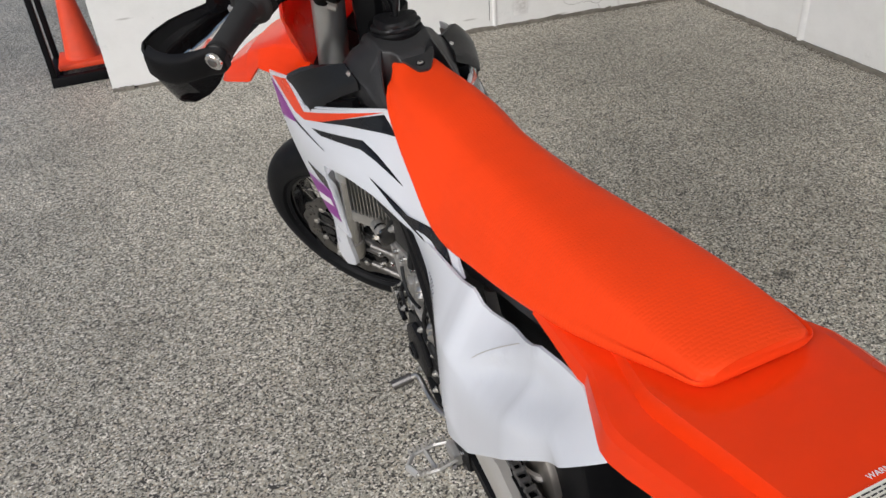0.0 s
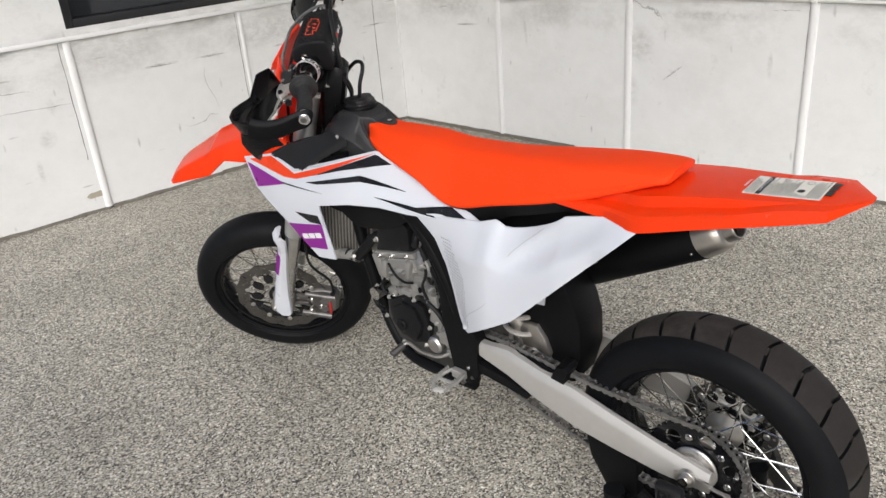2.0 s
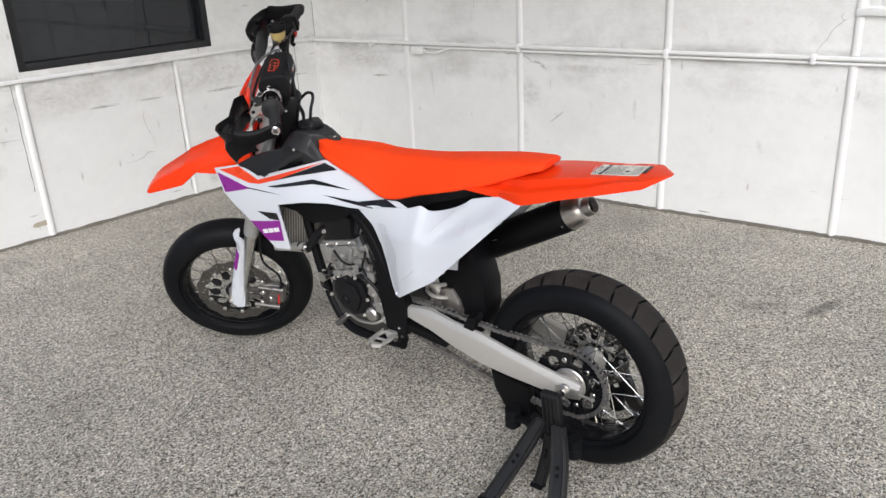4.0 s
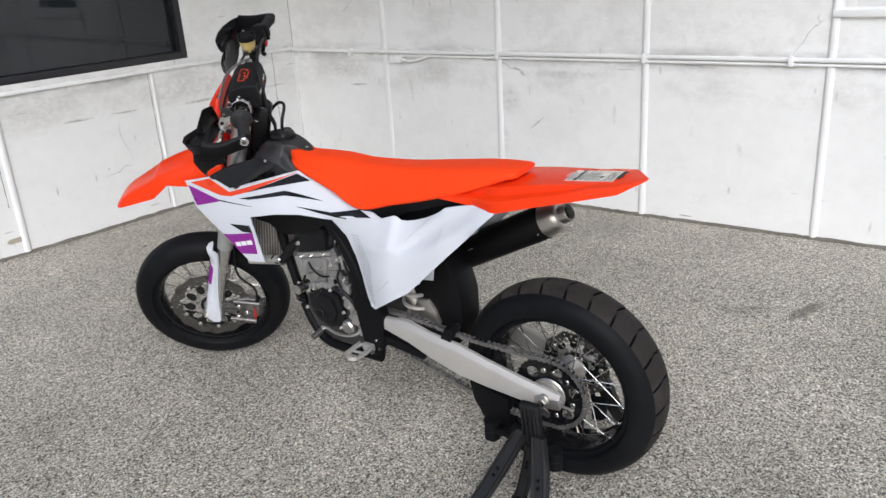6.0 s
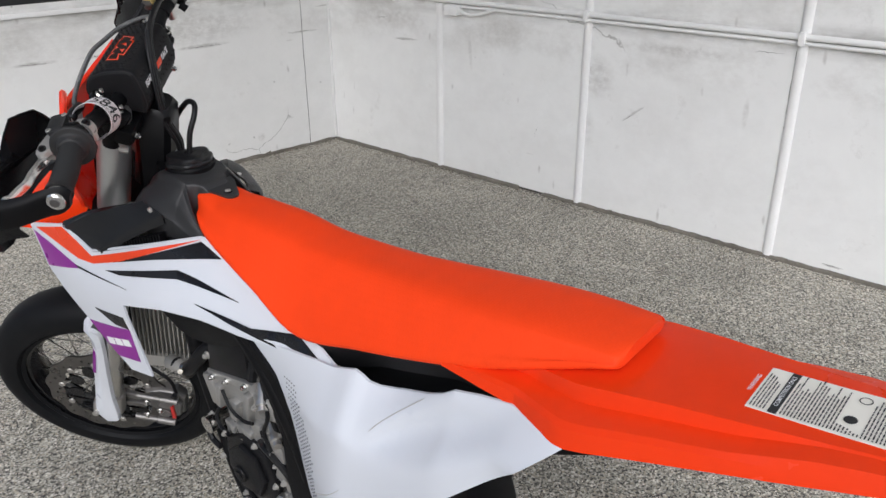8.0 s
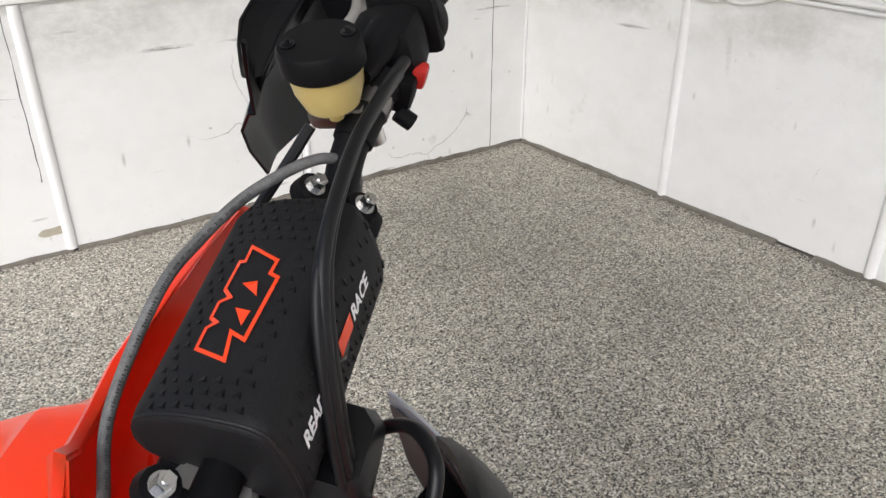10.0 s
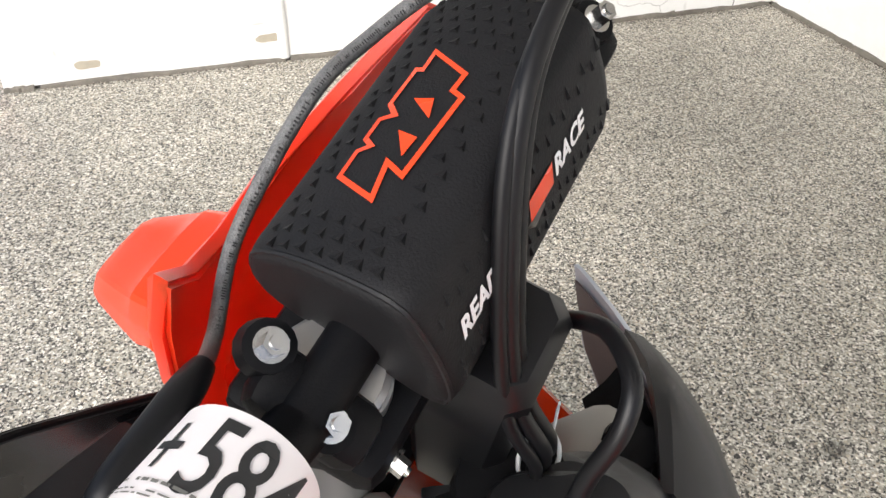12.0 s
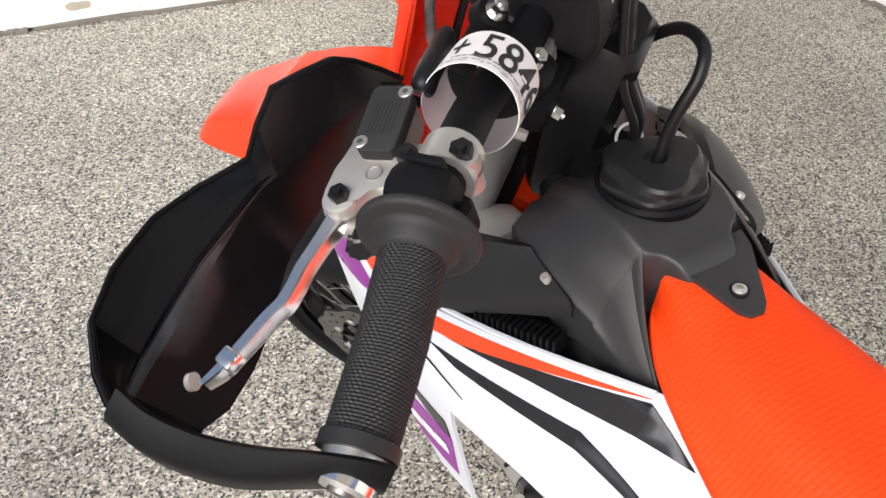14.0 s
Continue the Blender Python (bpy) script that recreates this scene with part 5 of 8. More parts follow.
SHROUD = [(1.582, 0.876), (1.470, 0.897), (1.385, 0.857), (1.148, 0.915), (0.797, 0.804), (0.918, 0.783), (1.024, 0.782), (1.109, 0.790), (1.206, 0.786), (1.308, 0.770),
          (1.304, 0.597), (1.367, 0.594), (1.453, 0.694), (1.558, 0.789)]
GRAPHICS = [
    (ORANGE_FILM, [(1.557, 0.873), (1.468, 0.892), (1.387, 0.850), (1.151, 0.911), (1.310, 0.854), (1.380, 0.837), (1.424, 0.838)]),
    (BLACK_FILM, [(1.329, 0.849), (1.150, 0.908), (1.097, 0.889), (1.238, 0.868)]),
    (PURPLE, [(1.570, 0.862), (1.437, 0.823), (1.426, 0.818), (1.549, 0.790)]),
    (BLACK_FILM, [(1.437, 0.823), (1.289, 0.807), (1.426, 0.818)]),
    (BLACK_FILM, [(1.347, 0.831), (1.181, 0.859), (1.033, 0.835), (1.178, 0.845), (1.308, 0.829)]),
    (BLACK_FILM, [(1.127, 0.815), (0.994, 0.805), (0.892, 0.821), (0.835, 0.802), (0.917, 0.787), (0.975, 0.791)]),
    (BLACK_FILM, [(1.404, 0.738), (1.321, 0.738), (1.317, 0.711), (1.356, 0.712)]),
    (PURPLE, [(1.449, 0.693), (1.316, 0.710), (1.322, 0.629), (1.391, 0.623)]),
]
PANEL = [(1.038, 0.774), (1.014, 0.753), (0.956, 0.732), (0.910, 0.673), (0.887, 0.608), (0.870, 0.540), (0.853, 0.513), (0.836, 0.510), (0.760, 0.560), (0.673, 0.612),
         (0.37, 0.893)] + PANEL_TOP[1:-1]


def side_covers(side, m):
    bm = bmesh.new()
    skin(bm, SHROUD, lambda u, w: (u, shroud_v(u, w), w), 0.004, 0.025)
    shroud = bpart("radiator_shroud", bm, WHITE, None, "white radiator shroud with orange, purple and black graphics", m, 60)
    for mat, outline in GRAPHICS:
        bm = bmesh.new()
        skin(bm, outline, lambda u, w: (u, shroud_v(u, w) + 0.0012, w), 0.001, 0.025)
        bpart("graphic", bm, mat, shroud, "", m, 60)
    bm = bmesh.new()
    for k in range(3):
        x = 1.402 - 0.026 * k
        z = 0.660 + 0.0055 * k
        skin(bm, [(x, z - 0.009), (x - 0.022, z - 0.005), (x - 0.020, z + 0.011), (x + 0.002, z + 0.007)], lambda u, w: (u, shroud_v(u, w) + 0.003, w), 0.001, 0.05)
    bpart("emblem", bm, WHITE_FILM, shroud, "plain white emblem", m)
    bm = bmesh.new()
    skin(bm, PANEL, lambda u, w: (u, panel_v(u, w), w), 0.004, 0.0088)
    panel = bpart("side_panel", bm, WHITE, None, "white plastic side panel with a vented front edge", m, 30)
    bm = bmesh.new()
    for i in range(26):
        for j in range(8):
            w = 0.742 - i * 0.0085
            u = 0.914 - (0.735 - w) * 0.34 - j * 0.0080 - (0.004 if i % 2 else 0)
            if j > 7.5 - abs(i - 9) * 0.36:
                continue
            y = panel_v(u, w)
            disc(bm, (u, 0, w), 0.0016, y - 0.002, y + 0.0010, 6)
    tagged(bpart("vent_hole", bm, VENT, panel, "", m), kind="stuff")
    for run in ([(0.606, 0.838), (0.630, 0.818), (0.652, 0.800), (0.676, 0.778), (0.692, 0.760)], [(0.742, 0.640), (0.772, 0.612), (0.806, 0.586), (0.842, 0.556)]):
        bm = bmesh.new()
        line = resample([(u, panel_v(u, w) + 0.0003, w) for u, w in run], 14)
        tube(bm, line, [0.0003] + [0.0007] * 12 + [0.0003], 5)
        bpart("film_edge", bm, SATIN, panel, "fine edge of a clear film", m)
    bm = bmesh.new()
    prism(bm, [(0.720, 0.594), (0.690, 0.600), (0.680, 0.621), (0.636, 0.624), (0.626, 0.676), (0.58, 0.72), (0.62, 0.74), (0.72, 0.66)], 0.092, 0.097, 0.001)
    bpart("panel_tongue", bm, WHITE, panel, "", m)
    bm = bmesh.new()
    hexbolt(bm, (0.846, panel_v(0.846, 0.522), 0.522), (0, 1, 0), 0.005, 0.002, 0.007)
    bpart("panel_screw", bm, WHITE, panel, "", m)
    bm = bmesh.new()
    skin(bm, [(0.895, 0.826), (0.740, 0.868), (0.592, 0.902), (0.470, 0.900), (0.460, 0.890), (0.470, 0.878), (0.560, 0.878), (0.592, 0.868), (0.656, 0.848), (0.712, 0.833), (0.736, 0.820), (0.81, 0.792), (0.87, 0.790)], lambda u, w: (u, 0.086 + 0.25 * max(0.0, w - along([(0.47, 0.882), (0.742, 0.822), (0.87, 0.79)], u)), w), 0.02, 0.03)
    bpart("airbox_cover", bm, BLACK, None, "black airbox cover below the seat", m)
    bm = bmesh.new()
    skin(bm, [(1.40, 0.775), (1.312, 0.780), (1.2, 0.792), (1.04, 0.788), (1.03, 0.760), (1.07, 0.735), (1.16, 0.700), (1.225, 0.688), (1.262, 0.690), (1.30, 0.722), (1.385, 0.735)], lambda u, w: (u, 0.115 - 0.2 * max(0, 0.76 - w), w), 0.004, 0.03)
    bpart("radiator_shield", bm, BLACK, None, "black plastic radiator shield", m)


both(side_covers)
bm = bmesh.new()
prism(bm, [(0.86, 0.86), (0.60, 0.89), (0.52, 0.86), (0.56, 0.78), (0.70, 0.70), (0.86, 0.70)], -0.050, 0.050, 0.01)
bpart("airbox", bm, BLACK, None, "black airbox inside the side panels")

# radiators
def radiator(side, m):
    m2 = m @ Matrix.Translation((1.352, 0.075, 0.672)) @ Matrix.Rotation(radians(-13), 4, 'Y') @ Matrix.Rotation(radians(-52), 4, 'Z')
    bm = bmesh.new()
    block(bm, (0.014, 0, 0), (0.022, 0.150, 0.215), 0.003)
    rad = bpart("radiator", bm, STEEL, None, "finned aluminium radiator behind the shroud", m2)
    for k in range(17):
        bm = bmesh.new()
        block(bm, (-0.001, -0.072 + k * 0.009, 0), (0.010, 0.0022, 0.210), 0)
        bpart("fin", bm, GREY_METAL, rad, "", m2)
    for zz in (0.122, -0.120):
        bm = bmesh.new()
        block(bm, (0.012, 0, zz), (0.042, 0.152, 0.034), 0.010)
        bpart("radiator_tank", bm, GREY_METAL, rad, "", m2)
    bm = bmesh.new()
    tube(bm, resample([(1.335, 0.09, 0.575), (1.30, 0.09, 0.575), (1.27, 0.085, 0.60), (1.235, 0.075, 0.64), (1.20, 0.06, 0.66)], 16), 0.015, 12)
    bpart("coolant_hose", bm, HOSE, None, "black coolant hose", m)
    bm = bmesh.new()
    tube(bm, [(1.360, 0.09, 0.570), (1.306, 0.09, 0.576)], 0.0155, 14)
    bpart("coolant_pipe", bm, GREY_METAL, None, "", m)
    bm = bmesh.new()
    tube(bm, [(1.300, 0.09, 0.576), (1.290, 0.09, 0.578)], 0.0180, 16)
    tube(bm, [(1.296, 0.104, 0.585), (1.284, 0.112, 0.590)], 0.0055, 8)
    bpart("hose_clamp", bm, BRIGHT, None, "", m)
    bm = bmesh.new()
    block(bm, (1.372, 0.088, 0.889), (0.062, 0.070, 0.07), 0.018, Matrix.Rotation(radians(10), 4, 'Y'))
    bpart("header_tank", bm, GREY_METAL, None, "pale metal coolant tank", m)


both(radiator)
RC = BIKE @ Matrix.Translation((1.352, -0.104, 0.912)) @ Matrix.Rotation(radians(12), 4, 'X')
bm = bmesh.new()
loft(bm, [[((r - (0.003 if k % 6 in (0, 1) and z > 0.004 else 0)) * math.cos(2 * math.pi * k / 36), (r - (0.003 if k % 6 in (0, 1) and z > 0.004 else 0)) * math.sin(2 * math.pi * k / 36), z) for k in range(36)]
          for r, z in ((0.020, -0.010), (0.021, 0.003), (0.0235, 0.005), (0.0235, 0.016), (0.0215, 0.019), (0.010, 0.0195))])
bpart("radiator_cap", bm, BLACK, None, "black notched radiator cap", RC, 30)

# seat
SEAT_TOP = [(0.345, 0.986), (0.36, 0.987), (0.42, 0.986), (0.59, 0.972), (0.78, 0.956), (0.90, 0.953), (1.02, 0.962), (1.10, 0.962), (1.15, 0.962), (1.19, 0.970), (1.208, 0.972)]
SEAT_LOW = [(0.345, 0.9665), (0.36, 0.964), (0.42, 0.944), (0.537, 0.906), (0.74, 0.858), (0.884, 0.826), (1.0, 0.872), (1.119, 0.905), (1.20, 0.925)]
SEAT_HALF = [(0.345, 0.050), (0.347, 0.0575), (0.352, 0.0625), (0.360, 0.0655), (0.38, 0.0690), (0.42, 0.0755), (0.50, 0.088), (0.6, 0.099), (0.7, 0.105), (0.8, 0.107), (0.9, 0.105), (1.0, 0.097), (1.09, 0.084), (1.15, 0.0715), (1.188, 0.056), (1.20, 0.048), (1.208, 0.040)]
SEAT_FLAT = [(0.345, 0.044), (0.352, 0.052), (0.40, 0.056), (0.48, 0.057), (0.56, 0.055), (0.65, 0.050), (0.75, 0.046), (0.92, 0.045), (1.06, 0.046), (1.15, 0.042), (1.2, 0.033)]



def seat_ring(u):
    zt, zl, hw, fl = (glide(t, u) for t in (SEAT_TOP, SEAT_LOW, SEAT_HALF, SEAT_FLAT))
    h = zt - zl
    half = resample([(0, 0.0, zt), (0, fl * 0.55, zt - 0.0008), (0, fl, zt - 0.0065), (0, fl + (hw - fl) * 0.34, zt - 0.008 - h * 0.17), (0, fl + (hw - fl) * 0.72, zt - 0.004 - h * 0.58),
                     (0, hw - 0.001, zl + min(0.014, 0.4 * h)), (0, hw, zl + 0.004), (0, hw - 0.005, zl)], 22)
    return [(u, p.y, p.z) for p in half] + [(u, -p.y, p.z) for p in reversed(half[1:])]


bm = bmesh.new()
us = [0.345, 0.3455, 0.3465, 0.348, 0.350, 0.353, 0.358, 0.367, 0.380, 0.40] + [0.42 + 0.02 * k for k in range(37)] + [1.155, 1.168, 1.18, 1.19, 1.198, 1.204, 1.208]
loft(bm, [seat_ring(u) for u in us])
seat = bpart("seat", bm, ORANGE_SEAT, None, "long orange seat with rows of small raised dashes", sharp=50)
# rear fender
FEN_TOP = [(0.0, 0.984), (0.06, 0.986), (0.145, 0.978), (0.28, 0.967), (0.36, 0.957), (0.42, 0.945), (0.58, 0.915)]
FEN_EDGE = [(0.0, 0.981), (0.05, 0.963), (0.145, 0.942), (0.28, 0.914), (0.37, 0.893), (0.40, 0.893), (0.461, 0.892), (0.58, 0.899)]
FEN_HALF = [(0.0, 0.010), (0.05, 0.078), (0.145, 0.096), (0.28, 0.121), (0.36, 0.135), (0.385, 0.134), (0.42, 0.122), (0.461, 0.106), (0.58, 0.100)]


def fender_point(u, s):
    """s from -1 to 1 across the fender."""
    zt, ze, hw = (along(t, u) for t in (FEN_TOP, FEN_EDGE, FEN_HALF))
    a = abs(s)
    k = 0.12 + 0.30 * smooth01((u - 0.10) / 0.12)
    drops = [(0.0, 0.0), (0.30, 0.015), (0.60, 0.06), (0.66, k), (0.84, k + 0.10), (0.90, 0.62), (1.0, 1.0)]
    spans = [(0.0, 0.0), (0.60, 0.64), (0.66, 0.67), (0.84, 0.90), (0.90, 0.955), (1.0, 1.0)]
    z = zt - (zt - ze) * along(drops, a)
    wide = hw * along(spans, a)
    return (u, wide if s >= 0 else -wide, z)


bm = bmesh.new()
rows = []
for u in [0.0, 0.015, 0.03, 0.05, 0.08, 0.12, 0.16, 0.20, 0.24, 0.28, 0.32, 0.345, 0.37, 0.385, 0.405, 0.44, 0.461, 0.48, 0.53, 0.58]:
    rows.append([fender_point(u, k) for k in (-1, -0.95, -0.9, -0.84, -0.75, -0.66, -0.6, -0.45, -0.3, -0.15, 0, 0.15, 0.3, 0.45, 0.6, 0.66, 0.75, 0.84, 0.9, 0.95, 1)])
grid_sheet(bm, rows, 0.004)
fender = bpart("rear_fender", bm, ORANGE, None, "glossy orange rear fender ending in a point", sharp=17)
bm = bmesh.new()
prism(bm, [(0.56, 0.885), (0.40, 0.885), (0.18, 0.940), (0.14, 0.962), (0.40, 0.93)], -0.06, 0.06, 0.01)
bpart("fender_liner", bm, BLACK, fender)


def fender_top(u, v):
    hw = along(FEN_HALF, u)
    a = abs(v) / hw * 0.60 / 0.64
    return (u, v, along(FEN_TOP, u) - (along(FEN_TOP, u) - along(FEN_EDGE, u)) * along([(0.0, 0.0), (0.30, 0.015), (0.60, 0.06)], a))


def on_fender(u, v, lift):
    x, y, z = fender_top(u, v)
    return (x, y, z + lift)


def on_label(u, v, lift):
    return on_fender(u - 0.010, v + 0.013, lift)


bm = bmesh.new()
skin(bm, [(0.218, -0.050), (0.218, 0.030), (0.084, 0.030), (0.084, -0.050)], lambda u, v: on_label(u, v, 0.0018), 0.0008, 0.03, lambda u, v: (0, 0, 1))
bpart("warning_label", bm, LABEL, fender, "cream warning label with small print")
bm = bmesh.new()
skin(bm, [(0.196, -0.049), (0.196, 0.029), (0.187, 0.029), (0.187, -0.049)], lambda u, v: on_label(u, v, 0.0026), 0.0008, 0.03, lambda u, v: (0, 0, 1))
bpart("label_band", bm, INK, fender)
bm = bmesh.new()
text_points(bm, "COMPETITION ONLY", 0.0068, lambda x, y: on_label(0.1915 + y, -0.012 - x * 0.92, 0.0034), 0.0001)
bpart("lettering", bm, WHITE_FILM, fender, "white lettering on the black band")
bm = bmesh.new()
random.seed(5)
for k in range(38):
    u = 0.2150 - k * 0.0034
    if 0.1855 < u < 0.1985:
        continue
    v, stop = 0.027, random.uniform(-0.047, -0.020)
    while v > stop:
        w = random.uniform(0.002, 0.009)
        if not (0.110 < u < 0.134 and v - w < 0.014):
            bm.faces.new([bm.verts.new(on_label(a, b, 0.0026)) for a, b in ((u, v), (u - 0.0014, v), (u - 0.0014, v - w), (u, v - w))])
        v -= w + 0.0013
tagged(bpart("small_print", bm, INK, fender, "bars of unreadable print"), kind="stuff")
bm = bmesh.new()
text_points(bm, "WARNING", 0.0068, lambda x, y: on_label(0.2245 + y, -0.014 - x, 0.0016), 0.0001)
bpart("lettering", bm, PAPER, fender, "small pale lettering by the label")
for u, v, inner in ((0.124, 0.004, 0.0), (0.120, -0.034, 0.0054)):
    bm = bmesh.new()
    outer = [bm.verts.new(on_label(u + 0.0066 * math.cos(6.283 * k / 16), v + 0.0066 * math.sin(6.283 * k / 16), 0.0028)) for k in range(16)]
    if inner:
        inside = [bm.verts.new(on_label(u + inner * math.cos(6.283 * k / 16), v + inner * math.sin(6.283 * k / 16), 0.0028)) for k in range(16)]
        for k in range(16):
            bm.faces.new((outer[k], outer[(k + 1) % 16], inside[(k + 1) % 16], inside[k]))
    else:
        bm.faces.new(outer)
    bpart("pictogram", bm, INK, fender)
for k in range(3):
    v = 0.022 - 0.020 * k
    bm = bmesh.new()
    skin(bm, [(0.074, v), (0.074, v - 0.016), (0.060, v - 0.014), (0.063, v + 0.002)], lambda a, b: on_fender(a, b, 0.0018), 0.0008, 0.05, lambda a, b: (0, 0, 1))
    bpart("emblem", bm, BLACK_FILM, fender, "plain black emblem")

# tank, filler cap, vent hose, covers
TANK_TOP = [(1.160, 0.940), (1.172, 0.950), (1.186, 0.962), (1.197, 0.980), (1.22, 0.988), (1.25, 0.998), (1.29, 0.999), (1.32, 0.986), (1.345, 0.970), (1.365, 0.945)]
TANK_HALF = [(1.160, 0.016), (1.182, 0.024), (1.200, 0.031), (1.212, 0.038), (1.222, 0.083), (1.30, 0.096), (1.335, 0.090), (1.365, 0.066)]
TANK_EDGE = [(1.160, 0.885), (1.182, 0.912), (1.22, 0.928), (1.30, 0.950), (1.335, 0.944), (1.365, 0.920)]
TANK_FLAT = [(1.160, 0.010), (1.182, 0.018), (1.200, 0.026), (1.212, 0.032), (1.222, 0.046), (1.25, 0.050), (1.30, 0.052), (1.365, 0.040)]


def tank_half(u):
    """Half a section across the tank, from the top down its left flank."""
    zt, hw, ze, fl = (glide(t, u) for t in (TANK_TOP, TANK_HALF, TANK_EDGE, TANK_FLAT))
    half = [V3(0, 0, zt)] + resample([(0, 0.3 * fl, zt), (0, fl * 0.86, zt - 0.0010), (0, fl, zt - 0.0040), (0, fl + (hw - fl) * 0.16, zt - 0.010 - (zt - ze) * 0.10)], 9)
    return half + resample([(0, (fl + hw) / 2, (zt + ze) / 2 + 0.001), (0, hw - 0.006, ze + 0.005), (0, hw - 0.0012, ze - 0.0005), (0, hw, ze - 0.006), (0, hw - 0.004, ze - 0.06), (0, 0.03, 0.80)], 14)


bm = bmesh.new()
rings = []
for u in [1.160, 1.168, 1.176, 1.184, 1.192, 1.200, 1.206, 1.212, 1.215, 1.2185, 1.222, 1.23, 1.24, 1.25, 1.26, 1.27, 1.28, 1.29, 1.30, 1.31, 1.32, 1.33, 1.34, 1.35, 1.358, 1.365]:
    half = tank_half(u)
    rings.append([(u, p.y, p.z) for p in half] + [(u, -p.y, p.z) for p in reversed(half[1:])])
loft(bm, rings)
tank = bpart("fuel_tank", bm, TANK, None, "matt black fuel tank", sharp=40)


def tank_tail(side, m):
    """The tank's flank, drawn out to a point between seat and shroud."""
    base = [p for p in tank_half(1.222) if p.y > 0.044 and p.z > 0.86]
    bm = bmesh.new()
    rows = []
    for k in range(13):
        t = k / 12
        row = []
        for i, p in enumerate(base):
            s = i / (len(base) - 1)
            end = V3(0, 0.0665 + 0.0035 * s, 0.9045 - 0.030 * s * s)
            q = p.lerp(end, t)
            row.append((1.222 - 0.064 * t, q.y + 0.004 * math.sin(math.pi * t) * (1 - s), q.z))
        rows.append(row)
    grid_sheet(bm, rows, 0.002)
    bpart("tank_flank", bm, TANK, tank, "", m, 30)


both(tank_tail)
bm = bmesh.new()
skin(bm, [(1.213, 0.030), (1.200, 0.023), (1.153, 0.008), (1.146, 0.003), (1.145, -0.008), (1.151, -0.015), (1.197, -0.040), (1.213, -0.044)],
     lambda u, v: (u, v, along(SEAT_TOP, u) + 0.0035), 0.009, 0.01, lambda u, v: (0, 0, 1))
bpart("tank_tab", bm, TANK, tank)
bm = bmesh.new()
disc_z = along(SEAT_TOP, 1.1675) + 0.0035
tube(bm, [(1.1675, -0.0035, disc_z - 0.004), (1.1675, -0.0035, disc_z + 0.0014)], 0.0074, 22)
bpart("bolt_ring", bm, BLACK_GLOSS, tank)
bm = bmesh.new()
tube(bm, [(1.1675, -0.0035, disc_z), (1.1675, -0.0035, disc_z + 0.0026), (1.1675, -0.0035, disc_z + 0.0032)], [0.0054, 0.0054, 0.0046], 20)
bpart("seat_bolt", bm, SATIN, tank, "", sharp=30)
bm = bmesh.new()
tube(bm, [(1.1675, -0.0035, disc_z + 0.003), (1.1675, -0.0035, disc_z + 0.0037)], 0.0026, 6)
bpart("bolt_socket", bm, BRIGHT, tank)
CAP = BIKE @ Matrix.Translation((1.275, -0.004, 0.997)) @ Matrix.Rotation(radians(20), 4, 'Z')


def ring_of(r, z, waves, depth, turn=0.0, n=72):
    return [((r + depth * math.cos(waves * (a - turn))) * math.cos(a), (r + depth * math.cos(waves * (a - turn))) * math.sin(a), z) for a in (2 * math.pi * k / n for k in range(n))]


bm = bmesh.new()
loft(bm, [ring_of(0.0450, -0.006, 6, 0.0), ring_of(0.0460, 0.002, 6, 0.0), ring_of(0.0440, 0.006, 6, 0.0)])
cap = bpart("filler_cap", bm, BLACK, None, "black lobed fuel filler cap", CAP, 30)
bm = bmesh.new()
loft(bm, [ring_of(0.0410, 0.004, 6, 0.0005), ring_of(0.0425, 0.007, 6, 0.0018), ring_of(0.0430, 0.011, 6, 0.0024), ring_of(0.0418, 0.0135, 6, 0.0024), ring_of(0.0385, 0.0152, 3, 0.0030, 0.3),
          ring_of(0.0362, 0.0200, 3, 0.0056, 0.3), ring_of(0.0335, 0.0226, 3, 0.0060, 0.3), ring_of(0.0200, 0.0240, 3, 0.0034, 0.3), ring_of(0.0090, 0.0245, 3, 0.0), ring_of(0.0078, 0.0210, 3, 0.0)])
bpart("cap_knob", bm, CAP_PLASTIC, cap, "three-lobed knob", CAP, 26)
bm = bmesh.new()
tube(bm, resample([(1.274, -0.005, 1.015), (1.272, -0.014, 1.055), (1.271, -0.030, 1.086), (1.286, -0.043, 1.1015), (1.325, -0.050, 1.095), (1.375, -0.045, 1.049), (1.408, -0.020, 0.968)], 48), 0.0052, 12)
bpart("vent_hose", bm, HOSE, cap, "black rubber vent hose bent in an arch")


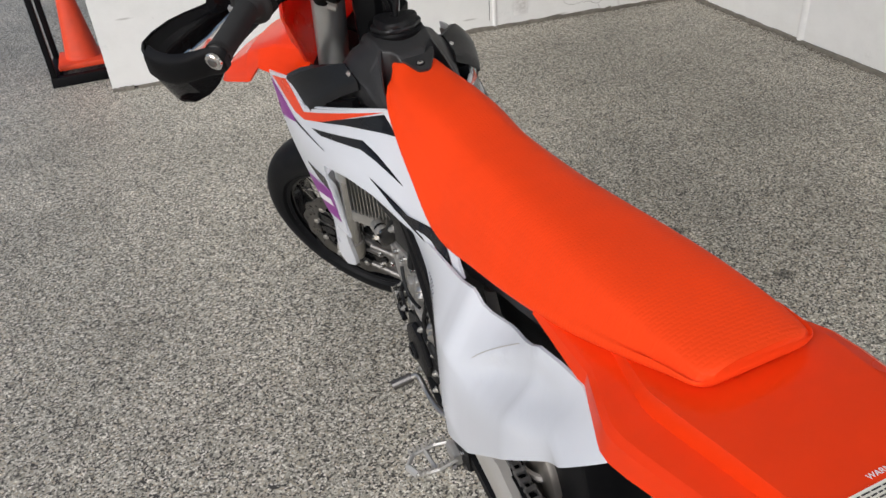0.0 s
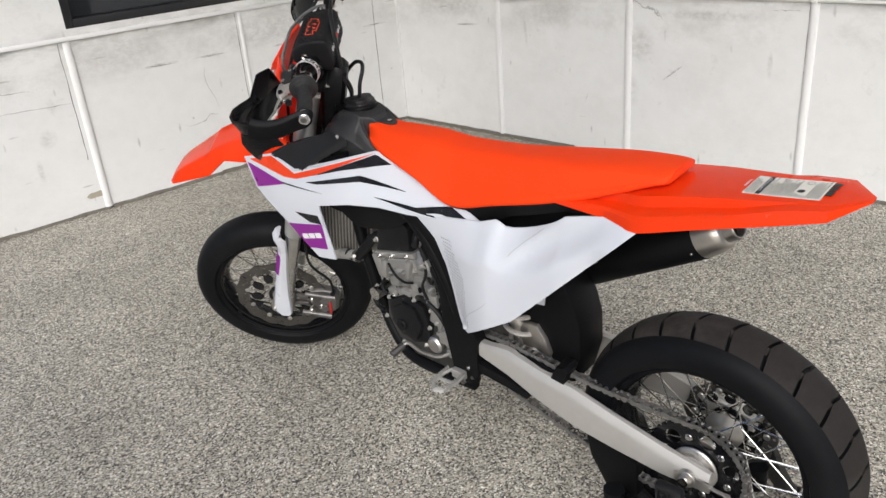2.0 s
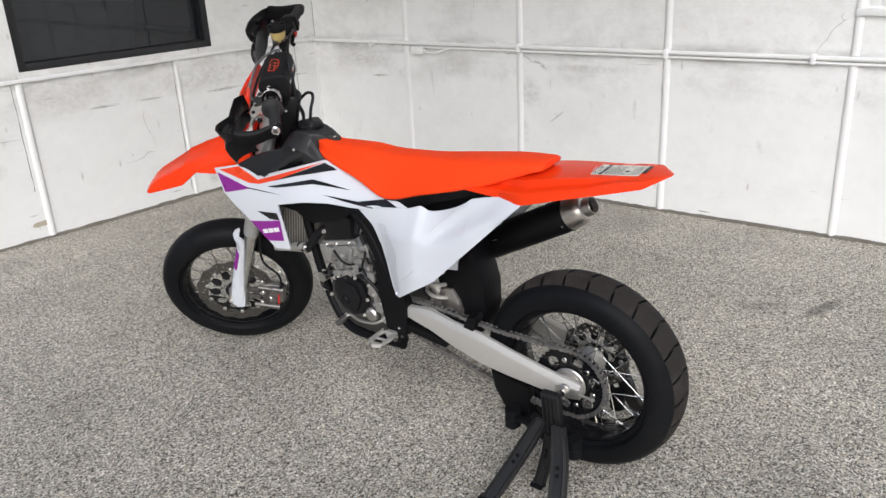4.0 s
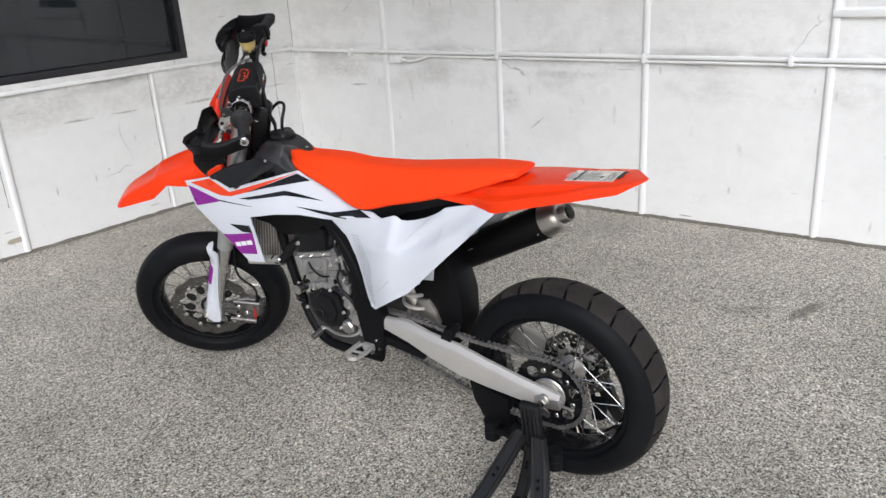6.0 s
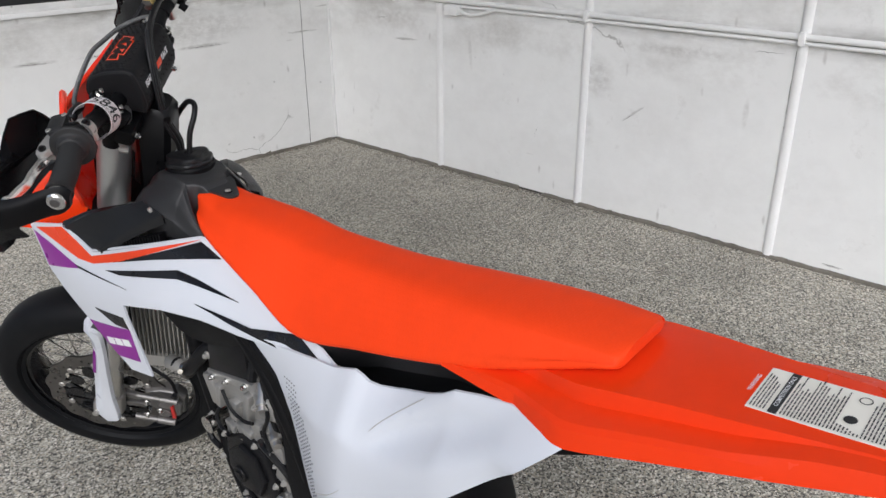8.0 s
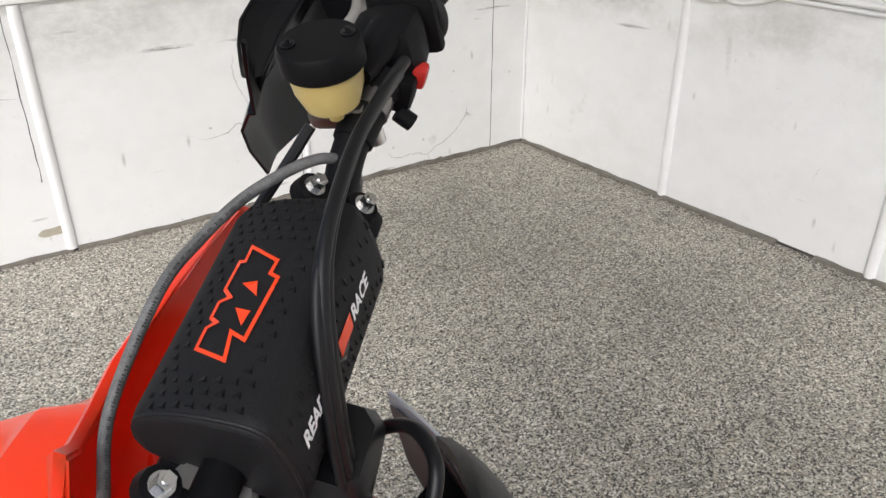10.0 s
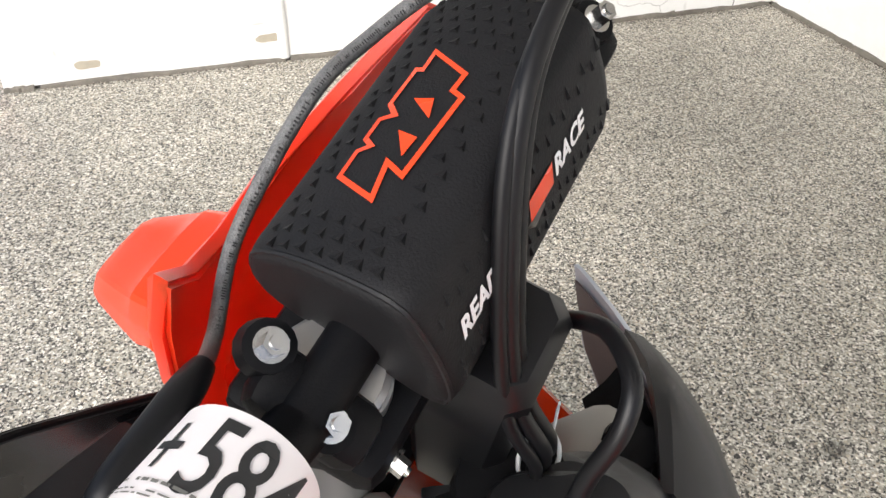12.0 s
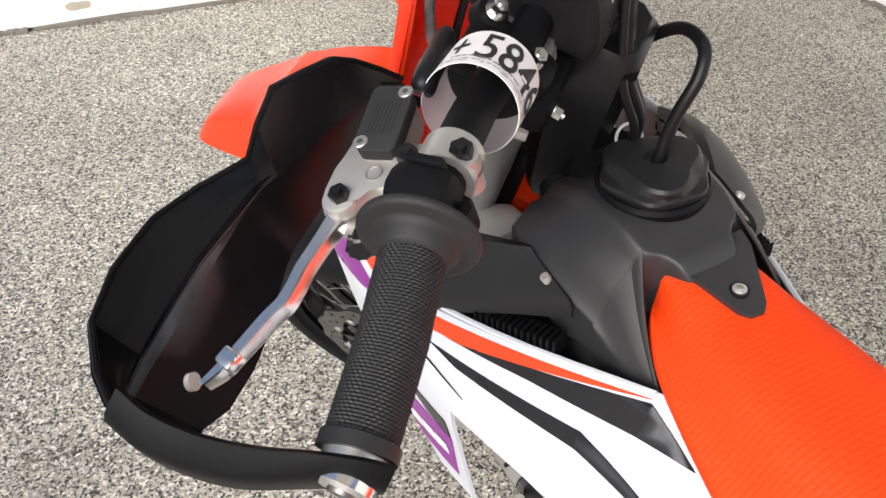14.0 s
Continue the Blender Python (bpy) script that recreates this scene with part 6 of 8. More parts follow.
def tank_cover(side, m):
    # an arm from the tank's front corner out to the shroud, over a recess
    bm = bmesh.new()
    rear = resample([(1.240, 0.090, 0.936), (1.285, 0.118, 0.914), (1.325, 0.142, 0.890), (1.362, 0.163, 0.867)] if side > 0 else [(1.240, 0.090, 0.936), (1.255, 0.115, 0.919), (1.268, 0.135, 0.902), (1.280, 0.149, 0.888)], 7)
    front = resample([(1.301, 0.094, 0.950), (1.350, 0.125, 0.942), (1.410, 0.158, 0.926), (1.468, shroud_v(1.468, 0.895) - 0.003, 0.898)], 7)
    rows = []
    for k, (a, b) in enumerate(zip(rear, front)):
        bow = (V3(0, -0.002, -0.010) if side > 0 else V3(0, 0.010, 0.014)) * (k / 6)
        rows.append([a - V3(0, 0, 0.012), a] + [a.lerp(b, t) + bow * (4 * t * (1 - t)) + V3(0, 0, 0.003 * (1 - k / 6)) for t in (0.08, 0.2, 0.35, 0.5, 0.65, 0.8, 0.92)] + [b, b - V3(0, 0, 0.012)])
    rows.append([V3(*p) - V3(0, 0.0005, 0.003) for p in rows[-1]])
    rows.append([V3(*p) - V3(0, 0.004, 0.012) for p in rows[-1]])
    grid_sheet(bm, rows, 0.004)
    cover = bpart("cover_arm", bm, CAP_PLASTIC, None, "black plastic arm between tank and shroud", m, 35)
    bm = bmesh.new()
    rows = []
    for a, b in zip(resample([(1.465, shroud_v(1.465, 0.880) - 0.005, 0.872), (1.385, shroud_v(1.385, 0.850) - 0.005, 0.849), (1.27, shroud_v(1.27, 0.878) - 0.005, 0.878), (1.150, shroud_v(1.15, 0.908) - 0.004, 0.908)], 9),
                    resample([(1.455, 0.128, 0.850), (1.375, 0.105, 0.860), (1.27, 0.080, 0.880), (1.150, 0.060, 0.900)], 9)):
        rows.append([a, (a + b) / 2 - V3(0, 0, 0.006), b])
    grid_sheet(bm, rows, 0.004)
    bpart("tank_cover", bm, BLACK, None, "black recessed cover between tank and shroud", m, 50)
    bm = bmesh.new()
    tube(bm, resample([(1.461, shroud_v(1.461, 0.893) - 0.003, 0.894), (1.425, shroud_v(1.425, 0.875) - 0.003, 0.877)], 5) + resample([(1.388, shroud_v(1.388, 0.856) - 0.003, 0.859), (1.27, shroud_v(1.27, 0.884) - 0.003, 0.887), (1.152, shroud_v(1.152, 0.912) - 0.003, 0.914)], 8), 0.0026, 6)
    bpart("shroud_lip", bm, WHITE, cover, "", m)
    bm = bmesh.new()
    tube(bm, [V3(1.268, 0.0955, 0.9405), V3(1.268, 0.0995, 0.9485), V3(1.268, 0.1000, 0.9495)], [0.0042, 0.0042, 0.0034], 18)
    bpart("cover_screw", bm, SWING, cover, "", m)
    for k in range(14):
        c = V3(1.235, 0.105, 0.903).lerp(V3(1.315, 0.134, 0.877), k / 13)
        bm = bmesh.new()
        block(bm, c, (0.0028, 0.016, 0.018), 0, Matrix.Rotation(radians(20), 4, 'Z'))
        bpart("vent_slat", bm, BLACK, cover, "", m)
    # added brown sheet: shade on the shroud's inner face put into colour
    bm = bmesh.new()
    skin(bm, [(1.572, 0.866), (1.470, 0.889), (1.387, 0.849), (1.330, 0.800), (1.440, 0.715), (1.545, 0.795)], lambda u, w: (u, shroud_v(u, w) - 0.007, w), 0.002, 0.025)
    bpart("shroud_back", bm, BROWN, cover, "brown sheet standing for shade on the shroud's inner face", m, 60)


both(tank_cover)

# ---- front end, turned with the steering: x ahead, y to the left, z along the steering axis ----
def spart(name, bm, mat, parent=None, label="", m=None, sharp=38):
    return part(name, bm, mat, parent or bike, label, m or STEER, sharp)


def fork_leg(side, m):
    bm = bmesh.new()
    tube(bm, [(0.030, 0.098, -0.045), (0.030, 0.098, -0.10), (0.030, 0.098, -0.60), (0.030, 0.098, -0.645)], [0.029, 0.0305, 0.0305, 0.028], 24)
    leg = spart("fork_leg", bm, FORK_TUBE, None, "grey anodised upside-down fork leg", m)
    bm = bmesh.new()
    tube(bm, [(0.030, 0.098, -0.050), (0.030, 0.098, -0.040), (0.030, 0.098, -0.039), (0.030, 0.098, -0.035), (0.030, 0.098, -0.0345), (0.030, 0.098, -0.030)], [0.0275, 0.0275, 0.0245, 0.0245, 0.015, 0.014], 28)
    spart("fork_cap", bm, BRUSHED, leg, "machined fork cap", m, 30)
    bm = bmesh.new()
    tube(bm, [(0.030, 0.098, -0.64), (0.030, 0.098, -0.96)], 0.024, 20)
    spart("slider", bm, BRIGHT, leg, "", m)
    bm = bmesh.new()
    tube(bm, [(0.030, 0.098, -0.93), (0.030, 0.098, -1.0)], [0.028, 0.03], 16)
    block(bm, (0.045, 0.098, -0.985), (0.06, 0.05, 0.05), 0.01)
    hexbolt(bm, (0.062, 0.123, -0.990), (0, 1, 0), 0.006, 0.006, 0.009)
    hexbolt(bm, (0.03, 0.123, -1.0), (0, 1, 0), 0.006, 0.006, 0.009)
    spart("axle_lug", bm, BRUSHED, leg, "", m)
    bm = bmesh.new()
    rings = []
    for h, f0, f1 in ((-0.652, 0.080, 0.066), (-0.664, 0.092, 0.050), (-0.688, 0.078, 0.044), (-0.73, 0.071, 0.038), (-0.80, 0.071, 0.032), (-0.90, 0.069, 0.020), (-0.97, 0.068, 0.006), (-1.000, 0.064, 0.002), (-1.008, 0.055, 0.008)):
        rings.append([(f0, 0.070, h), (f0 + 0.004, 0.098, h), (f0 - 0.004, 0.124, h), ((f0 + f1) / 2, 0.136, h), (f1 + 0.004, 0.132, h), (f1, 0.122, h), ((f0 + f1) / 2, 0.122, h), (f0 - 0.008, 0.110, h), (f0 - 0.006, 0.074, h)])
    loft(bm, rings)
    guard = spart("fork_guard", bm, WHITE, leg, "white fork guard with a purple band", m, 45)
    bm = bmesh.new()
    rings = []
    for h, f0, f1 in ((-0.725, 0.0705, 0.024), (-0.76, 0.0715, 0.021), (-0.815, 0.072, 0.017)):
        rings.append([(f0 + 0.001, 0.068, h), (f0 + 0.0055, 0.099, h), (f0 - 0.003, 0.1255, h), (f0 - 0.012, 0.131, h), (f0 - 0.012, 0.127, h), (f0 - 0.005, 0.12, h), (f0 + 0.002, 0.098, h), (f0 - 0.001, 0.07, h)])
    loft(bm, rings)
    spart("guard_band", bm, PURPLE, leg, "", m, 45)
    for h, d, w in ((-0.075, 0.035, 0.085), (-0.300, 0.045, 0.090)):
        bm = bmesh.new()
        block(bm, (0.030, 0.0655, h), (w, 0.131, d), 0.010)
        spart("triple_clamp", bm, BLACK, None, "black triple clamp", m)
        bm = bmesh.new()
        hexbolt(bm, (-0.012, 0.112, h), (-1, 0.15, 0), 0.005, 0.006, 0.0075)
        spart("clamp_bolt", bm, BRIGHT, leg, "", m)


def both_steer(fn):
    fn(1, STEER)
    fn(-1, STEER @ FLIP)


both_steer(fork_leg)
bm = bmesh.new()
tube(bm, [(0.05, -0.12, -0.985), (0.05, 0.125, -0.985)], 0.013, 14)
spart("front_axle", bm, BRIGHT)
bm = bmesh.new()
tube(bm, [(0, 0, 0.0), (0, 0, -0.30)], 0.020, 14)
spart("steering_stem", bm, STEEL)

# caliper on the left of the front wheel
bm = bmesh.new()
prism(bm, [(-0.040, -0.925), (-0.078, -0.912), (-0.120, -0.905), (-0.142, -0.925), (-0.148, -0.985), (-0.128, -1.006), (-0.080, -1.000), (-0.050, -0.985)], 0.050, 0.082, 0.006)
prism(bm, [(-0.072, -0.925), (-0.122, -0.916), (-0.138, -0.935), (-0.141, -0.980), (-0.122, -0.996), (-0.078, -0.992), (-0.086, -0.960)], 0.078, 0.099, 0.008)
block(bm, (0.0, 0.078, -0.952), (0.080, 0.014, 0.020), 0.004, Matrix.Rotation(radians(-12), 4, 'Y'))
block(bm, (-0.006, 0.078, -0.990), (0.085, 0.014, 0.018), 0.004, Matrix.Rotation(radians(6), 4, 'Y'))
caliper = spart("brake_caliper", bm, CALIPER, None, "machined brake caliper with red marks", sharp=30)
for h in (-0.936, -0.974):
    bm = bmesh.new()
    tube(bm, [(-0.100, 0.094, h), (-0.100, 0.1035, h), (-0.100, 0.1050, h)], [0.0165, 0.0165, 0.0145], 24)
    spart("caliper_piston_cap", bm, CALIPER, caliper, "", sharp=25)
bm = bmesh.new()
prism(bm, [(-0.112, -0.935), (-0.120, -0.938), (-0.130, -0.985), (-0.121, -0.988)], 0.096, 0.1065, 0.001)
spart("caliper_mark", bm, RED_PART, caliper)
for h in (-0.908, -1.002):
    bm = bmesh.new()
    tube(bm, [(-0.03, 0.108, h), (-0.085, 0.108, h + 0.002), (-0.087, 0.108, h + 0.002), (-0.13, 0.108, h + 0.004)], [0.008, 0.008, 0.0105, 0.0105], 12)
    spart("caliper_pin", bm, CALIPER, caliper)
for f, h in ((-0.09, -0.96), (-0.055, -0.935), (-0.06, -0.99)):
    bm = bmesh.new()
    hexbolt(bm, (f, 0.105, h), (0, 1, 0), 0.006, 0.006, 0.009)
    spart("caliper_bolt", bm, BRIGHT, caliper)
bm = bmesh.new()
tube(bm, [(-0.118, 0.098, -0.905), (-0.122, 0.112, -0.868)], [0.009, 0.006], 10)
spart("bleed_nipple", bm, BLACK, caliper)
bm = bmesh.new()
tube(bm, resample([(-0.12, 0.085, -0.90), (-0.10, 0.09, -0.84), (-0.03, 0.088, -0.78), (0.0, 0.085, -0.65), (0.03, 0.06, -0.45), (0.09, 0.02, -0.25), (0.10, -0.05, -0.10), (0.06, -0.16, 0.02)], 60), 0.0045, 8)
spart("brake_hose", bm, HOSE, caliper)

# front fender
FF = [(0.434, -0.618, 0.034), (0.424, -0.590, 0.050), (0.406, -0.552, 0.058), (0.36, -0.500, 0.068), (0.30, -0.431, 0.080), (0.20, -0.350, 0.088), (0.10, -0.308, 0.088), (0.0, -0.302, 0.080), (-0.10, -0.315, 0.066), (-0.16, -0.36, 0.055)]
FF_EDGE = [(-0.16, -0.40), (-0.10, -0.385), (0.0, -0.385), (0.10, -0.395), (0.193, -0.415), (0.250, -0.432), (0.292, -0.505), (0.335, -0.540), (0.38, -0.576), (0.412, -0.602), (0.434, -0.618)]
FF_SIDE = [(0.0, 0.0), (0.20, 0.002), (0.45, 0.02), (0.66, 0.07), (0.70, 0.10), (0.86, 0.44), (0.89, 0.54), (1.0, 1.0)]     # how far down the edge, across the half width
bm = bmesh.new()
rows = []
for f in [0.434, 0.431, 0.427, 0.420, 0.412, 0.392, 0.37, 0.345, 0.322, 0.306, 0.300, 0.292, 0.278, 0.264, 0.250, 0.232, 0.212, 0.19, 0.16, 0.12, 0.08, 0.03, -0.02, -0.07, -0.12, -0.16]:
    h, w, e = along([(a, b) for a, b, c in FF], f) - 0.005 * smooth01((f - 0.300) / 0.008), along([(a, c) for a, b, c in FF], f), along(FF_EDGE, f)
    half = [(w * a, h + (e - h) * d + (0.004 if 0.08 < a < 0.2 and f < 0.36 else 0)) for a, d in FF_SIDE]
    rows.append([(f - 0.10 * max(0, f - 0.40) * abs(l) / max(w, 0.01), l, z) for l, z in [(-l, z) for l, z in reversed(half)] + half[1:]])
grid_sheet(bm, rows, 0.004)
spart("front_fender", bm, ORANGE, None, "glossy orange front fender with folded edges", STEER @ Matrix.Translation((0, 0, -0.38)) @ Matrix.Rotation(radians(-4.0), 4, 'Z') @ Matrix.Rotation(radians(-2.5), 4, 'X') @ Matrix.Translation((0, 0, 0.38)), 14)

# front shield, red-orange, hollow towards the bar
bm = bmesh.new()
skin(bm, [(-0.150, -0.085), (-0.128, -0.060), (-0.074, -0.098), (0.0, -0.112), (0.046, -0.106), (0.082, -0.074), (0.105, -0.026), (0.118, -0.050), (0.127, -0.100), (0.130, -0.17), (0.124, -0.27), (0.096, -0.345), (0.05, -0.38), (-0.05, -0.38), (-0.10, -0.345), (-0.134, -0.27), (-0.150, -0.17)],
     lambda l, h: (0.137 - 1.9 * l * l - 0.06 * (h + 0.1) - 0.9 * max(0, -0.22 - h), l, h), 0.004, 0.03, lambda l, h: (1, 0, 0))
plate = spart("front_plate", bm, RED, None, "bare red-orange plastic front shield", sharp=50)


def plate_at(l, h):
    return V3(0.137 - 1.9 * l * l - 0.06 * (h + 0.1) - 0.9 * max(0, -0.22 - h), l, h)


bm = bmesh.new()
lip = [plate_at(l, h) for l, h in ((-0.150, -0.085), (-0.128, -0.060), (-0.074, -0.098), (0.0, -0.112), (0.046, -0.106), (0.082, -0.074), (0.105, -0.026), (0.118, -0.050), (0.127, -0.100), (0.130, -0.17), (0.124, -0.27))]
grid_sheet(bm, [[p - V3(0.001, 0, 0), p + V3(0.004, 0, 0.002), p + V3(0.006, 0, -0.003)] for p in lip], 0.003)
spart("plate_lip", bm, RED, plate, "folded edge of the shield", sharp=40)

# handlebar
BAR = [(0.026, -0.02), (0.026, 0.10), (0.027, 0.135), (0.031, 0.17), (0.030, 0.22), (0.027, 0.256), (0.023, 0.306), (0.011, 0.36), (0.001, 0.4235)]
BAR_H = [-0.026, -0.025, -0.022, -0.006, 0.014, 0.026, 0.040, 0.044, 0.046]
bar_pts = [(f, l, h) for (f, l), h in zip(BAR, BAR_H)]
full = [(f, -l, h) for f, l, h in reversed(bar_pts[1:])] + bar_pts[1:]
bm = bmesh.new()
tube(bm, resample(full, 60), 0.0138, 16)
bar = spart("handlebar", bm, BLACK, None, "black tapered handlebar")
DOWN = Matrix.Rotation(radians(24), 4, 'Y')      # controls sit level, nose down from the steering axis
CLAMP_TILT = Matrix.Rotation(radians(-22), 4, 'Y')


def bar_at(l):
    table = list(zip([p[1] for p in BAR], [p[0] for p in BAR])), list(zip([p[1] for p in BAR], BAR_H))
    return V3(along(table[0], l), l, along(table[1], l))


def bar_side(side, m):
    bm = bmesh.new()
    rings = []
    for k in range(121):
        l = 0.312 + 0.1043 * k / 120
        c, d = bar_at(l), (bar_at(l + 0.004) - bar_at(l - 0.004)).normalized()
        s1 = (V3(1, 0, 0) - d * d.x).normalized()
        s2 = d.cross(s1)
        base = 0.0180 if k < 112 else 0.0194
        rings.append([c + (base - (0.0010 if (k % 2 or (i + k // 2) % 2) and 1 < k < 112 else 0)) * (math.cos(6.28319 * i / 72) * s1 + math.sin(6.28319 * i / 72) * s2) for i in range(72)])
    loft(bm, rings)
    spart("grip", bm, GRIP, bar, "black knurled rubber grip", m, 6)
    bm = bmesh.new()
    tube(bm, [bar_at(0.412), bar_at(0.4235)], 0.0158, 24)
    spart("bar_end", bm, BRUSHED, bar, "bare metal bar end", m)
    bm = bmesh.new()
    a, b = bar_at(0.300), bar_at(0.316)
    d = (b - a).normalized()
    stops = [(0.000, 0.020), (0.0005, 0.032), (0.0020, 0.0345), (0.0042, 0.0352), (0.0062, 0.0345), (0.0072, 0.0325), (0.0076, 0.0275), (0.0086, 0.0245), (0.0120, 0.0228), (0.0165, 0.0205), (0.0190, 0.0186)]
    tube(bm, [a + d * t for t, r in stops], [r * 0.955 for t, r in stops], 40)
    spart("grip_flange", bm, FLANGE, bar, "dull rubber flange at the grip's inner end", m, 60)
    # the pad's clamp; the bar sits a little higher on its right
    lift, tops = (V3(0, 0, 0), ((0.0484, 0.109, -0.0004), (0.0117, 0.1222, -0.0138))) if side > 0 else (V3(-0.008, 0, 0.016), ((0.038, 0.115, 0.016), (0.002, 0.122, 0.005)))
    bm = bmesh.new()
    c = bar_at(0.118) + lift
    block(bm, c + V3(0.0, 0, -0.009), (0.060, 0.032, 0.026), 0.009, CLAMP_TILT)
    tube(bm, [c + V3(0.0, 0, -0.01), c + V3(0.002, -0.006, -0.080)], 0.019, 14)
    spart("bar_clamp", bm, BLACK, bar, "black bar clamp", m)
    up = V3(-0.37, 0, 0.93)
    for p in tops:
        bm = bmesh.new()
        p = V3(*p) - up * 0.0085
        tube(bm, [p - up * 0.012, p - up * 0.0005], [0.0135, 0.0118], 16)
        spart("bolt_seat", bm, BLACK, bar, "", m)
        bm = bmesh.new()
        hexbolt(bm, p, up, 0.0056, 0.0090, 0.0078)
        tube(bm, [p + up * 0.0085, p + up * 0.0130], [0.0036, 0.0030], 12)
        spart("clamp_bolt", bm, BRIGHT, bar, "bright hexagon bolt", m, 28)


both_steer(bar_side)

# bar pad
PAD = [(0.086, -0.022), (0.083, -0.008), (0.072, 0.006), (0.056, 0.0185), (0.036, 0.0285), (0.018, 0.0350), (0.008, 0.0355), (0.000, 0.0300), (-0.015, 0.0050), (-0.024, -0.0200), (-0.024, -0.0340),
       (-0.014, -0.0440), (0.066, -0.0480), (0.083, -0.0380)]
PAD_TOP = [(0.018, 0.0350), (0.036, 0.0285), (0.056, 0.0185), (0.072, 0.006), (0.083, -0.008)]
PAD_REAR = [(-0.024, -0.0200), (-0.015, 0.0050), (0.000, 0.0300)]
pad_ring = [V3(p.x, 0, p.y) for p in resample([(f, h, 0) for f, h in PAD + PAD[:1]], 57)[:-1]]
bm = bmesh.new()
rings = []
for l, s, k in ((-0.0905, 0.80, 0), (-0.0895, 0.90, 0), (-0.086, 0.97, 0), (-0.080, 1.0, 0), (-0.06, 1.0, 0), (-0.03, 1.0, 0), (0.0, 1.0, 0), (0.03, 1.0, 0), (0.06, 1.0, 0.5), (0.074, 1.0, 1), (0.0795, 0.985, 1), (0.083, 0.94, 1), (0.0845, 0.87, 1), (0.0848, 0.80, 1)):
    rings.append([V3(0.032 + (p.x - 0.032) * s, l + k * 0.07 * (0.03 - p.x), (p.z + 0.008) * s - 0.008) for p in pad_ring])
loft(bm, rings)
pad = spart("bar_pad", bm, FOAM, bar, "black scaly foam handlebar pad with orange outline emblem", sharp=50)


def on_profile(line, l, d, lift):
    """A point at a distance along a profile of (f, h), lifted off it."""
    for (f0, h0), (f1, h1) in zip(line, line[1:]):
        n = math.hypot(f1 - f0, h1 - h0)
        if d <= n or (f1, h1) == line[-1]:
            t = d / n
            return V3(f0 + (f1 - f0) * t, l, h0 + (h1 - h0) * t) + abs(lift) * V3((h0 - h1) / n, 0, (f1 - f0) / n)
        d -= n


def pad_top(l, d, lift=0.0012):
    """A point on the pad's top face, d from its rear edge towards the front."""
    return on_profile(PAD_TOP, l, d, lift)


def pad_rear(l, d, lift=0.0012):
    """A point on the pad's rear face, d up from its lower edge."""
    return on_profile(PAD_REAR, l, d, lift)


# small raised scales over the pad's top and rear
def scale_at(bm, place, l, d):
    a, b, c, e = place(l + 0.0012, d + 0.0052, 0), place(l - 0.0034, d - 0.0006, 0), place(l + 0.0032, d - 0.0030, 0), place(l + 0.0024, d - 0.0016, 0.0021)
    vs = [bm.verts.new(p) for p in (a, b, c, e)]
    for q in ((0, 1, 3), (1, 2, 3), (2, 0, 3)):
        bm.faces.new([vs[k] for k in q])


bm = bmesh.new()
for i in range(20):
    l = 0.074 - 0.0083 * i
    if l < -0.086:
        continue
    for j in range(8):
        d = 0.004 + 0.0098 * j + (0.0049 if i % 2 else 0)
        if d < 0.070 and not (-0.045 < l < 0.050 and 0.012 < d < 0.054):
            scale_at(bm, pad_top, l, d)
    for j in range(6):
        d = 0.004 + 0.0098 * j + (0.0049 if i % 2 else 0)
        if d < 0.052 and not 0.016 < d < 0.040:
            scale_at(bm, pad_rear, l, d)
tagged(spart("pad_relief", bm, FOAM, bar, "raised triangular scales", sharp=10), kind="stuff")
bm = bmesh.new()
tube(bm, [V3(0.032 + (p.x - 0.032) * 0.955, 0.0815 + 0.07 * (0.03 - p.x), (p.z + 0.008) * 0.955 - 0.008) for p in pad_ring + pad_ring[:1]], 0.0014, 6)
spart("pad_piping", bm, FOAM_PLAIN, bar)


def stroke(bm, pts, width, place):
    """A closed outline of even width on a face."""
    n = len(pts)
    P = [Vector((*p, 0)) for p in pts]
    ins, outs = [], []
    for i in range(n):
        a, b, c = P[i - 1], P[i], P[(i + 1) % n]
        d1, d2 = (b - a).normalized(), (c - b).normalized()
        n1, n2 = V3(-d1.y, d1.x, 0), V3(-d2.y, d2.x, 0)
        k = (n1 + n2)
        k = k / max(0.35, k.length_squared / 2)
        ins.append(bm.verts.new(place(*(b + k * width / 2).xy)))
        outs.append(bm.verts.new(place(*(b - k * width / 2).xy)))
    for i in range(n):
        j = (i + 1) % n
        bm.faces.new((ins[i], ins[j], outs[j], outs[i]))


EMB = [(0.0374, 0.0486), (0.0453, 0.0257), (0.0257, 0.0300), (0.0309, 0.0192), (-0.0161, 0.0162), (-0.0190, 0.0224), (-0.0296, 0.0215), (-0.0417, 0.0443), (-0.0292, 0.0440), (-0.0297, 0.0485),
       (-0.0070, 0.0494), (0.0000, 0.0420), (0.0030, 0.0490), (0.0150, 0.0490), (0.0190, 0.0430), (0.0225, 0.0488)]      # (l, d) on the pad's top
bm = bmesh.new()
stroke(bm, EMB, 0.0026, pad_top)
for tri in ([(-0.0110, 0.0384), (-0.0129, 0.0285), (-0.0010, 0.0244)], [(0.0080, 0.0350), (0.0100, 0.0239), (0.0215, 0.0252)]):
    bm.faces.new([bm.verts.new(pad_top(*p)) for p in tri])
spart("emblem", bm, ORANGE_FILM, bar, "orange outline emblem")
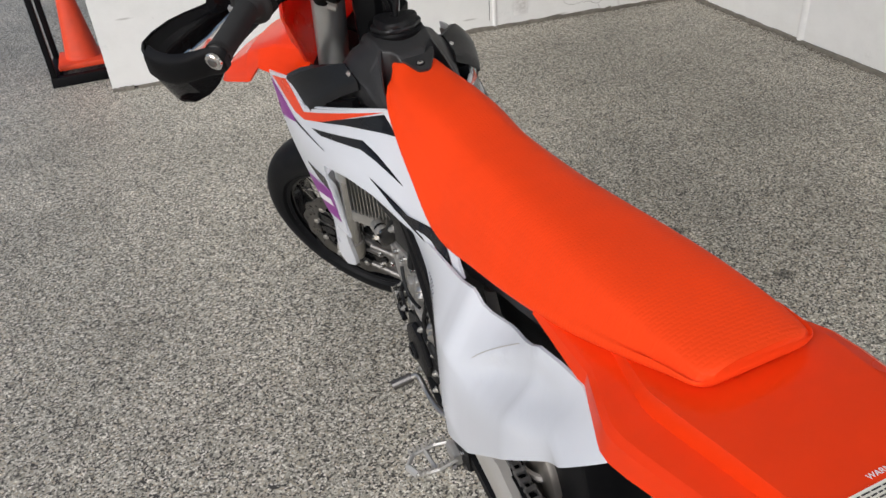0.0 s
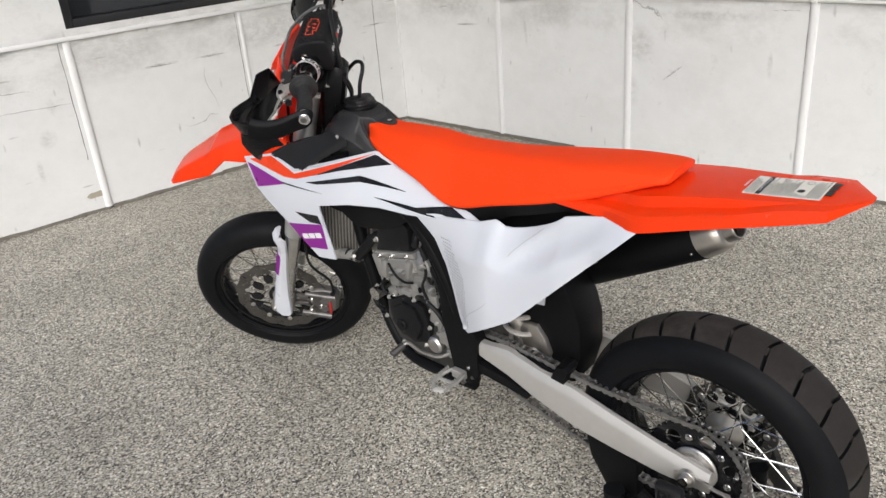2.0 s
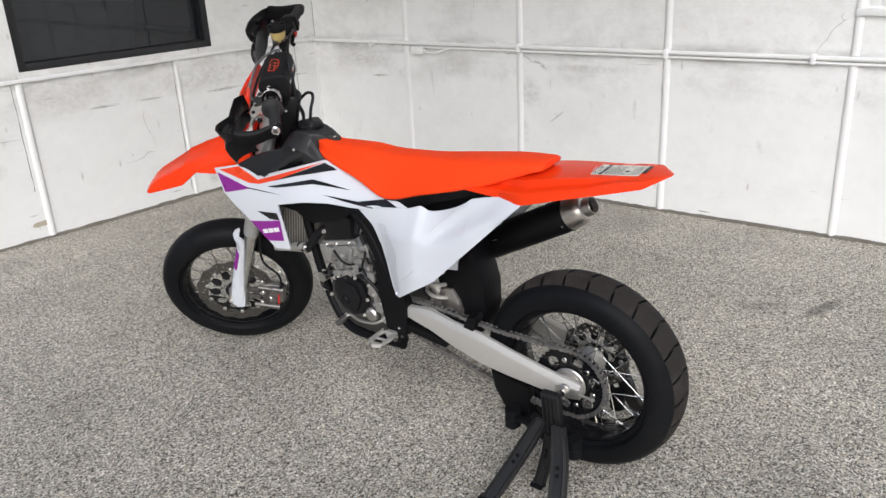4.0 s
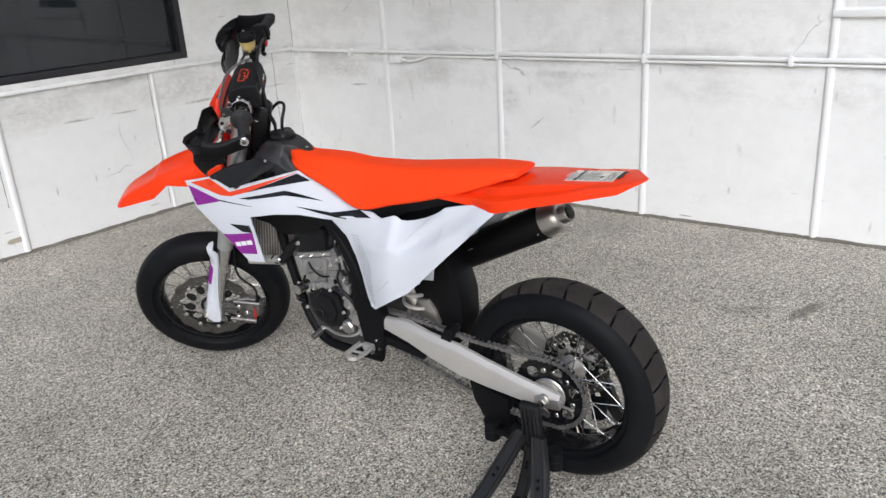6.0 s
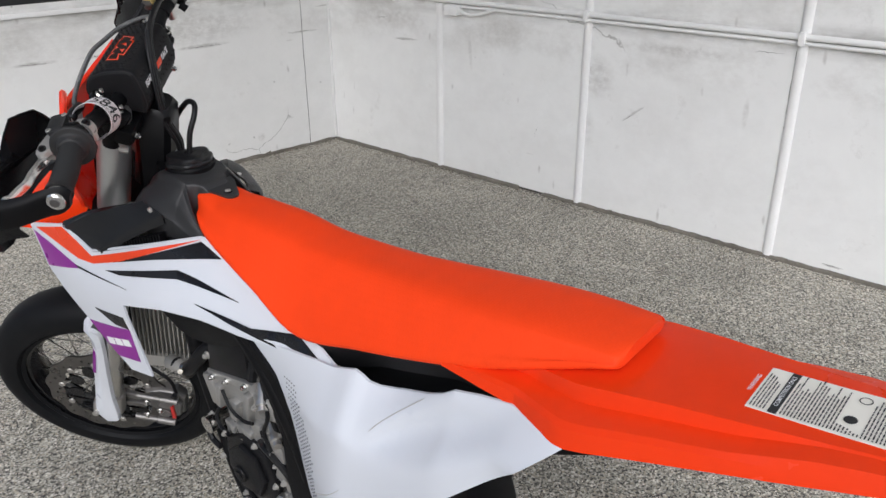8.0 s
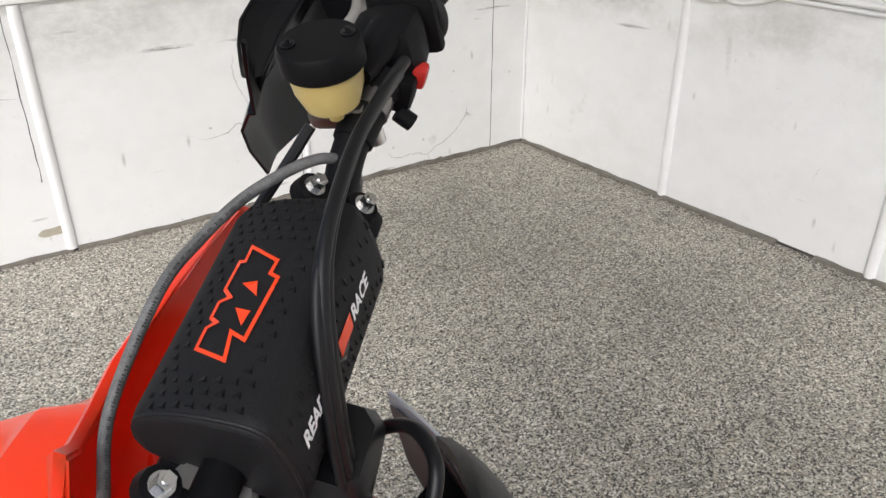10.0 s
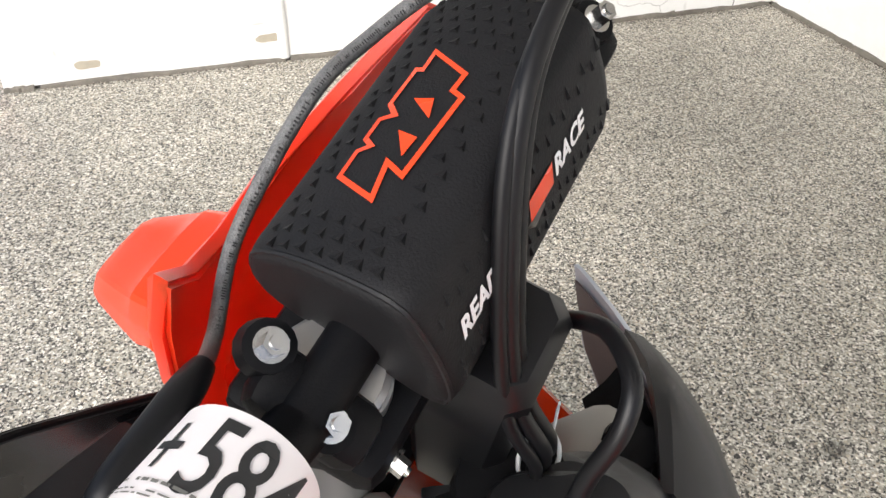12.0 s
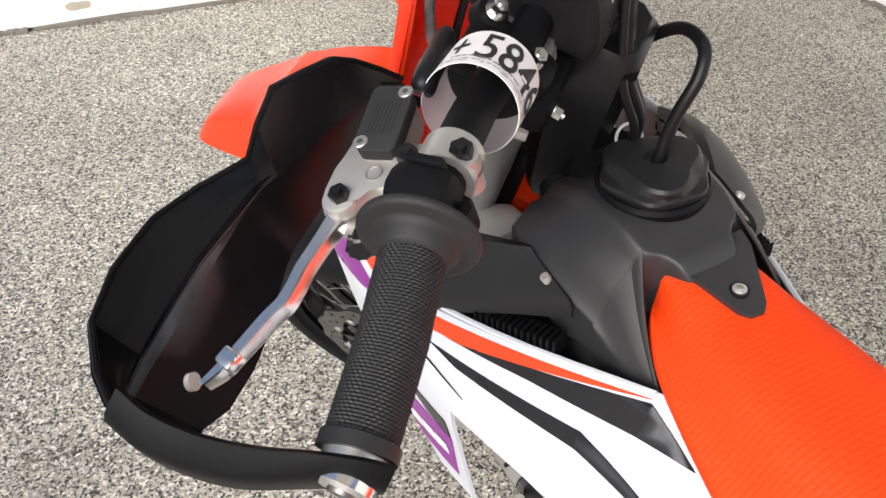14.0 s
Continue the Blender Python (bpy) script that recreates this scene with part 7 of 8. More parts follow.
for word, l0 in (("READY", 0.049), ("RACE", -0.038)):
    bm = bmesh.new()
    text_points(bm, word, 0.0138, lambda x, y: pad_rear(l0 - x * 0.94 - 0.25 * y, 0.0275 + y), 0.0005)
    spart("lettering", bm, WHITE_FILM, bar, "white lettering on the pad")
bm = bmesh.new()
bm.faces.new([bm.verts.new(pad_rear(*p)) for p in ((0.006, 0.0220), (-0.018, 0.0220), (-0.021, 0.0330), (0.003, 0.0330))])
spart("lettering", bm, ORANGE_FILM, bar)

# paper tag round the bar
TAG_R = 0.0315
tag_c = bar_at(0.1735) + V3(0.003, 0, -0.003)
tag_axis = (bar_at(0.215) - bar_at(0.150)).normalized()
t_out = V3(1, 0, 0)
t_up = t_out.cross(tag_axis).normalized()


def tag_point(x, y, lift=0.0):
    """x along the paper's curve from the front over the top, y towards the middle of the bar."""
    a = radians(90) + x / TAG_R
    return tag_c + (TAG_R + lift) * (math.cos(a) * t_out + math.sin(a) * t_up) - tag_axis * y


tag = thing("paper_tag", STEER @ tag_c, "white paper tag with stock number wrapped round the handlebar", "tag")
bm = bmesh.new()
rows = [[tag_point(-0.085 + 0.172 * k / 40, -0.0235 + 0.047 * j / 4) for j in range(5)] for k in range(41)]
grid_sheet(bm, rows, 0.0006)
part("paper", bm, PAPER, tag, m=STEER)
bm = bmesh.new()
text_points(bm, "5846", 0.045, lambda x, y: tag_point(x * 0.66 + 0.0170, y * 1.08 - 0.0005, 0.0006), 0.0004)
text_points(bm, "+", 0.045, lambda x, y: tag_point(x * 0.55 - 0.0240, y * 1.02 - 0.0005, 0.0006), 0.0)
part("number", bm, INK, tag, "", m=STEER)
bm = bmesh.new()
rnd = random.Random(8)
for y, h in ((-0.0150, 0.0014), (-0.0188, 0.0007), (-0.0207, 0.0007)):
    x0 = -0.075
    while x0 < 0.075:
        w = rnd.uniform(0.0015, 0.006)
        if rnd.random() < 0.8:
            bm.faces.new([bm.verts.new(tag_point(x, yy, 0.0006)) for x, yy in ((x0, y), (x0 + w, y), (x0 + w, y + h), (x0, y + h))])
        x0 += w + 0.0012
tagged(part("small_print", bm, PRINT, tag, "", m=STEER), kind="stuff")

# clutch side: perch, reservoir, lever
c = bar_at(0.2505)
UPN = V3(0.45, 0, 0.89)
CLAMP_A, CLAMP_B = V3(0.0224, 0.2489, 0.0400), V3(0.0500, 0.2539, 0.0200)
bm = bmesh.new()
tube(bm, [bar_at(0.239), bar_at(0.263)], 0.0185, 24)
block(bm, CLAMP_A.lerp(CLAMP_B, 0.5) - V3(0.002, 0, 0.006), (0.036, 0.0215, 0.013), 0.005, Matrix.Rotation(radians(36), 4, 'Y'))
tube(bm, [CLAMP_A, CLAMP_A - V3(0.010, 0, 0.026)], [0.0092, 0.0086], 18)
tube(bm, [CLAMP_B, CLAMP_B - V3(0.008, 0, 0.020)], [0.0092, 0.0086], 18)
spart("perch_clamp", bm, SATIN, bar, "satin clutch clamp round the bar", sharp=30)
bm = bmesh.new()
tube(bm, [CLAMP_A - V3(0.0042, 0, 0.0110), CLAMP_A - V3(0.0050, 0, 0.0130)], 0.00945, 18)
spart("clamp_joint", bm, STEEL, bar, "dark joint in the clamp")
SWAP = Matrix(((1, 0, 0, 0), (0, 0, 1, 0), (0, 1, 0, 0), (0, 0, 0, 1)))
PERCH = STEER @ Matrix.Translation((0.0771, 0.2824, -0.0060)) @ Matrix.Rotation(radians(27), 4, 'Y') @ SWAP
round_end = [(0.0115 * math.cos(radians(a)), 0.0115 * math.sin(radians(a))) for a in range(-10, 200, 14)]
bm = bmesh.new()
prism(bm, round_end + [(-0.0140, -0.0080), (-0.0200, -0.0125), (-0.0290, -0.0150), (-0.0370, -0.0165), (-0.0390, -0.0300), (-0.0340, -0.0400), (-0.0180, -0.0480), (0.0060, -0.0520), (0.0125, -0.0400), (0.0130, -0.0180)], -0.0075, 0.0025, 0.0022)
perch = spart("clutch_perch", bm, SATIN, bar, "satin aluminium clutch perch", PERCH, 30)
bm = bmesh.new()
tube(bm, [(-0.0135 + 0.0052 * math.cos(a), 0.0027, -0.0200 + 0.0052 * math.sin(a)) for a in (2 * math.pi * k / 20 for k in range(21))], 0.0007, 5)
spart("perch_mark", bm, BRUSHED, bar, "cast ring mark", PERCH)
LID = STEER @ Matrix.Translation((0.0736, 0.2335, 0.0125)) @ Matrix.Rotation(radians(28), 4, 'Y') @ Matrix.Rotation(radians(10), 4, 'Z')
bm = bmesh.new()
body_line = [(-0.0110, -0.0200), (0.0080, -0.0215), (0.0115, -0.0180), (0.0115, 0.0200), (-0.0080, 0.0215), (-0.0115, 0.0180)]
loft(bm, [[(x * k, y * k, z) for x, y in body_line] for k, z in ((0.80, -0.030), (0.98, -0.024), (1.0, -0.004))])
spart("reservoir", bm, SATIN, bar, "", LID, 30)
bm = bmesh.new()
lid_line = [(-0.0138, -0.0175), (-0.0085, -0.0250), (0.0115, -0.0255), (0.0142, -0.0225), (0.0138, 0.0175), (0.0085, 0.0250), (-0.0115, 0.0255), (-0.0142, 0.0225)]
lid_line = [p for a, b in zip(lid_line, lid_line[1:] + lid_line[:1]) for p in ((a[0] * 0.88 + b[0] * 0.12, a[1] * 0.88 + b[1] * 0.12), (a[0] * 0.12 + b[0] * 0.88, a[1] * 0.12 + b[1] * 0.88))]
loft(bm, [[(x * k, y * k, z) for x, y in lid_line] for k, z in ((0.97, -0.0060), (1.0, -0.0050), (1.0, 0.0015), (0.985, 0.0028), (0.955, 0.0032))])
lid = spart("reservoir_lid", bm, FLANGE, bar, "black ribbed reservoir lid with two screws", LID, 30)
for k in range(7):
    bm = bmesh.new()
    block(bm, (-0.0075 + 0.0025 * k, 0, 0.0031), (0.0010, 0.026, 0.0008), 0)
    spart("lid_rib", bm, FLANGE, lid, "", LID)
for x, y in ((-0.0086, -0.0189), (0.0086, 0.0189)):
    bm = bmesh.new()
    tube(bm, [(x, y, 0.0022), (x, y, 0.0040), (x, y, 0.0044)], [0.0046, 0.0046, 0.0041], 18)
    spart("lid_screw", bm, BRUSHED, lid, "", LID)
    bm = bmesh.new()
    tube(bm, [(x, y, 0.0042), (x, y, 0.0046)], 0.0020, 6)
    spart("screw_socket", bm, STEEL, lid, "", LID)
for p, r, hh in ((V3(0.0771, 0.2824, -0.0040), 0.0062, 0.004), (CLAMP_A, 0.0068, 0.0045), (CLAMP_B, 0.0064, 0.0045)):
    bm = bmesh.new()
    hexbolt(bm, p, UPN if p.y > 0.27 else V3(0.36, 0, 0.93), r, hh, 0.0)
    spart("perch_bolt", bm, BLACK_GLOSS, bar)
bm = bmesh.new()
loft(bm, [[V3(0.0555, 0.2985, -0.0150) + V3(-0.25, 0.80, 0.40) * t + (r * (1.0 if k % 2 else 0.9)) * (math.cos(0.3142 * k) * V3(0.95, 0.30, 0) + math.sin(0.3142 * k) * V3(-0.12, 0.38, -0.90)) for k in range(20)] for t, r in ((-0.006, 0.0075), (-0.005, 0.0088), (0.006, 0.0088), (0.0075, 0.0070))])
spart("adjuster_knob", bm, BLACK_GLOSS, bar, "black ribbed adjuster", sharp=20)
# blade of the lever: a narrow top edge and a tall polished face towards the grip
BLADE = [(0.276, 0.0820, -0.0130), (0.2910, 0.0818, -0.0132), (0.3125, 0.0822, -0.0137), (0.3268, 0.0832, -0.0142), (0.3398, 0.0824, -0.0140), (0.348, 0.0824, -0.0140), (0.3595, 0.0858, -0.0157), (0.3886, 0.0921, -0.0188), (0.4076, 0.0974, -0.0215)]
bm = bmesh.new()
rings = []
for k in range(34):
    l = 0.276 + 0.1316 * k / 33
    a = V3(glide([(b[0], b[1]) for b in BLADE], l), l, glide([(b[0], b[2]) for b in BLADE], l))
    w = along([(0.276, 0.016), (0.290, 0.0125), (0.312, 0.0085), (0.35, 0.0078), (0.40, 0.0062), (0.408, 0.0045)], l)
    t = along([(0.276, 0.009), (0.30, 0.0115), (0.36, 0.0130), (0.40, 0.0110), (0.408, 0.0080)], l)
    e1, e2 = V3(0.89, 0, -0.45) * w, V3(-0.45, 0, -0.89) * t
    rings.append([a - e1 * x + e2 * y for x, y in ((0.12, 0), (0.88, 0), (1, 0.09), (1.06, 0.5), (1, 0.91), (0.88, 1), (0.12, 1), (0, 0.91), (0, 0.09))])
loft(bm, rings)
lever = spart("clutch_lever", bm, LEVER, bar, "polished metal clutch lever", sharp=28)
bm = bmesh.new()
block(bm, V3(0.0872, 0.3905, -0.0175), (0.0125, 0.0110, 0.0100), 0.002, Matrix.Rotation(radians(27), 4, 'Y') @ Matrix.Rotation(radians(-14), 4, 'Z'))
tube(bm, [V3(0.0860, 0.3900, -0.0125), V3(0.0868, 0.3900, -0.0108)], 0.0034, 12)
spart("lever_joint", bm, LEVER, bar, "small joint near the lever's tip", sharp=25)
bm = bmesh.new()
loft(bm, [[V3(0.0600, 0.2860, -0.0120) + V3(f, l, h) for f, l, h in ((-0.010 * s, y, 0.004 * s), (0.009 * s, y, 0.0), (0.012 * s, y, -0.007), (0.002, y, -0.012 * s), (-0.009 * s, y, -0.008))] for y, s in ((-0.012, 0.8), (-0.004, 1.1), (0.004, 1.0), (0.012, 0.7))])
spart("lever_link", bm, LEVER, bar, "polished link by the lever's pivot", sharp=20)
bm = bmesh.new()
block(bm, bar_at(0.281) + V3(0.004, 0, 0.002), (0.040, 0.028, 0.040), 0.010, DOWN)
block(bm, bar_at(0.283) + V3(-0.018, 0.0, -0.004), (0.012, 0.024, 0.028), 0.004, DOWN)
block(bm, bar_at(0.284) + V3(-0.018, 0.001, 0.010), (0.010, 0.014, 0.011), 0.003, DOWN)
block(bm, bar_at(0.268) + V3(0.010, 0.0, 0.019), (0.022, 0.006, 0.010), 0.002, DOWN)
spart("switch_housing", bm, BLACK, bar, "black switch housing")
bm = bmesh.new()
tube(bm, resample([(0.066, 0.195, -0.004), (0.068, 0.183, -0.001), (0.071, 0.153, -0.012), (0.076, 0.126, -0.028)], 16), [0.0070, 0.0078] + [0.0084] * 10 + [0.0082, 0.0078, 0.0070, 0.0056], 12)
spart("hose_boot", bm, HOSE, bar, "black rubber hose boot")
bm = bmesh.new()
tube(bm, resample([(0.074, 0.132, -0.024), (0.092, 0.105, -0.066), (0.112, 0.056, -0.060), (0.110, -0.011, -0.022), (0.103, -0.057, -0.018), (0.081, -0.105, -0.004), (0.045, -0.150, 0.002), (0.02, -0.17, -0.03), (0.02, -0.15, -0.10)], 70), 0.0043, 10)
spart("clutch_hose", bm, BRAID, bar, "grey hose arched over the front shield")
line = resample([(0.092, 0.105, -0.066), (0.112, 0.056, -0.060), (0.110, -0.011, -0.022), (0.103, -0.057, -0.018), (0.081, -0.105, -0.004)], 300)
rnd = random.Random(4)
bm = bmesh.new()
k = 4
while k < 292:
    a, b = line[k], line[k + 1]
    d = (b - a).normalized()
    up = (V3(-0.5, 0, 1) - d * d.dot(V3(-0.5, 0, 1))).normalized()
    side = d.cross(up)
    w = rnd.uniform(0.0005, 0.0014)
    bm.faces.new([bm.verts.new(p + up * 0.0046) for p in (a - side * w, b - side * w, b + side * w, a + side * w)])
    k += rnd.choice((2, 2, 2, 3, 6))
tagged(spart("hose_print", bm, INK, bar, "bars of unreadable print"), kind="stuff")

# brake side: reservoir, master cylinder, switches, throttle
T = Matrix.Translation((0.060, -0.187, 0.049)) @ Matrix.Rotation(radians(20), 4, 'Y') @ Matrix.Rotation(radians(3), 4, 'X') @ Matrix.Diagonal((1.15, 1.15, 1.08, 1))
bm = bmesh.new()
rings = [[(r * math.cos(a), r * math.sin(a), z) for a in (2 * math.pi * k / 28 for k in range(28))] for r, z in ((0.010, -0.026), (0.018, -0.023), (0.023, -0.008), (0.025, 0.012))]
loft(bm, rings)
spart("fluid_reservoir", bm, FLUID, bar, "amber fluid reservoir with a black screw lid", STEER @ T, 50)
bm = bmesh.new()
rings = [[(r * math.cos(a), r * math.sin(a), z) for a in (2 * math.pi * k / 28 for k in range(28))] for r, z in ((0.026, 0.006), (0.0275, 0.008), (0.0275, 0.022), (0.026, 0.025))]
loft(bm, rings)
spart("fluid_lid", bm, BLACK, bar, "", STEER @ T)
bm = bmesh.new()
tube(bm, [(0, 0, -0.036), (0, 0, -0.024)], [0.005, 0.007], 12)
spart("fluid_outlet", bm, FLUID, bar, "", STEER @ T)
for x, y in ((0.017, 0.008), (-0.017, -0.008)):
    bm = bmesh.new()
    hexbolt(bm, (x, y, 0.025), (0, 0, 1), 0.0034, 0.0008, 0.005)
    spart("lid_screw", bm, BLACK_GLOSS, bar, "", STEER @ T)
MR = STEER @ FLIP
bm = bmesh.new()
tube(bm, [bar_at(0.205), bar_at(0.230)], 0.019, 20)
block(bm, V3(0.048, 0.212, 0.006), (0.05, 0.050, 0.022), 0.008, DOWN)
tube(bm, [(0.066, 0.245, -0.010), (0.074, 0.245, 0.010)], 0.012, 16)
spart("brake_master", bm, STEEL, bar, "brake master cylinder", MR)
bm = bmesh.new()
tube(bm, resample([(0.070, 0.246, 0.0), (0.080, 0.28, -0.004), (0.074, 0.34, -0.006), (0.09, 0.41, -0.026)], 20), [0.008] * 16 + [0.007, 0.006, 0.006, 0.007], 10, flat=0.8)
spart("brake_lever", bm, SATIN, bar, "", MR)
bm = bmesh.new()
tube(bm, [bar_at(0.180), bar_at(0.215), bar_at(0.235)], [0.016, 0.018, 0.024], 16)
block(bm, bar_at(0.262) + V3(0.002, 0, 0.006), (0.056, 0.052, 0.056), 0.016, DOWN)
block(bm, bar_at(0.292) + V3(0.0, 0, 0.002), (0.058, 0.014, 0.058), 0.006, DOWN)
tube(bm, [bar_at(0.250) + V3(0.004, 0.0, 0.028), bar_at(0.205) + V3(0.010, 0, 0.034)], [0.016, 0.011], 14)
spart("throttle_housing", bm, BLACK, bar, "black throttle and switch housing", MR)
bm = bmesh.new()
block(bm, bar_at(0.246) + V3(-0.029, 0, 0.004), (0.012, 0.016, 0.018), 0.003)
spart("stop_button", bm, RED_PART, bar, "red engine stop button", MR)
bm = bmesh.new()
block(bm, bar_at(0.240) + V3(-0.020, 0, -0.006), (0.020, 0.030, 0.034), 0.006)
tube(bm, [bar_at(0.226) + V3(-0.022, 0, -0.016), bar_at(0.226) + V3(-0.036, 0, -0.022)], 0.0075, 12)
spart("stop_switch", bm, BLACK, bar, "", MR)
bm = bmesh.new()
tube(bm, [bar_at(0.222) + V3(-0.004, 0, -0.030), bar_at(0.222) + V3(-0.012, 0.0, -0.048)], 0.008, 12)
spart("brake_switch", bm, BRIGHT, bar, "", MR)

# cables from the throttle down past the pad to the tank
for k in range(3):
    o = V3(0.0, 0.0084 * (k - 1) + 0.004, 0.004 * (k == 1))
    pts = [V3(0.010, -0.215, 0.056), V3(0.014, -0.165, 0.064), V3(0.017, -0.098, 0.066), V3(0.008, -0.019, 0.054), V3(-0.020, 0.031, 0.0), V3(-0.050, 0.056, -0.066), V3(-0.078, 0.060, -0.110), V3(-0.082, 0.058, -0.17)]
    bm = bmesh.new()
    tube(bm, resample([p + o for p in pts], 50), (0.0048, 0.0046, 0.0038)[k], 10)
    spart("cable", bm, HOSE, bar, "black control cable")
bm = bmesh.new()
rings = []
for h, f0, f1, l0, l1 in ((-0.045, -0.050, 0.0, 0.010, 0.066), (-0.055, -0.058, 0.004, 0.004, 0.072), (-0.11, -0.062, 0.004, 0.0, 0.074), (-0.17, -0.066, -0.004, 0.004, 0.078), (-0.23, -0.058, -0.012, 0.014, 0.080), (-0.26, -0.05, -0.018, 0.024, 0.072)):
    b = 0.010
    rings.append([(f0, l0 + b, h), (f0, l1 - b, h), (f0 + b, l1, h), (f1 - b, l1, h), (f1, l1 - b, h), (f1, l0 + b, h), (f1 - b, l0, h), (f0 + b, l0, h)])
loft(bm, rings)
spart("harness_cover", bm, HOSE, bar, "black cover over cables behind the steering head")
bm = bmesh.new()
grid_sheet(bm, [[V3(-0.0845, 0.046, -0.147) + V3(0.002 * k, -0.004 * k, 0.0055 * k) + V3(0, 0.0035 * j, 0.002 * j) for j in (-1, 1)] for k in range(5)], 0.001)
tube(bm, [V3(-0.080, 0.058, -0.139) + V3(0.011 * math.cos(a), 0.017 * math.sin(a), 0.002 * math.sin(a)) for a in (math.pi * k / 8 for k in range(17))], 0.0014, 6)
spart("cable_tie", bm, WHITE_FILM, bar, "white cable tie with its tail")
bm = bmesh.new()
tube(bm, [(0.014, 0.119, -0.091), (-0.001, 0.117, -0.091)], [0.0085, 0.0075], 8)
spart("clamp_nut", bm, GREY_METAL, bar)
bm = bmesh.new()
tube(bm, [(0.014, 0.119, -0.108), (-0.002, 0.117, -0.108)], [0.0085, 0.0075], 8)
spart("clamp_nut", bm, GREY_METAL, bar)


# hand guards
def hand_guard(side, m):
    # top rim, the crease behind it and the lower edge, from the fork out to the bar's end
    rim = [(0.0997, 0.135, -0.086), (0.108, 0.160, -0.050), (0.117, 0.186, -0.016), (0.1227, 0.204, 0.003), (0.133, 0.224, 0.0058), (0.1425, 0.2434, 0.0072), (0.1465, 0.257, -0.016), (0.1507, 0.2655, -0.0474), (0.158, 0.280, -0.0478),
           (0.168, 0.300, -0.047), (0.178, 0.330, -0.044), (0.176, 0.370, -0.034), (0.163, 0.404, -0.020), (0.138, 0.428, 0.0), (0.122, 0.4385, 0.008), (0.103, 0.4445, 0.014), (0.085, 0.445, 0.010), (0.060, 0.4425, 0.012)]
    crease = [(0.096, 0.137, -0.092), (0.105, 0.160, -0.070), (0.1142, 0.186, -0.070), (0.1195, 0.204, -0.070), (0.125, 0.224, -0.070), (0.1295, 0.2434, -0.069), (0.1325, 0.262, -0.062), (0.1343, 0.279, -0.053), (0.1352, 0.290, -0.052),
              (0.1368, 0.312, -0.050), (0.139, 0.340, -0.047), (0.137, 0.372, -0.042), (0.1345, 0.4055, -0.040), (0.130, 0.4265, -0.036), (0.117, 0.4360, -0.023), (0.101, 0.4415, -0.010), (0.084, 0.442, 0.0), (0.060, 0.4405, 0.002)]
    lows = [-0.105, -0.105, -0.112, -0.120, -0.125, -0.130, -0.135, -0.140, -0.145, -0.146, -0.146, -0.138, -0.120, -0.098, -0.080, -0.060, -0.044, -0.032]
    if side < 0:
        rim, crease, lows = rim[5:], crease[5:], lows[5:]
    rows = []
    for p, q, low in zip(rim, crease, lows):
        p, q = V3(*p), V3(*q)
        k = smooth01((0.450 - q.y) / 0.03)
        foot = V3(q.x - 0.018 - 0.022 * smooth01((q.y - 0.28) / 0.08) * smooth01((0.45 - q.y) / 0.04), q.y - 0.006, low)
        under = q + V3(0.0055, 0, -0.0030) * k
        rows.append([p, p.lerp(q, 0.05) - V3(0, 0, 0.0008), p.lerp(q, 0.5) - V3(0, 0, 0.004 * k), q + V3(0, 0, 0.0012), q, under, under.lerp(foot, 0.33) + V3(0.012 * k, 0, 0), under.lerp(foot, 0.66) + V3(0.011 * k, 0, 0), foot])
    bm = bmesh.new()
    grid_sheet(bm, rows, 0.0030)
    guard = spart("hand_guard", bm, GUARD, None, "black plastic hand guard shell with folded facets", m, 24)
    bm = bmesh.new()
    tube(bm, [r[0] for r in rows], 0.0020, 8)
    spart("guard_rim", bm, BLACK, guard, "", m)
    bm = bmesh.new()
    strap = resample([(0.118, 0.4370, 0.002), (0.098, 0.4415, 0.004), (0.072, 0.4410, 0.010), (0.045, 0.4365, 0.022), (0.018, 0.4290, 0.037), (0.0, 0.4245, 0.0445), (-0.016, 0.4205, 0.048)], 22)
    rings = []
    for i, p in enumerate(strap):
        hh = 0.021 if i < 18 else (0.0205, 0.019, 0.016, 0.011)[i - 18]
        out = 0.0105 - 0.0060 * smooth01((i - 9) / 8)
        rings.append([p + V3(0, y, z) for y, z in ((-0.0060, -1.35 * hh), (out - 0.002, -1.35 * hh), (out, -hh * 1.1), (out, hh * 0.45), (out - 0.003, hh * 0.75), (-0.0040, hh), (-0.0060, hh * 0.9), (-0.0060, 0))])
    loft(bm, rings)
    spart("guard_strap", bm, BLACK, guard, "thick strap bolted to the bar end", m, 50)
    bm = bmesh.new()
    tube(bm, [(0.001, 0.4265, 0.0445), (0.001, 0.4310, 0.0445), (0.001, 0.4330, 0.0445)], [0.0140, 0.0140, 0.0120], 28)
    bolt = spart("guard_bolt", bm, LEVER, guard, "bright bar-end bolt", m)
    bm = bmesh.new()
    tube(bm, [(0.001, 0.4325, 0.0445), (0.001, 0.4345, 0.0445)], [0.0075, 0.0068], 18)
    spart("bolt_centre", bm, STEEL, guard, "", m)


both_steer(hand_guard)
# pale plug where the lever's end shows through the guard
bm = bmesh.new()
tube(bm, [(0.1000, 0.4072, -0.0262), (0.1025, 0.4085, -0.0280)], [0.0052, 0.0050], 16)
spart("lever_ball", bm, LABEL, bar, "pale lever tip")

# ---- paddock stand under the swingarm ----
stand = thing("paddock_stand", GROUND @ V3(0.3, 0.1, 0), "black folding paddock stand holding up the rear axle", "stand")


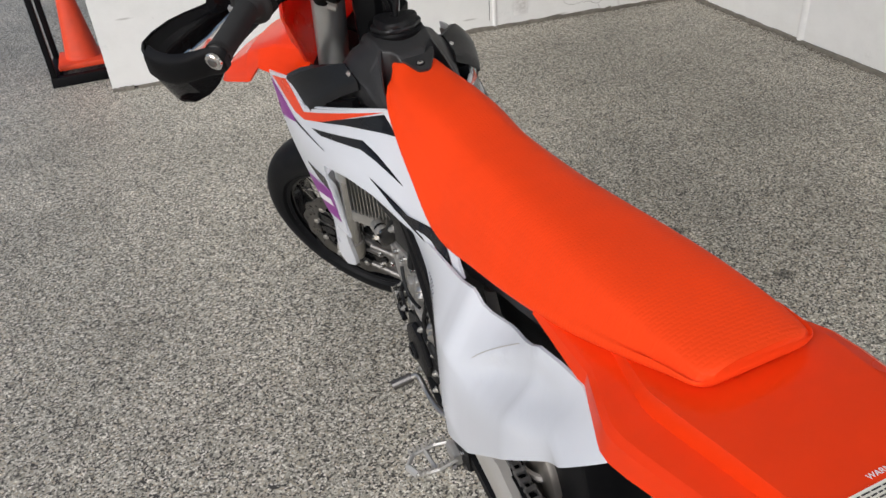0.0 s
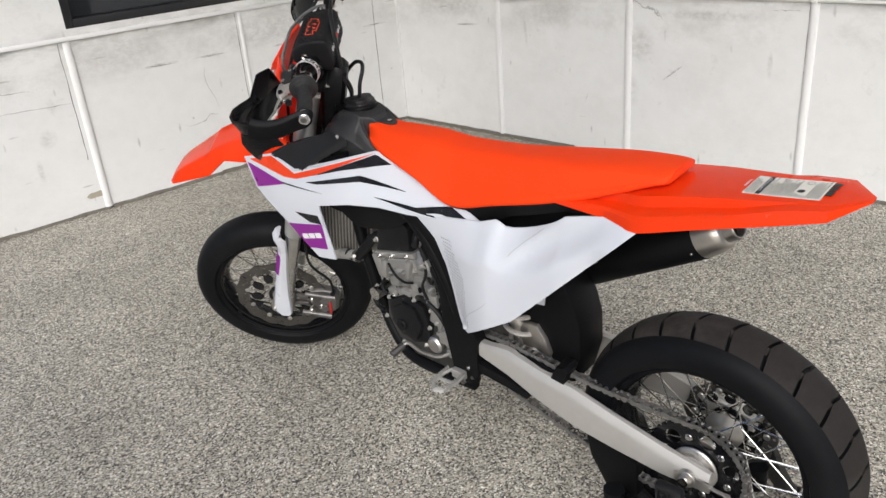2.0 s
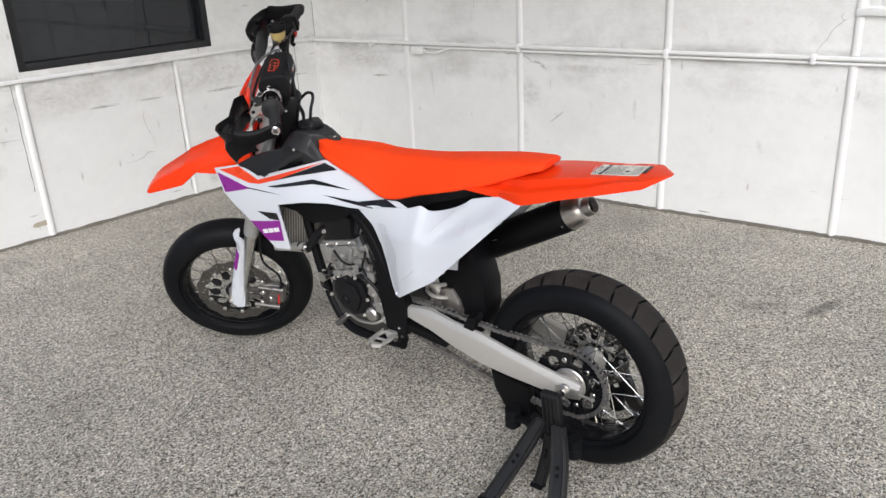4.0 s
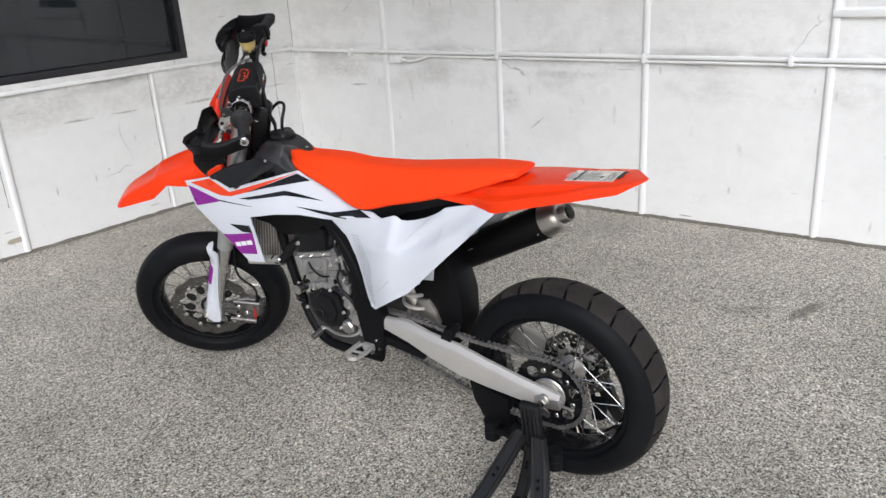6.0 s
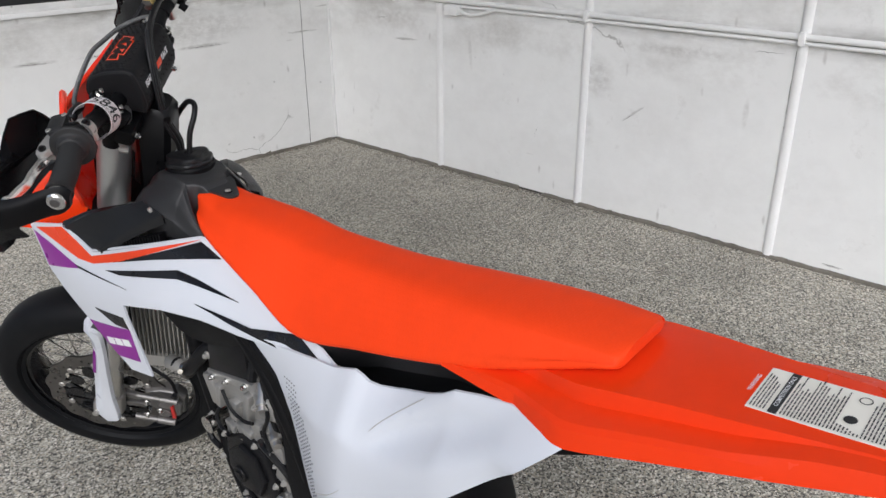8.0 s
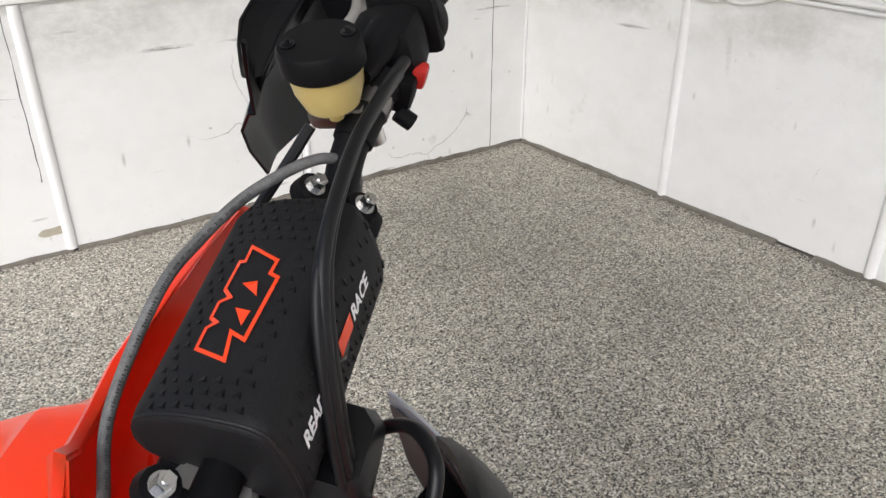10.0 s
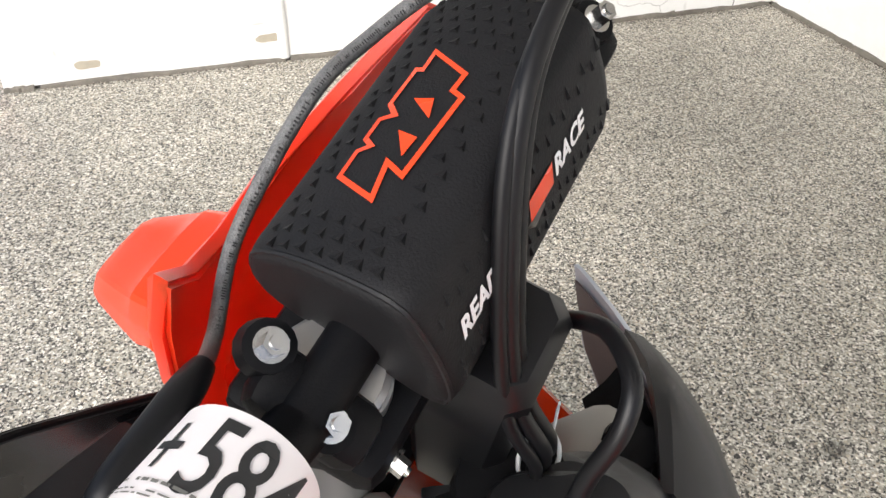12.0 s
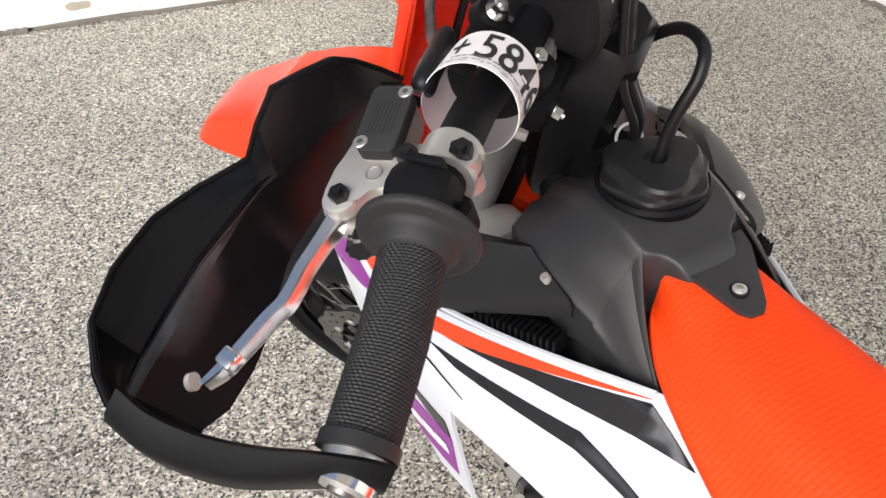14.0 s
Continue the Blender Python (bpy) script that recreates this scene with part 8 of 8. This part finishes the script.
def stand_side(side):
    m = GROUND if side > 0 else GROUND @ Matrix.Translation((0, -0.10, 0)) @ FLIP
    bm = bmesh.new()
    TILT = Matrix.Rotation(radians(-8), 4, 'X')
    block(bm, (0.260, 0.155, 0.285), (0.060, 0.024, 0.135), 0.006, TILT)
    for k in range(4):
        block(bm, (0.240 + 0.0135 * k, 0.169, 0.280), (0.004, 0.012, 0.12), 0.0015, TILT)
    part("upright", bm, STAND, stand, "ribbed upright", m)
    for start, foot, w in (((0.292, 0.165, 0.250), (0.404, 0.290, 0.0), 0.050), ((0.236, 0.165, 0.250), (0.190, 0.277, 0.0), 0.050), ((0.268, 0.145, 0.235), (0.312, 0.150, 0.0), 0.034)):
        a, b = V3(*start), V3(*foot)
        bm = bmesh.new()
        rings = []
        for t in (0.0, 0.12, 0.3, 0.55, 0.8, 0.92, 1.0):
            p = a.lerp(b, t) + V3(0, -0.018 * math.sin(math.pi * t), 0)
            ww = w * (0.8 + 0.2 * smooth01(t * 4)) / 2
            rings.append([p + V3(ww * i, 0.013 * j, 0.004 * j) for i, j in ((-1, -1), (1, -1), (1, 0.5), (0.75, 1), (0.55, 0.55), (-0.55, 0.55), (-0.75, 1), (-1, 0.5))])
        loft(bm, rings)
        leg = part("leg", bm, STAND, stand, "", m)
        bm = bmesh.new()
        block(bm, b + V3(0, 0, 0.006), (w + 0.006, 0.032, 0.012), 0.003)
        part("foot", bm, RUBBER, stand, "", m)
        for t in (0.46, 0.54):
            bm = bmesh.new()
            p = a.lerp(b, t) + V3(0, 0.010 - 0.018 * math.sin(math.pi * t), 0.004)
            block(bm, p, (0.008, 0.006, 0.010), 0.001)
            part("stud", bm, RUBBER, stand, "", m)
    for x, z in ((0.425, 0.185), (0.215, 0.150)):
        bm = bmesh.new()
        tube(bm, [(x, 0.105, z - 0.030), (x, 0.105, z - 0.002), (x, 0.105, z), (x, 0.105, z + 0.030)], [0.024, 0.025, 0.023, 0.025], 18)
        part("bumper", bm, RUBBER, stand, "", m)
        bm = bmesh.new()
        tube(bm, [(x, 0.105, z), (0.298, 0.150, 0.215)], 0.011, 10)
        part("brace", bm, BLACK, stand, "", m)


stand_side(1)
stand_side(-1)
bm = bmesh.new()
tube(bm, [(0.425, -0.20, 0.150), (0.425, 0.105, 0.150)], 0.013, 12)
part("cross_tube", bm, BLACK, stand, m=GROUND)
